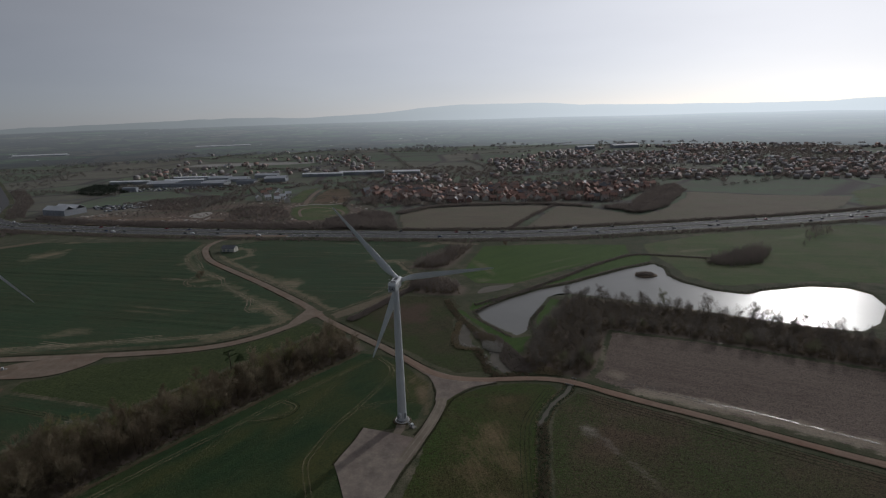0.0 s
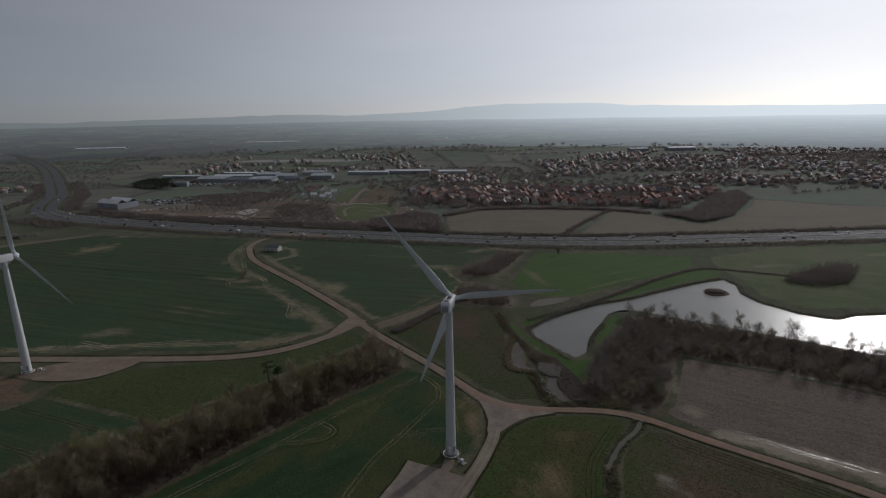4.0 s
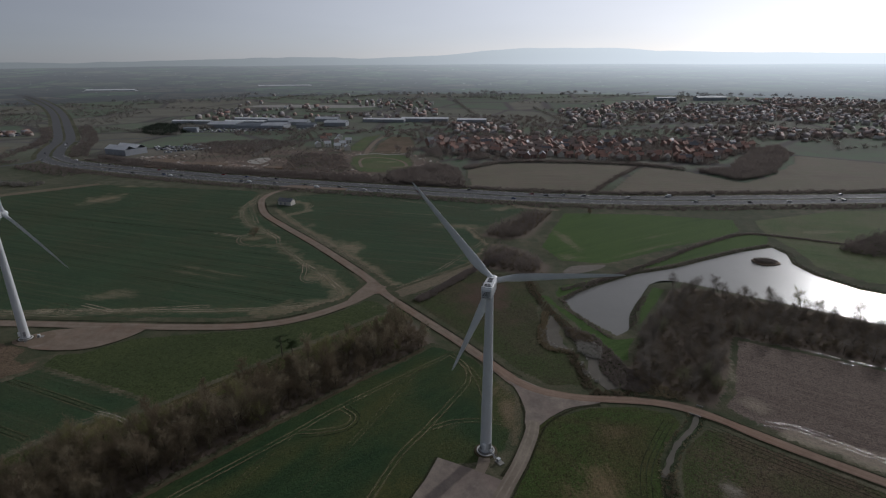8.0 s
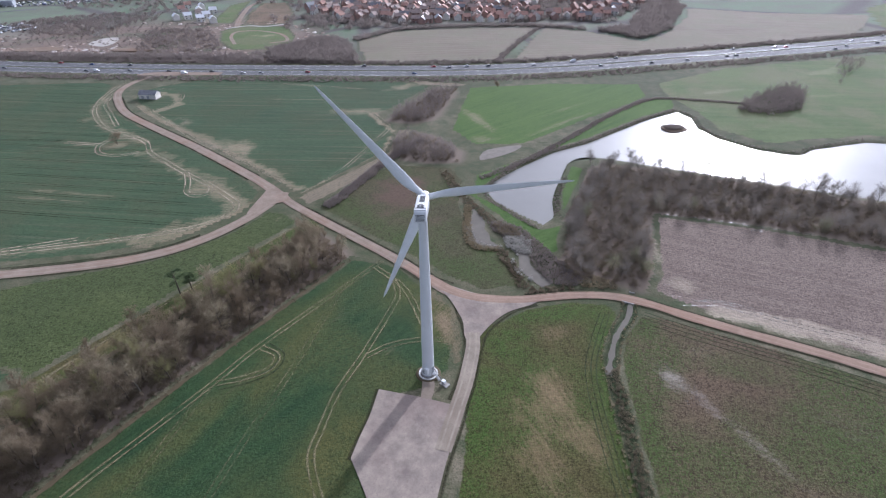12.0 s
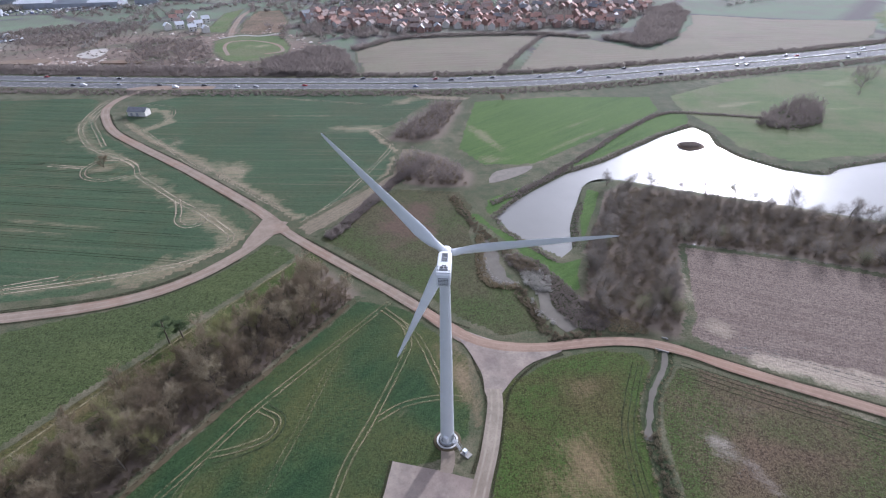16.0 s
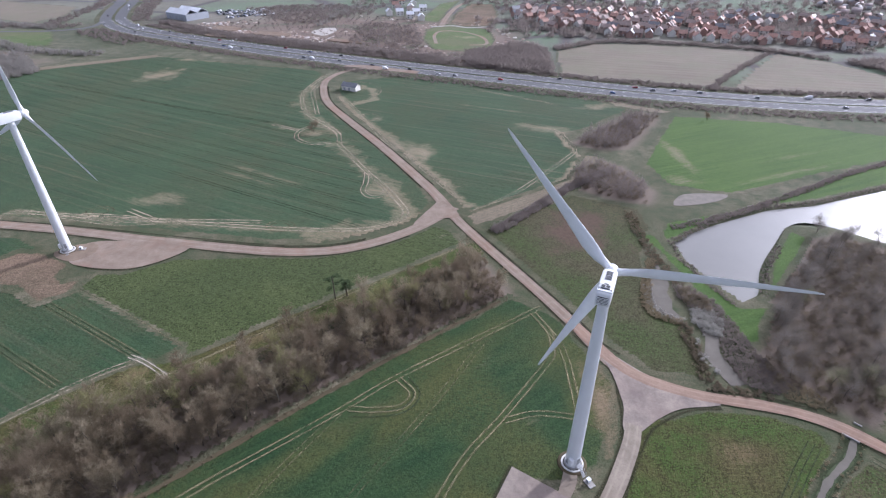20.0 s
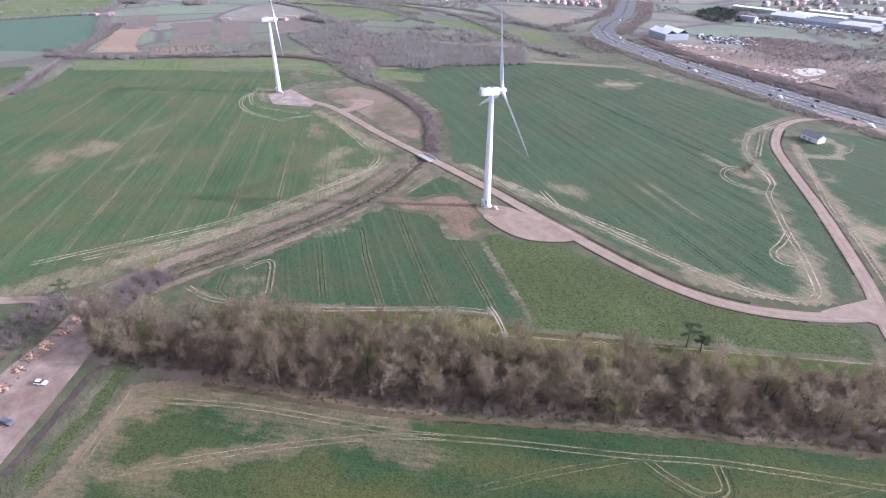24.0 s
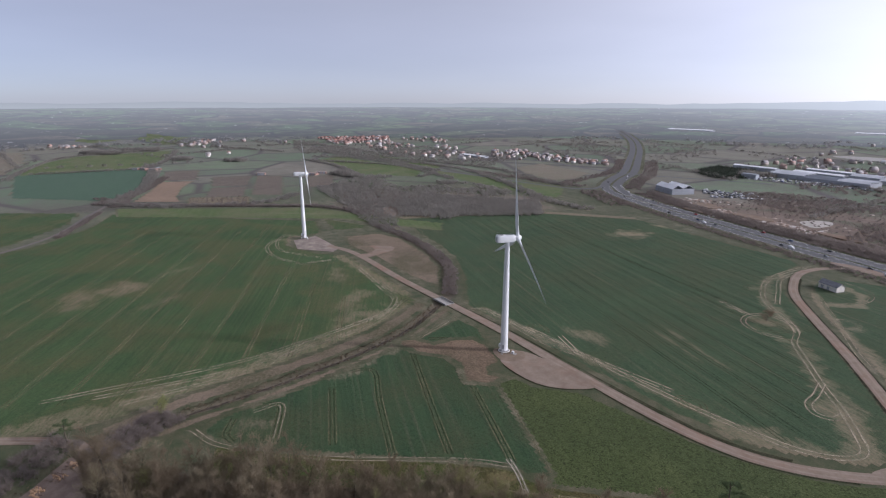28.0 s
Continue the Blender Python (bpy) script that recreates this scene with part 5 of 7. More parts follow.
wheel_marks([[(-259, 31), (-277, 72)], [(-263, 36), (-287, 75)], [(-236, -96), (-232, -86), (-214, -77), (-188, -48), (-159, -3), (-146, 12)], [(-232, -61), (-231, -49), (-207, -58)]], 0.9, "pale wheel lines at the field corner", mat=M_RUT_DRY)
lines = []
for k in range(10):
    c = np.stack([np.array([0.416, 0.91]) * (-121 - 23.2 * k) + np.array([-0.91, 0.416]) * q for q in np.arange(200, 640, 6.0)])
    c = c[inside(c[:, 0], c[:, 1], FIELD_W) > (5 if k < 2 else 9)]
    c = c[: int(len(c) * (0.62, 0.7, 0.8, 0.8, 1, 0.9, 1, 0.8, 1, 0.9)[k])]
    if len(c) > 4:
        lines.append([tuple(q) for q in c[::4]])
wheel_marks(lines, 0.8, "long straight pale tramlines through green crop", 1.0, 4.0)
marks = []
for line in FAINT + [[(-438, 292), (-330, 266), (-212, 240)]]:
    c = curve(line, 1.5)
    marks += [strip(offset(c, d), 0.8, 0.14, 0.4, 6) for d in (-0.95, 0.95)]
TRAM = [[(-252, 26), (-203, 9), (-164, -4)], [(-202, 32), (-167, 20), (-147, 13)], [(-244, -12), (-243, -5), (-236, -2), (-212, -11), (-174, -23)], [(-234, -25), (-192, -40)], [(-235, -60), (-235, -54), (-230, -50), (-216, -55), (-204, -59)], [(-231, -69), (-221, -74), (-214, -73)], [(-258, 40), (-252, 50)]]
pale = []
for line in TRAM:
    c = curve(line, 1.5)
    marks += [strip(offset(c, d), 0.6, 0.14, 0.3, 7) for d in (-0.9, 0.9)]
    pale += [strip(offset(c, d), 0.42, 0.145, 0.5, 7) for d in (-1.5, 0.0, 1.5)]
pale.append(strip(curve([(-198, 43.5), (-164, 32), (-135, 21)], 1.5), 0.5, 0.145, 0.5, 7))
v, f, s = joined(pale)
tagged(array_object("wheel_marks", v, f, M_RUT, False, {"side": s}), "pale edges of the tramlines in green crop", "wheel marks", kind="stuff")
for k in np.arange(0, 12, 0.5):
    c = np.stack([np.array([-100.0 - k * 6, 112.0 + k * 23]) + np.array([-0.956, 0.292]) * s for s in np.arange(0, 420, 6)])
    c = c[inside(c[:, 0], c[:, 1], FIELD_NW) > 4]
    if len(c) > 4:
        marks += [strip(offset(c, d), 0.42 if k % 1 == 0 else 0.3, 0.14, 0.4, 8) for d in (-1.0, 1.0)]
side = curve([(86, 22), (98, 12), (112, 1.5), (133, -14), (176, -47), (262, -106)], 3.0)
marks += [strip(offset(side, -d), 0.5, 0.14, 0.4, 11) for d in (4.5, 6.3, 8.4, 10.8)]
edge = curve([(72, 18), (63, 4), (56, -10), (51, -36), (47, -70)], 3.0)
marks += [strip(offset(edge, -d), 0.4, 0.14, 0.4, 12) for d in (2.5, 4.2, 6.0)]
v, f, s = joined(marks)
tagged(array_object("tramlines", v, f, M_MARK, False, {"side": s}), "dark wheel lines through the drilled crops", "wheel marks", kind="stuff")
# dark bands that paint the kerb's shade along track and pad edges
curb = []
for line, d in (([(-62, 133), (-47, 117), (-9, 72), (6, 52), (14, 45)], 2.9), ([(42, 33), (58, 33.5), (73, 31)], 2.9), ([(85, 24), (98, 13.5), (112, 3), (133, -12), (176, -45), (262, -104)], 2.9), ([(85, 24), (98, 13.5), (112, 3), (133, -12), (176, -45), (262, -104)], -2.9),
                ([(-93, 100), (-110, 91), (-136, 86), (-188, 84), (-243, 83), (-299, 79)], -3.2), ([(-78, 112), (-93, 100), (-110, 91), (-136, 86), (-160, 84.5)], 3.2), ([(-47, 117), (-9, 72), (6, 52), (14, 45)], -2.9), ([(-79, 162), (-121, 213), (-163, 260), (-190, 293)], 3.0), ([(-79, 162), (-121, 213), (-163, 260), (-190, 293), (-208, 330)], -3.0),
                ([(45, 29), (34, 25.6), (23.6, 17), (19.6, 9), (16.6, 1), (13, -8.5), (9.6, -16.5), (6, -25), (0.8, -35.7), (-3, -45.9)], 0.2), ([(14.2, 40), (14, 28.6), (14.8, 22), (14.3, 13), (12.2, 4.5), (8.8, -4.5), (5, -12)], 0.0), ([(-25.6, -29), (-23.2, -22.2), (-19.9, -14.5), (-16.7, -4.2)], 0.0), ([(-217, 59.5), (-205, 56.5), (-188, 58.5), (-178, 65.5), (-170, 77.5)], 0.0)):
    curb.append(strip(offset(curve(line, 2.5), d), 1.5, 0.16, 0.35, 9))
for line, w in (([(-78, 112), (-92.5, 98.3), (-110, 89), (-136, 84), (-188, 82.3)], 3.9), ([(-92.5, 98.3), (-110, 89), (-136, 84), (-168, 82.6)], -3.9), ([(-188, 82.3), (-243, 82), (-299, 79), (-356, 75)], 3.9), ([(-79, 162), (-121, 213), (-163, 260), (-190, 293), (-208, 330)], 3.7), ([(-79, 162), (-121, 213), (-163, 260), (-190, 293), (-208, 330)], -3.7), ([(-47, 117), (-9, 72), (6, 52)], 3.2)):
    curb.append(strip(offset(curve(line, 2.5), w), 1.5, 0.225, 0.35, 10))
v, f, s = joined(curb)
tagged(array_object("track_verge", v, f, M_VERGE, False, {"side": s}), "dark grass edge along the tracks with kerb shade painted in", "verge", kind="stuff")

# ---- water ----
def water(name, poly, z, mat, label):
    ob = part(name, Geo().prism([tuple(q) for q in curve(poly, 4, True)], z - 0.02, z), mat)
    return tagged(ob, label, "water", kind="structure")


water("water_lake", [(x + (x - 150) * 0.02, y + (y - 140) * 0.03) for x, y in LAKE], -0.75, M_WATER, "still grey lake reflecting the bright hazy sky")
water("water_pond", [(50, 165), (54, 176), (62, 181), (80, 183), (74, 175), (62, 168)], 0.16, M_SILT, "small pale pool beside the lake bank")
water("water_marsh", [(33, 108), (34.5, 104), (31.8, 97), (30.4, 91), (30.8, 85), (29.6, 79), (31.2, 74), (34.5, 72), (38.5, 70.5), (40, 72), (37.2, 76.5), (37.8, 82), (36.6, 87), (38.2, 93), (37, 101), (35, 108)], 0.16, M_POND, "pale muddy pool among reeds")
water("water_ditch_pool", [(47, 76), (44.5, 72.5), (45.2, 67), (46.5, 62.5), (45.4, 57), (44.2, 52), (46.6, 47), (48.2, 42.5), (50, 39.4), (53, 40), (55.4, 41.4), (53, 46), (51, 51), (49.8, 55), (50.8, 60.5), (51.6, 66), (53, 71), (51.5, 75)], 0.16, M_POND, "pale muddy ditch water under scrub")
band("water_ditch", [(80, 24), (76, 17), (67, 7), (61, -3), (57.5, -9.4)], 2.0, 0.10, M_POND, "narrow water-filled ditch", "water", rough=0.5, step=1.0)
band("ditch_bank", DITCH_E, 6.5, 0.06, M_MARK, "dark overgrown ditch bank", "bank", rough=0.4, step=1.5)
for line, w in (([(104, 22), (112, 20), (121, 14), (130, 7), (140, 0), (150, -6), (185, -33)], 0.9), ([(99, 20), (112, 17.5), (121, 11), (132, 3), (150, -9)], 0.5), ([(108, 22.5), (116, 19.5), (124, 14.5)], 0.4), ([(122, 88), (136, 82.4), (148, 76.6), (161, 69.5), (171, 64), (184, 58)], 0.7), ([(156, 67.5), (159, 66), (162, 64.5)], 0.9)):
    band("water_furrow", line, w, 0.16, M_FURROW, "shining standing water in a furrow", "water", rough=0.9, step=0.8)
band("water_stream", STREAM_W[:7], 1.1, -1.05, M_PEAT, "thin dark stream in its ditch", "water", rough=0.3, step=3)

rp = np.random.RandomState(31)
spots = np.concatenate([points_in([(72, -6), (78, -8), (82, -16), (83, -26), (77, -26), (73, -16)], 0.75, rp), points_in([(94, 30), (101, 24), (112, 22), (108, 30), (100, 42), (104, 56)], 1.3, rp)])
spots[:, 2] = 0.165
disc = np.array([(math.cos(q), math.sin(q) * 0.6, 0) for q in np.arange(0, 6.2, 1.05)])
v, f = scattered(disc, np.array([(0, 1, 2, 3), (0, 3, 4, 5)]), spots, rp, 0.05, 0.30)
tagged(array_object("puddles", v, f, M_FURROW), "many small shining puddles between wet tufts", "puddles", kind="stuff")

# ---- motorway ----
mw = curve(MOTORWAY, 12)


def lane(name, line, width, z, mat, label, rough=0.0):
    v, f, s = strip(line, width, z, rough, 2, 4)
    return tagged(array_object(name, risen(v), f, mat, True, {"side": s}), label, "road", kind="structure")


lane("road_north_side", offset(mw, -9.2), 14.4, 0.30, M_ASPHALT, "grey asphalt motorway carriageway")
lane("road_south_side", offset(mw, 9.2), 14.4, 0.30, M_ASPHALT, "grey asphalt motorway carriageway")
lane("road_reservation", mw, 4.0, 0.26, M_PASTURE, "grass central reservation")
lane("road_verge", mw, 46.0, 0.20, M_PASTURE, "mown motorway verge")
lane("road_local", curve(LOCAL_ROAD, 12), 8.0, 0.32, M_ASPHALT, "grey local road")
lane("road_slip", curve(SLIP_ROAD, 10), 7.5, 0.31, M_ASPHALT, "grey slip road curving to the motorway")
lane("road_layby", curve([(-214, 396), (-196, 400), (-170, 394), (-140, 388)], 5), 9.0, 0.34, M_TRACK, "stone lay-by at the motorway gate")
dashes, bits = [], curve(MOTORWAY[:14], 4.5)
for d in (-5.6, -13.0, 5.6, 13.0, -2.6, 2.6, -16.0, 16.0):
    c = offset(bits, d)
    if abs(d) in (2.6, 16.0):
        dashes.append(strip(c, 0.28, 0.33))
    else:
        for i in range(0, len(c) - 1, 2):
            dashes.append(strip(c[i : i + 2], 0.25, 0.33))
v, f, s = joined(dashes)
tagged(array_object("road_markings", v, f, M_PAINT, False, {"side": s}), "white lane lines on the motorway", "road marking", kind="stuff")
rail = Geo()
rl = curve(MOTORWAY[:14], 8)
for a, b in zip(rl[:-1], rl[1:]):
    rail.box(((a[0] + b[0]) / 2, (a[1] + b[1]) / 2, 0.85), (np.hypot(*(b - a)), 0.3, 0.35), math.atan2(b[1] - a[1], b[0] - a[0]))
    rail.box((a[0], a[1], 0.5), (0.15, 0.15, 0.7))
tagged(part("crash_barrier", rail, M_GREY), "steel crash barrier along the central reservation", "barrier", kind="structure")

# ---- wind turbines ----
WIND = radians(12.0)


def rounded(w, h, y, zc, r=0.45, k=4):
    pts = []
    for sx, sz, a0 in ((1, -1, -90), (1, 1, 0), (-1, 1, 90), (-1, -1, 180)):
        for i in range(k + 1):
            a = radians(a0 + 90 * i / k)
            pts.append((sx * (w / 2 - r) + r * math.cos(a), y, zc + sz * (h / 2 - r) + r * math.sin(a)))
    return pts[::-1]


def blade_mesh():
    g, rings = Geo(), []
    for z, chord, thick, twist in ((0.9, 1.75, 1.75, 0), (2.2, 1.75, 1.7, 0), (4.2, 2.3, 1.35, 14), (6.6, 2.9, 0.95, 13), (9.0, 3.1, 0.75, 11), (14, 2.68, 0.52, 7), (20, 2.15, 0.38, 4), (27, 1.6, 0.27, 2), (34, 1.05, 0.17, 0.5), (38.3, 0.66, 0.10, 0), (39.6, 0.34, 0.05, 0), (40.0, 0.10, 0.03, 0)):
        ring, t, s = [], radians(twist), 1 if z > 3 else 0
        for i in range(18):
            a = 6.2832 * i / 18
            u, w = math.cos(a), math.sin(a)
            x = chord * (0.5 * u - 0.18 * s)
            y = thick * 0.5 * w * (1 if not s else (0.55 + 0.45 * u) ** 0.5 if u > -0.95 else 0.3)
            ring.append((x * math.cos(t) - y * math.sin(t), x * math.sin(t) + y * math.cos(t) - 0.012 * z * z / 40, z))
        rings.append(ring)
    g.loft(rings)
    return mesh_of("blade", g, M_BLADE, True)


BLADE = blade_mesh()


def turbine(place, label, phase, facing=WIND):
    t = thing("wind_turbine", label, "wind turbine", pose(place[0], place[1], 0.05), "turbines of the wind farm")
    rim = lambda r, z: [(r * math.cos(6.2832 * i / 48), r * math.sin(6.2832 * i / 48), z) for i in range(48)]
    part("earth_collar", Geo().loft([rim(4.1, 0.0), rim(3.9, 0.24), rim(3.2, 0.30)]), M_LITTER, t, "trodden earth round the foundation", True)
    part("foundation", Geo().loft([rim(3.12, 0.2), rim(3.1, 0.46), rim(2.62, 0.46), rim(2.6, 0.2)], False), M_CHALK, t, "white concrete foundation ring")
    part("cable_gap", Geo().tube((0, 0, 0.18), (0, 0, 0.315), 2.62, 2.62, 40), M_DARK, t, "dark gap inside the ring")
    part("plinth", Geo().tube((0, 0, 0.30), (0, 0, 0.62), 2.3, 2.25, 40), M_CONCRETE, t)
    heights, radii = (0.62, 20.0, 40.5, 60.0), (1.98, 1.78, 1.50, 1.18)
    for i in range(3):
        part("tower_section", Geo().tube((0, 0, heights[i]), (0, 0, heights[i + 1]), radii[i], radii[i + 1], 48, False), M_WHITE, t, "", True)
        part("flange", Geo().tube((0, 0, heights[i + 1] - 0.12), (0, 0, heights[i + 1] + 0.12), radii[i + 1] + 0.035, radii[i + 1] + 0.035, 48), M_WHITE, t)
    part("base_flange", Geo().tube((0, 0, 0.62), (0, 0, 0.85), 2.12, 2.12, 40), M_GREY, t, "dark grey bolted base flange")
    d = radians(-50)
    dx, dy = math.cos(d), math.sin(d)
    door = part("door", Geo().box((dx * 1.97, dy * 1.97, 3.2), (0.16, 1.05, 2.3), d), M_GREY, t, "grey steel tower door")
    part("door_frame", Geo().box((dx * 1.95, dy * 1.95, 3.2), (0.14, 1.4, 2.7), d), M_WHITE, t)
    part("door_platform", Geo().box((dx * 2.65, dy * 2.65, 1.95), (1.3, 1.5, 0.1), d), M_GREY, t, "steel landing at the door")
    for i in range(7):
        part("step", Geo().box((dx * (3.4 + 0.26 * i), dy * (3.4 + 0.26 * i), 1.72 - 0.24 * i), (0.28, 1.0, 0.05), d), M_GREY, t)
    for s in (-0.55, 0.55):
        a = Vector((dx * 3.2 - dy * s, dy * 3.2 + dx * s, 2.9))
        b = Vector((dx * 5.0 - dy * s, dy * 5.0 + dx * s, 1.25))
        part("handrail", Geo().tube(a, b, 0.04, 0.04, 6).tube(a, a - Vector((0, 0, 1)), 0.04, 0.04, 6).tube(b, b - Vector((0, 0, 1)), 0.04, 0.04, 6), M_GREY, t)
    part("cooling_unit", Geo().box((dx * 1.3 + dy * 2.0, dy * 1.3 - dx * 2.0, 3.6), (1.3, 0.9, 1.9), d), M_WHITE, t, "pale box on the tower's foot")
    part("cable_box", Geo().box((dx * 0.2 + dy * 2.15, dy * 0.2 - dx * 2.15, 2.7), (0.8, 0.7, 1.1), d), M_GREY, t, "grey box on the tower's foot")
    head = pose(0, 0, 0, 0, 0, -math.degrees(facing))
    nac = part("nacelle", Geo().loft([rounded(2.7, 2.9, -6.0, 61.8, 0.25), rounded(3.1, 3.4, -5.75, 61.85, 0.3), rounded(3.25, 3.6, -4.2, 61.87, 0.3), rounded(3.25, 3.65, 0.0, 61.88, 0.3), rounded(3.15, 3.6, 2.8, 61.88, 0.3), rounded(2.7, 3.2, 3.7, 61.85, 0.4), rounded(2.3, 2.6, 3.95, 61.85, 0.5)]), M_WHITE, t, "white nacelle housing", True, head)
    part("rear_grille", Geo().box((0, -6.02, 61.7), (2.3, 0.12, 1.9)), M_DARK, nac, "black louvred grille")
    for i in range(5):
        part("louvre", Geo().box((0, -6.14, 60.98 + 0.36 * i), (2.5, 0.14, 0.13)), M_WHITE, nac)
    for y in (1.75, -0.05):
        hatch = part("roof_hatch", Geo().box((0, y, 63.72), (1.25, 1.55, 0.12)), M_DARK, nac, "dark roof hatch")
        for s in (-0.68, 0.68):
            part("hatch_frame", Geo().box((s, y, 63.75), (0.1, 1.75, 0.16)), M_GREY, hatch)
        for i in range(4):
            part("hatch_bar", Geo().box((0, y - 0.6 + 0.4 * i, 63.80), (1.2, 0.08, 0.08)), M_GREY, hatch)
    cooler = part("cooler", Geo().box((0, -3.9, 63.86), (1.9, 1.2, 0.5)), M_GREY, nac, "grey roof cooler")
    for s in (-0.46, 0.46):
        part("cooler_fan", Geo().tube((s, -3.9, 64.10), (s, -3.9, 64.20), 0.38, 0.38, 16), M_DARK, cooler)
    part("cooler_duct", Geo().box((0, -3.0, 63.80), (0.9, 0.7, 0.34)), M_DARK, nac)
    part("roof_spoiler", Geo().box((0, -5.1, 63.66), (3.1, 0.7, 0.42)), M_WHITE, nac)
    part("spoiler_gap", Geo().box((0, -4.68, 63.70), (2.7, 0.16, 0.30)), M_DARK, nac)
    part("wind_vane_mast", Geo().tube((-1.3, -4.9, 63.3), (-1.3, -4.9, 65.2), 0.05, 0.04, 6).box((-1.3, -4.9, 65.2), (0.7, 0.06, 0.06)), M_GREY, nac)
    part("aviation_lamp", Geo().tube((1.3, -4.9, 63.4), (1.3, -4.9, 64.2), 0.14, 0.12, 10), M_GREY, nac)
    part("yaw_ring", Geo().tube((0, 0, 59.7), (0, 0, 60.15), 1.3, 1.45, 40), M_WHITE, t)
    hub = part("rotor_hub", Geo().loft([[(r * math.cos(6.2832 * i / 28), y, r * math.sin(6.2832 * i / 28)) for i in range(28)][::-1] for y, r in ((-1.3, 1.25), (-0.9, 1.5), (0.5, 1.55), (1.3, 1.25), (1.9, 0.75), (2.15, 0.2))]), M_WHITE, t, "white rotor hub and spinner", True, head @ Matrix.Translation((0, 5.4, 61.9)) @ Matrix.Rotation(radians(5), 4, "X"))
    for k in range(3):
        b = new("blade", BLADE)
        b.parent = hub
        b.matrix_basis = Matrix.Rotation(radians(phase + 120 * k), 4, "Y")
    return t


turbine(T1, "white three-bladed wind turbine on a concrete ring beside a stone pad", 81)
turbine(T2, "white three-bladed wind turbine beside a pale stone pad", 5, radians(17))
turbine(T3, "white three-bladed wind turbine at the end of the farm track", -35, radians(17))

cab = thing("transformer_cabinet", "pale metal transformer cabinet on a concrete slab", "cabinet", pose(4.6, -5.4, 0.05, 0, 0, -50))
part("slab", Geo().box((0, 0, 0.12), (2.9, 1.9, 0.24)), M_CONCRETE, cab)
part("cabinet_body", Geo().box((-0.5, 0, 0.75), (1.0, 1.0, 1.02)), M_WHITE, cab)
part("cabinet_lid", Geo().box((-0.5, 0, 1.30), (1.14, 1.14, 0.08)), M_WHITE, cab)
for s in (-0.24, 0.24):
    part("cabinet_door", Geo().box((-0.5 + s, -0.52, 0.75), (0.45, 0.05, 0.9)), M_GREY, cab)
slab("turbine_apron", [(-2.2, -2.4), (1.4, -3.0), (0.8, -8), (-0.4, -11), (-3.6, -10), (-2.8, -6)], 0.275, M_TRACK_TAN, "bare earth path from the pad to the turbine", "soil")
slab("turbine_apron_middle", [(-228, 64), (-222, 72), (-214, 74), (-210, 68), (-214, 60), (-222, 60)], 0.30, M_EARTH, "bare earth round the turbine's foot", "soil")
copy_thing(cab, pose(-217.5, 69, 0.25, 0, 0, 20))
copy_thing(cab, pose(-513.5, 53, 0.22, 0, 0, 10))


# ---- bare winter trees ----
def limb(geo, a, d, length, r, rs, depth, tips, k=4):
    """A bent, tapering limb with its side limbs; the ends go into tips."""
    p, q = Vector(a), Vector(d).normalized()
    seg = 3
    for i in range(seg):
        q = (q + Vector(rs.randn(3)) * 0.16 + Vector((0, 0, 0.07))).normalized()
        n = p + q * (length / seg)
        ra, rb = r * (1 - 0.28 * i), r * (1 - 0.28 * (i + 1))
        geo.tube(p, n, ra, rb, k, False)
        p = n
        if depth > 0:
            for _ in range(1 + (rs.rand() < 0.35)):
                s = (q + Vector(rs.randn(3)) * 0.55 + Vector((0, 0, 0.2))).normalized()
                limb(geo, p, s, length * (0.5 + 0.2 * rs.rand()), rb * 0.62, rs, depth - 1, tips, 3)
        else:
            tips.append((p.copy(), q.copy()))
    tips.append((p.copy(), q.copy()))


def twigs(tips, rs, count, length, width):
    v = []
    for p, q in tips:
        for _ in range(count):
            d = (q * 0.9 + Vector(rs.randn(3)) * 0.62 + Vector((0, 0, 0.16))).normalized()
            o = p - q * (rs.rand() * length * 0.6)
            e = o + d * length * (0.5 + 0.9 * rs.rand())
            w = d.cross(Vector(rs.randn(3))).normalized() * width
            v += [o - w, o + w, e]
    v = np.array([tuple(x) for x in v])
    return v, np.arange(len(v)).reshape(-1, 3)


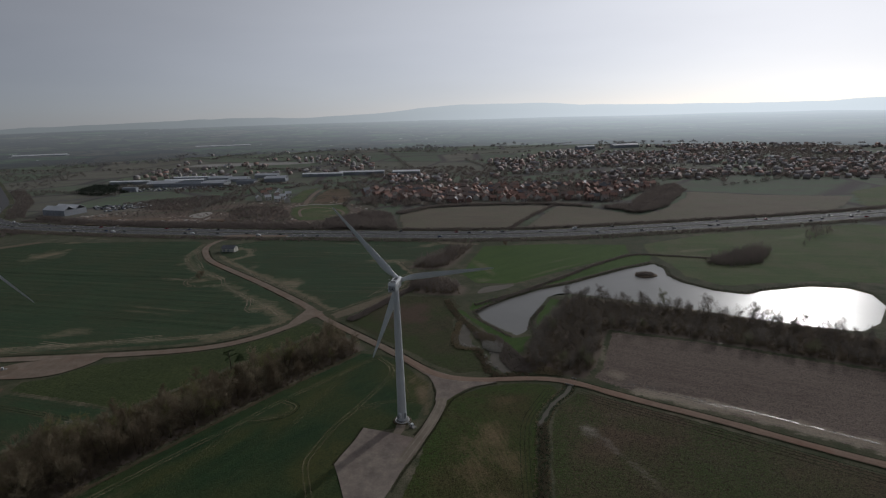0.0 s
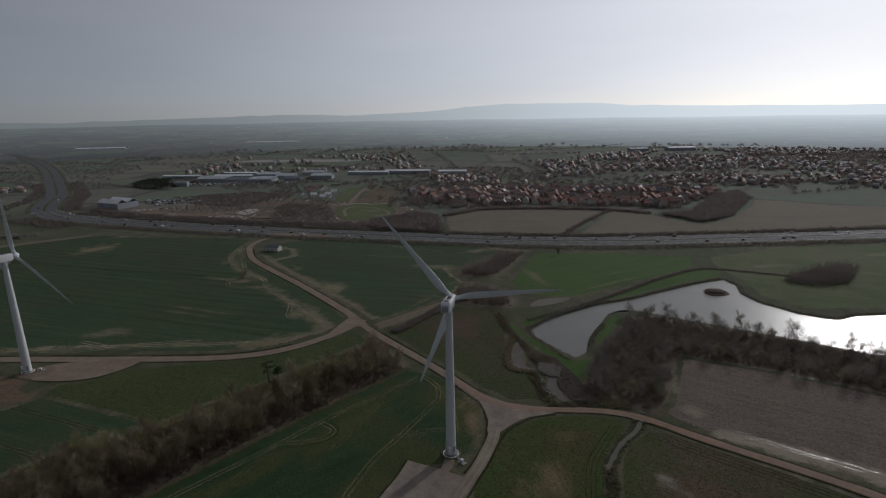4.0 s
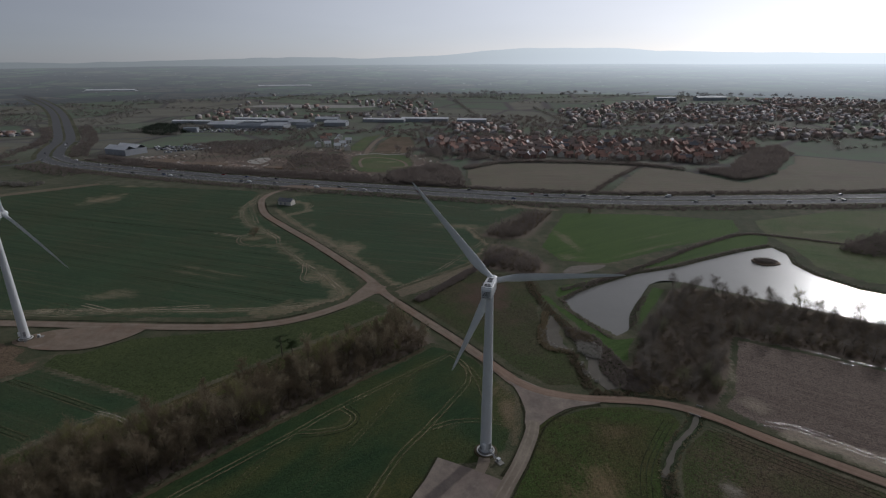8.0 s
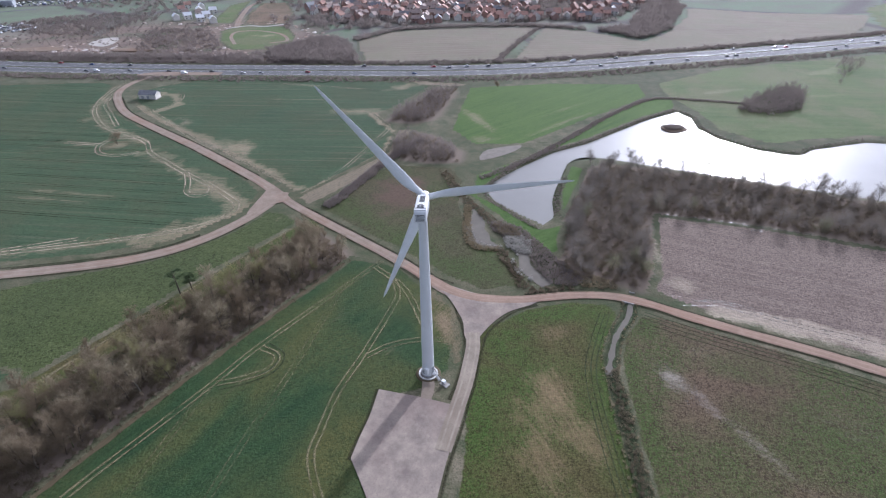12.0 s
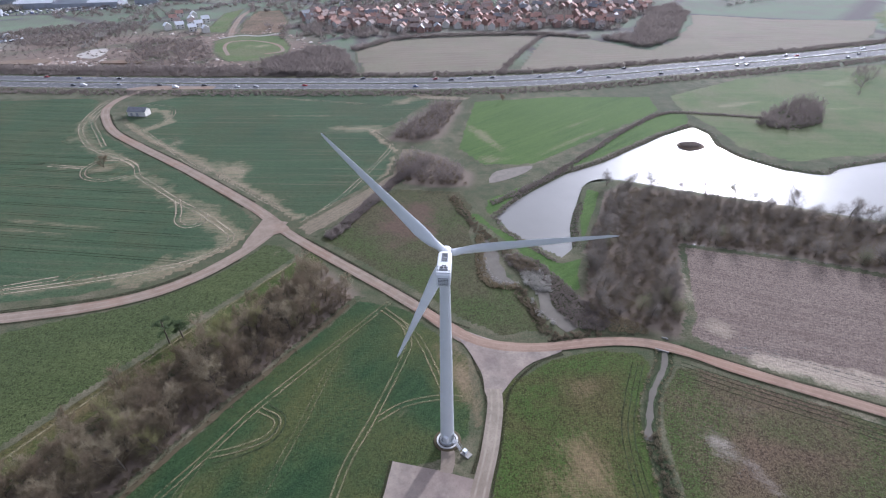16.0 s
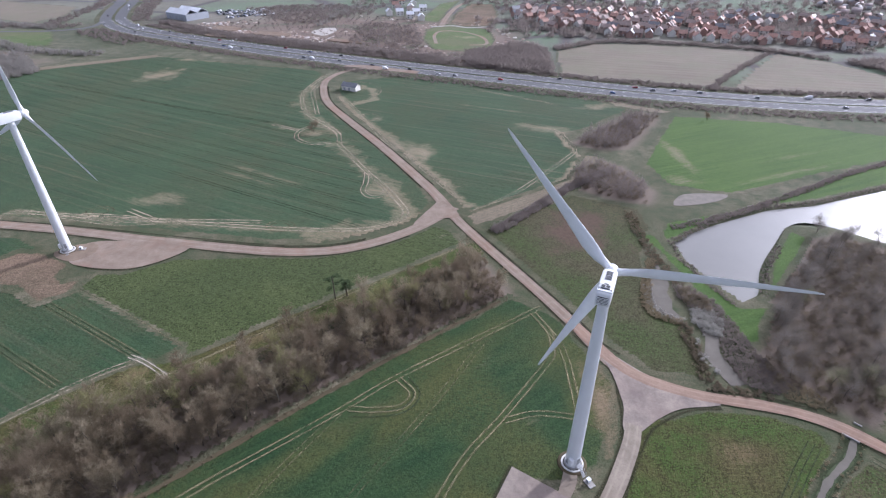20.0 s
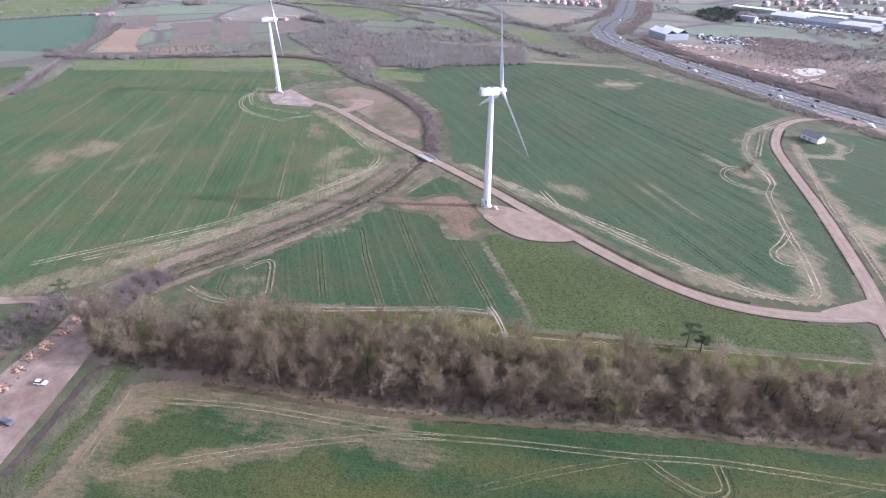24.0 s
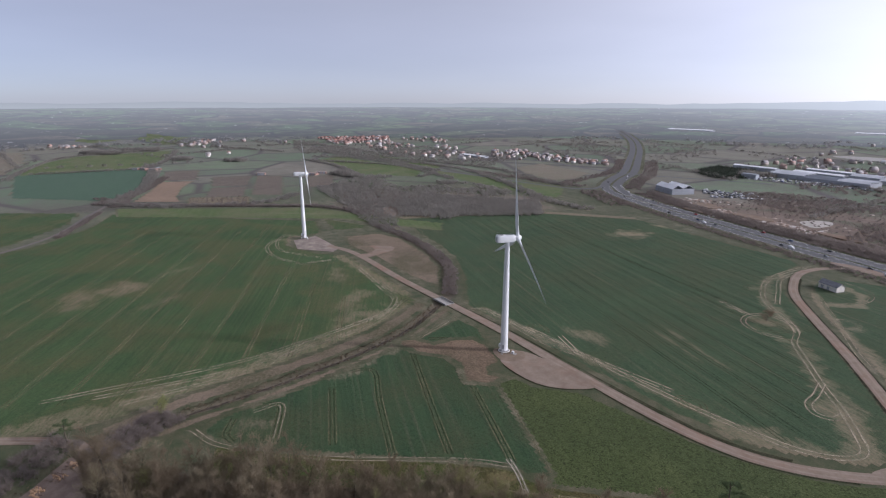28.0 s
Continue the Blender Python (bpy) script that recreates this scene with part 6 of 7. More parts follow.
def tree_parts(seed, high, wide, limbs=5, twig=7, width=0.016, depth=1, spray=10, fuzz=0.055):
    """Trunk and crown of a bare tree: limbs that fan upwards, twigs along them, and a spray of fine shoots round their ends."""
    rs = np.random.RandomState(seed)
    trunk, crown, tips, rings = Geo(), Geo(), [], []
    p, q, r = Vector((0, 0, -0.2)), Vector((0, 0, 1)), 0.021 * high
    for i in range(7):
        rings.append([(p.x + r * (1 - 0.14 * i) * math.cos(a), p.y + r * (1 - 0.14 * i) * math.sin(a), p.z) for a in np.arange(6) * 1.0472][::-1])
        q = (q + Vector((rs.randn() * 0.10, rs.randn() * 0.10, 0.05))).normalized()
        p = p + q * high * 0.125
        if i < 6:
            for _ in range(2 if i == 0 else limbs - (i > 3)):
                a = rs.rand() * 6.2832
                d = Vector((math.cos(a) * wide, math.sin(a) * wide, 0.62 + 0.45 * rs.rand()))
                limb(crown, p, d, high * (0.36 - 0.035 * i) * (0.8 + 0.45 * rs.rand()), r * 0.42, rs, depth, tips, 3)
    trunk.loft(rings)
    limb(crown, p, q, high * 0.16, r * 0.2, rs, depth, tips, 3)
    tv, tf = twigs(tips, rs, twig, high * 0.10, width)
    n = len(tips) * spray
    ends = np.array([tuple(t[0]) for t in tips])[rs.randint(0, len(tips), n)] + rs.randn(n, 3) * high * fuzz
    d = rs.randn(n, 3) + (0, 0, 0.5)
    d *= high * 0.055 * (0.5 + rs.rand(n, 1)) / np.linalg.norm(d, axis=1, keepdims=True)
    w = np.cross(d, rs.randn(n, 3))
    w *= width * 0.8 / np.linalg.norm(w, axis=1, keepdims=True)
    sv = np.stack([ends - w, ends + w, ends + d], 1).reshape(-1, 3)
    cv, cf = np.array(crown.v), np.array(crown.f)
    cf = np.concatenate([cf[:, [0, 1, 2]], cf[:, [0, 2, 3]]])
    v = np.concatenate([cv, tv, sv])
    f = np.concatenate([cf, tf + len(cv), np.arange(3 * n).reshape(-1, 3) + len(cv) + len(tv)])
    return trunk, v, f


def tree_thing(name, label, seed, high, wide, at, mat=None, bark=None, group="", **kw):
    trunk, v, f = tree_parts(seed, high, wide, **kw)
    t = thing(name, label, "tree", at, group)
    part("trunk", trunk, bark or M_BARK, t, "", True)
    c = array_object("crown", v, f, mat or M_TWIG)
    c.parent = t
    return t


rs = np.random.RandomState(11)
KINDS = []
for k in range(7):
    KINDS.append(tree_thing("bare_tree", "leafless grey-brown tree of the shelter belt", 40 + k, 7.6 + 0.55 * k, (0.62, 0.7, 0.8, 0.75, 0.9, 1.25, 1.5)[k], pose(0, 0, 0), group="trees of the shelter belt", limbs=3, twig=5, width=0.022, spray=4))
belt = points_in(BELT, 4.9, rs, 0.8)
for i, (x, y, _) in enumerate(belt):
    s = 0.62 + 0.75 * rs.rand() + 0.45 * smooth(-60, -150, x)
    x, y = x + rs.randn() * 1.3, y + rs.randn() * 1.3
    m = pose(x, y, 0, 0, 0, 360 * rs.rand()) @ Matrix.Diagonal((s, s, s * (0.85 + 0.3 * rs.rand()), 1))
    if i < 7:
        KINDS[i].matrix_basis = m
    else:
        t = copy_thing(KINDS[i % 7], m)
        t.matrix_basis = m

EAST = []
for k in range(6):
    EAST.append(tree_thing("bare_oak", "leafless dark tree of the lakeside wood", 70 + k, 9.0 + 0.6 * k, 1.5, pose(0, 0, 0), M_TWIG_WOOD, group="trees of the lakeside wood", limbs=3, twig=3, width=0.018, spray=18, fuzz=0.095))
east = points_in(WOOD_E, 6.0, rs, 1.0)
order = np.argsort(inside(east[:, 0], east[:, 1], WOOD_E))
LONE = [tree_thing("lakeside_tree", "round leafless tree at the lake's edge", 170 + k, 9.6 + 0.5 * k, 1.5, pose(0, 0, 0), M_TWIG_WOOD, group="trees along the lake", limbs=4, twig=3, width=0.017, spray=14) for k in range(3)]
lone = [(112, 150, 0.9), (124, 147, 0.85), (135, 143, 1.0), (147, 136, 0.8), (158, 130, 0.95), (170, 122, 1.1), (176, 118, 0.9), (192, 108, 1.25), (213, 96, 1.2), (219, 92, 0.9), (236, 82, 0.9)]
count = 0
for x, y, s in lone:
    m = pose(x, y, 0, 0, 0, 360 * rs.rand()) @ Matrix.Diagonal((s, s, s, 1))
    t = LONE[count] if count < 3 else copy_thing(LONE[count % 3], m)
    t.matrix_basis = m
    count += 1
for k, i in enumerate(order[:120]):
    s = 0.58 + 0.34 * rs.rand()
    m = pose(east[i, 0], east[i, 1], 0, 0, 0, 360 * rs.rand()) @ Matrix.Diagonal((s, s, s, 1))
    t = EAST[k] if k < 6 else copy_thing(EAST[k % 6], m)
    t.matrix_basis = m
rest = east[order[120:]]
tv, tf = [], []
k = 0
for j in range(3):
    _, bv, bf = tree_parts(90 + j, 9.5, 1.5, limbs=2, twig=2, width=0.024, spray=11, fuzz=0.095)
    v, f = scattered(bv, bf, rest[j::3], rs, 0.6, 0.9)
    tv.append(v), tf.append(f + k)
    k += len(v)
tagged(array_object("wood_interior", np.concatenate(tv), np.concatenate(tf), M_TWIG_DENSE), "dense leafless brown wood by the lake", "trees", kind="stuff")


def clump(seed, count, width, lean=0.9, spread=0.35):
    """A bush of slender twigs, about one metre high and wide."""
    r = np.random.RandomState(seed)
    v = []
    for _ in range(count):
        a, b = r.rand() * 6.2832, r.rand() ** 0.5 * spread
        o = np.array([math.cos(a) * b, math.sin(a) * b, 0.35 * r.rand()])
        d = np.array([r.randn() * lean * 0.5, r.randn() * lean * 0.5, 0.35 + 0.6 * r.rand()])
        e = o + d / np.linalg.norm(d) * (0.35 + 0.4 * r.rand())
        w = np.cross(d, r.randn(3))
        w = w / np.linalg.norm(w) * width * (0.6 + 0.8 * r.rand())
        v += [o - w, o + w, e]
    return np.array(v), np.arange(3 * count).reshape(-1, 3)


SCRUB = clump(1, 100, 0.016, 1.4, 0.4)
BUSH = clump(2, 80, 0.024, 1.6, 0.42)
MASS = clump(3, 42, 0.055, 1.6, 0.5)


def scrub(name, places, low, high, label, mat=None, base=None, tall=1.0):
    places = np.asarray(places)
    v, f = scattered(*(base or BUSH), risen(places[np.hypot(places[:, 0], places[:, 1]) < 2050]), rs, low, high, tall)
    return tagged(array_object(name, v, f, mat or M_TWIG_FAR), label, "shrubs", kind="stuff")


def along(points, width, gap, jitter=0.5, z=0.0):
    c = curve(points, gap)
    out = []
    for d in np.arange(-width / 2, width / 2 + 0.01, gap):
        p = offset(c, d) + (rs.rand(len(c), 2) - 0.5) * gap * 2 * jitter
        out.append(np.column_stack([p, np.full(len(p), z)]))
    return np.concatenate(out)


scrub("undergrowth", points_in(BELT, 2.3, rs, 0.0), 1.6, 3.4, "brown brambles and scrub under the trees", mat=M_BRAMBLE, base=SCRUB)
scrub("belt_edge", np.concatenate([along([(-27, 70.5), (-71, 20), (-123.5, -45.5), (-168, -90.5)], 4.0, 1.5, 1.0), along([(-40, 100), (-82, 51), (-122, 6), (-155, -32), (-193, -82)], 4.0, 1.6, 1.0)]), 0.3, 1.1, "low brambles and dead growth along the trees", mat=M_BRAMBLE, base=SCRUB)
scrub("wood_undergrowth", points_in(WOOD_E, 2.9, rs, 0.0), 1.8, 3.8, "dark scrub under the lakeside wood", mat=M_BRAMBLE, base=SCRUB)
def wood(name, poly, gap, low, high, label, seed=1, limbs=2, twig=5, mat=None):
    """A stand of small bare trees as one mesh."""
    p, tv, tf, k = points_in(poly, gap, rs, 0.5), [], [], 0
    for j in range(3):
        _, bv, bf = tree_parts(200 + seed * 3 + j, 7.6, 1.5, limbs=limbs, twig=1, width=0.04 if twig > 4 else 0.07, spray=twig)
        v, f = scattered(bv, bf, p[j::3], rs, low, high)
        tv.append(v), tf.append(f + k)
        k += len(v)
    return tagged(array_object(name, np.concatenate(tv), np.concatenate(tf), mat or M_TWIG_FAR), label, "trees", kind="stuff")


wood("thicket", WOOD_D, 4.0, 0.5, 1.0, "leafless brown thicket above the meadow", 1)
wood("scrub_wood", WOOD_C, 4.0, 0.5, 1.05, "leafless brown thicket between the fields", 2)
wood("pasture_clump", [(248, 221), (268, 239), (318, 266), (326, 252), (292, 213), (264, 204)], 4.6, 0.6, 1.0, "round clump of leafless trees in the pasture", 3)
wood("pasture_clump_far", [(343, 250), (380, 285), (402, 318), (436, 338), (430, 314), (380, 272)], 7.0, 0.6, 1.0, "far clump of leafless trees", 4)
CLUMP = [(248, 221), (268, 239), (318, 266), (326, 252), (292, 213), (264, 204)]
scrub("clump_floor", points_in(CLUMP, 3.2, rs, 0.5), 2.2, 4.4, "leafless bushes in the pasture clump", base=SCRUB)
scrub("thicket_floor", np.concatenate([points_in(WOOD_D, 3.2, rs, 0.5), points_in(WOOD_C, 3.2, rs, 0.5)]), 1.6, 3.4, "brambles under the thickets", mat=M_BRAMBLE, base=SCRUB)
DITCH_BUSH = [(40, 92), (44.5, 93), (52, 87), (57, 75), (60, 64), (64, 52), (69, 44), (64, 38.5), (55.5, 41), (53, 47), (51, 53), (51.5, 60), (53, 68), (52, 76), (45, 78), (41, 84)]
scrub("ditch_scrub", points_in(DITCH_BUSH, 1.05, rs, -0.6), 0.8, 2.1, "grey-brown scrub along the wet ditch", mat=M_TWIG_FAR, base=SCRUB)
scrub("ditch_bushes", points_in([(40.5, 90), (45, 91), (51.5, 83), (51, 77.5), (45, 79), (41, 84)], 1.8, rs, 0.0), 2.2, 3.6, "rounded dark leafless bushes beside the pools", mat=M_BRAMBLE, base=SCRUB)
scrub("ditch_hedge", np.concatenate([along([(27.5, 153), (30, 136), (33, 120), (38, 106), (42, 94)], 4.0, 1.1, 1.0), along([(40, 69), (41, 60), (42, 51), (43, 43), (45, 37.5), (52, 37), (61, 38)], 3.4, 1.0, 1.0)]), 0.7, 1.9, "low brown scrub lining the ditch", mat=M_BRAMBLE, base=SCRUB)
scrub("marsh_reeds", np.concatenate([along([(33, 110), (30.5, 98), (28.6, 88), (28, 79), (31, 71.5), (39, 69)], 2.8, 0.7, 1.0), points_in([(64, 44), (72, 45), (80, 38), (78, 34), (66, 37)], 1.0, rs, -0.5)]), 0.8, 1.6, "pale dead reeds round the marsh pool", M_REED, SCRUB)
scrub("pale_willows", np.concatenate([points_in([(44, 78), (50, 79), (54, 72), (52, 64), (47, 65), (44, 70)], 1.15, rs, -0.5), along([(45.5, 62), (44, 52), (47, 44)], 1.2, 1.4, 1.0)]), 1.2, 2.6, "pale grey leafless willow scrub over muddy water", M_TWIG_PALE, SCRUB)
scrub("reeds", along([(29, 90), (29.5, 80), (33, 72.5), (40, 70)], 1.8, 0.9, 1.0), 0.8, 1.4, "dry straw-coloured reeds at the pool", M_TWIG_PALE, SCRUB)
scrub("lakeside_scrub", np.concatenate([along([(46, 131), (69, 153), (96, 172), (121, 182), (150, 200), (180, 217), (205, 229)], 2.0, 0.9, 1.0), along([(44, 128), (47, 112), (55, 96), (61, 84)], 2.0, 0.9, 1.0), along([(74, 92), (80, 112), (91, 133)], 2, 1.0, 1.0), along([(207, 226), (211, 212), (206, 194), (208, 176), (222, 154), (240, 144), (252, 150), (292, 156)], 2.0, 1.2, 1.0)]), 0.3, 1.3, "brown waterside scrub round the lake", base=SCRUB)
scrub("island_scrub", points_in([(180, 199), (192, 199), (193, 192), (183, 190)], 1.6, rs), 2.0, 3.5, "small overgrown island in the lake", base=SCRUB)
slab("island", [(180, 200), (193, 200), (195, 192), (182, 189)], -0.3, M_EARTH, "small island in the lake", "island", 1.0)
scrub("ditch_reeds", np.concatenate([along([(x - 2.4, y + 1.2) for x, y in DITCH_E], 0.8, 1.2), along([(x + 2.4, y - 1.2) for x, y in DITCH_E], 0.8, 1.2)]), 0.4, 1.3, "pale dead reeds along the field ditch", M_REED, SCRUB)
scrub("ditch_scrub_low", along([(59, -8), (57, -20), (53, -38), (46, -70)], 2.4, 1.1), 0.7, 1.8, "dark scrub filling the ditch", mat=M_BRAMBLE, base=SCRUB)
scrub("stream_scrub", along(STREAM_W[:7], 5, 2.4), 0.8, 2.0, "low brown scrub along the stream", mat=M_BRAMBLE, base=SCRUB)
scrub("stream_thicket", along(STREAM_W[7:], 9, 2.4), 2.0, 4.6, "dense brown thicket along the stream", base=SCRUB)
scrub("stream_head_scrub", along([(-228, -118), (-240, -104), (-246, -92)], 14, 2.2), 2.5, 5.0, "brown and green scrub at the stream's bend", base=SCRUB)
scrub("lake_hedge", along([(46, 141), (80, 163), (110, 187), (156, 226), (200, 254), (236, 244), (262, 232)], 3.0, 0.9, 1.0), 0.7, 2.0, "trimmed brown hedge above the lake", base=SCRUB)
scrub("margin_hedge", along([(-37, 121), (-21, 146), (-5, 172), (8, 189), (20, 203)], 5.0, 1.4), 1.5, 3.6, "thin brown hedge beside the meadow", base=SCRUB)
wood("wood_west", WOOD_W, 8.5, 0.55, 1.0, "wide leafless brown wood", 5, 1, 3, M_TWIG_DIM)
mwh = curve(MOTORWAY[1:13], 3.6)
scrub("motorway_hedge", np.concatenate([np.column_stack([offset(mwh, d) + rs.randn(len(mwh), 2) * 1.5, np.zeros(len(mwh))]) for d in np.arange(23, 36, 1.9)]), 1.0, 3.2, "brown scrub along the motorway fence", base=BUSH)
scrub("motorway_hedge_north", np.concatenate([np.column_stack([offset(mwh, -d) + rs.randn(len(mwh), 2) * 1.5, np.zeros(len(mwh))]) for d in np.arange(22, 33, 2.2)]), 2.0, 4.6, "brown scrub on the motorway's far side", base=BUSH)
scrub("motorway_trees", along([(-60, 420), (-110, 432), (-230, 462), (-330, 486), (-420, 512), (-520, 560)], 16, 4.2), 4.0, 8.0, "leafless trees beyond the motorway", base=BUSH)
scrub("north_copse", points_in([(-100, 420), (-20, 405), (-30, 500), (-60, 520), (-110, 470)], 4.6, rs), 6.0, 10.0, "dark leafless copse beside the motorway", base=BUSH)
scrub("town_copse", points_in([(296, 512), (250, 500), (282, 446), (330, 480), (424, 620), (440, 690), (390, 660)], 5.5, rs), 6.0, 10.0, "dark leafless wood at the edge of town", base=BUSH)
scrub("field_hedge_far", along([(112, 392), (150, 460), (196, 532)], 5, 3.0), 2.5, 4.5, "dark hedge between far fields", base=BUSH)
scrub("town_hedge", along([(-20, 505), (30, 548), (110, 552), (190, 538), (240, 508)], 9, 4.0), 3.5, 7.0, "leafless trees along the town's edge", base=BUSH)
scrub("lane_hedge", np.concatenate([along([(-790, -104), (-830, -92), (-864, -86), (-939, -57), (-1059, -24)], 14, 4.0), along([(-640, -152), (-700, -134), (-760, -118)], 3, 3.0), along([(-820, -122), (-850, -112), (-872, -120)], 10, 4.0)]), 2.5, 5.5, "brown hedge along the lane", base=BUSH)
scrub("plot_hedge", along([(-824, -113), (-756, -23), (-702, 68), (-665, 121), (-600, 150)], 9, 3.2), 2.5, 6.0, "dark row of trees along the plots", base=BUSH)
scrub("nursery_bushes", points_in([(-822, -15), (-788, 60), (-709, 42), (-750, -27)], 7.0, rs), 1.5, 3.5, "rows of brown nursery bushes", base=BUSH)
scrub("junction_trees", np.concatenate([along([(-480, 452), (-540, 478), (-584, 500)], 24, 6), along([(-560, 566), (-610, 640), (-668, 740), (-800, 910)], 22, 6), along([(-660, 520), (-690, 620), (-740, 730), (-860, 880)], 16, 6), along([(-620, 520), (-740, 500), (-860, 480)], 18, 6)]), 2.5, 6.0, "leafless roadside trees at the junction", base=MASS)

# lone trees
tree_thing("field_oak", "spreading leafless oak standing in the crop", 131, 9.5, 2.2, pose(-173, 227, 0), limbs=4, twig=4, width=0.025, spray=8)
tree_thing("field_tree", "small leafless tree at the field corner", 132, 6.0, 1.0, pose(92, 303, 0), limbs=4, twig=6)
def pine(x, y, high, seed, label):
    r = np.random.RandomState(seed)
    t = thing("pine_tree", label, "tree", pose(x, y, 0, 0, 0, 40 * seed))
    trunk = Geo().tube((0, 0, -0.2), (0.25, 0.1, high * 0.55), 0.30, 0.2, 8, False).tube((0.25, 0.1, high * 0.55), (0.1, 0.3, high * 0.95), 0.2, 0.08, 8, False)
    tufts = []
    for k in range(8):
        a, z = k * 2.4, high * (0.5 + 0.055 * k)
        reach = high * (0.36 - 0.025 * k) * (0.7 + 0.6 * r.rand())
        tip = (math.cos(a) * reach, math.sin(a) * reach, z + high * 0.08)
        trunk.tube((0.2, 0.1, z), tip, 0.09, 0.035, 5, False)
        tufts += [(tip[0] * q + 0.3 * r.randn(), tip[1] * q + 0.3 * r.randn(), tip[2] - 0.3 + 0.15 * r.randn()) for q in (0.55, 0.85, 1.05)]
    part("trunk", trunk, M_BARK, t)
    v, f = scattered(*clump(9, 120, 0.035, 1.7, 0.7), np.array(tufts), r, 0.9, 1.7, 0.6)
    c = array_object("crown", v, f, M_PINE)
    c.parent = t
    return t


tree_thing("willow", "round yellow-green budding willow at the stream's bend", 140, 8.0, 1.5, pose(-250, -95, 0), bark_material("willow_twigs", (0.26, 0.26, 0.13), (0.30, 0.30, 0.15), (0.34, 0.33, 0.18), thin=0.5), limbs=4, twig=4, width=0.02, spray=12)
pine(-247, -128, 9.5, 7, "dark flat-topped pine beside the yard lane")
pine(-92, 57.5, 11.5, 3, "dark green pine standing above the shelter belt")
pine(-88, 60, 6.8, 5, "small dark pine among bare trees")

# ---- buildings ----
def house(seed, lx, ly, high, wall, roof, label, at, group="houses of the town"):
    r = np.random.RandomState(seed)
    h = thing("house", label, "house", at, group)
    rise = ly * 0.42
    w = Geo().box((0, 0, high / 2), (lx, ly, high))
    for s in (-1, 1):
        w.add([(s * lx / 2, -ly / 2, high), (s * lx / 2, ly / 2, high), (s * lx / 2, 0, high + rise - 0.05)], [(0, 1, 2) if s > 0 else (2, 1, 0)])
    part("wall", w, wall, h)
    part("roof", Geo().gable(lx, ly, high, rise), roof, h)
    part("chimney", Geo().box((lx * 0.3, 0, high + rise + 0.3), (0.7, 0.9, 1.5)), M_BRICK, h)
    for s in (-1, 1):
        for x in (-lx * 0.28, lx * 0.28):
            for z in (1.5, 4.1):
                part("window", Geo().box((x, s * (ly / 2 + 0.03), z), (1.5, 0.1, 1.2)), M_GLASS, h)
    part("door", Geo().box((0, -ly / 2 - 0.03, 1.05), (1.0, 0.12, 2.1)), M_WHITE, h)
    return h


STYLES = [(9.0, 7.5, 5.2, M_BRICK, M_TILE_R, "red brick house with a red tiled roof"), (8.5, 8.0, 5.4, M_RENDER, M_TILE_B, "pale rendered house with a brown tiled roof"), (11.0, 7.5, 5.2, M_BRICK, M_TILE_B, "brick house with a brown tiled roof"),
          (14.0, 8.0, 5.3, M_BRICK, M_TILE_G, "terraced brick houses under grey slates"), (9.5, 8.0, 5.2, M_RENDER, M_TILE_R, "pale house with a red tiled roof")]
first = [house(i, *STYLES[i][:5], STYLES[i][5], pose(0, 0, 0)) for i in range(5)]
TOWN = [(-92, 640), (-60, 585), (-10, 575), (94, 572), (160, 560), (235, 560), (280, 530), (330, 590), (420, 690), (315, 760), (145, 790), (-91, 790)]
rs = np.random.RandomState(21)
spots = []
for x, y, _ in points_in(TOWN, 15.0, rs, 6):
    if vnoise(np.array(x), np.array(y), 60, 30) > 0.33:
        spots.append((x, y))
for i, (x, y) in enumerate(spots[:290]):
    k = rs.choice(5, p=[0.34, 0.16, 0.26, 0.10, 0.14])
    base = (20 * math.sin(x / 90) + 30 * math.cos(y / 70)) // 15 * 15
    m = pose(x, y, 0, 0, 0, base + rs.choice([0, 90]) + rs.randn() * 4)
    h = first[i] if i < 5 else copy_thing(first[k], m)
    h.matrix_basis = m


new_home = house(5, 9.5, 8.0, 5.3, M_RENDER, M_SHEET, "new pale house with a light grey roof, half finished", pose(-236, 672, 0, 0, 0, 24))
for x, y, a in ((-216, 652, 20), (-198, 640, 112), (-226, 690, 24), (-250, 668, 115), (-246, 700, 22), (-258, 728, 20), (-232, 716, 110), (-214, 676, 24), (-212, 708, 20), (-236, 748, 112), (-258, 762, 20)):
    if a > 100 or x > -220:
        copy_thing(new_home, pose(x, y, 0, 0, 0, a))
    else:
        copy_thing(first[4 if y > 700 else 1], pose(x, y, 0, 0, 0, a))


def many_houses(name, places, label, size=1.0, tops=None):
    """Far houses as one mesh: walls and roofs."""
    wall, roof = Geo().box((0, 0, 2.6), (10, 8, 5.2)), Geo().gable(10, 8, 5.2, 3.4)
    places = np.asarray(places)
    places = places[np.hypot(places[:, 0], places[:, 1]) < 1960]
    for geo, mats, word in ((wall, FAR_WALL, "walls"), (roof, tops or FAR_ROOF, "roofs")):
        f = np.array(geo.f)
        v, f = scattered(np.array(geo.v, float), f, risen(places), np.random.RandomState(5), 0.7 * size, 1.15 * size)
        tagged(array_object(name + "_" + word, v, f, mats), label + ", " + word, "houses", kind="stuff")


def far_material(name, stops):
    n = Nodes(name, 0.7, spec=0.3)
    n.color(n.ramp(n.island(), stops))
    return n.mat


# far walls and roofs are lightened, haze put into their colours
FAR_WALL = far_material("far_walls", [(0.0, (0.32, 0.25, 0.22)), (0.5, (0.38, 0.32, 0.285)), (0.8, (0.50, 0.47, 0.44)), (1.0, (0.70, 0.68, 0.65))])
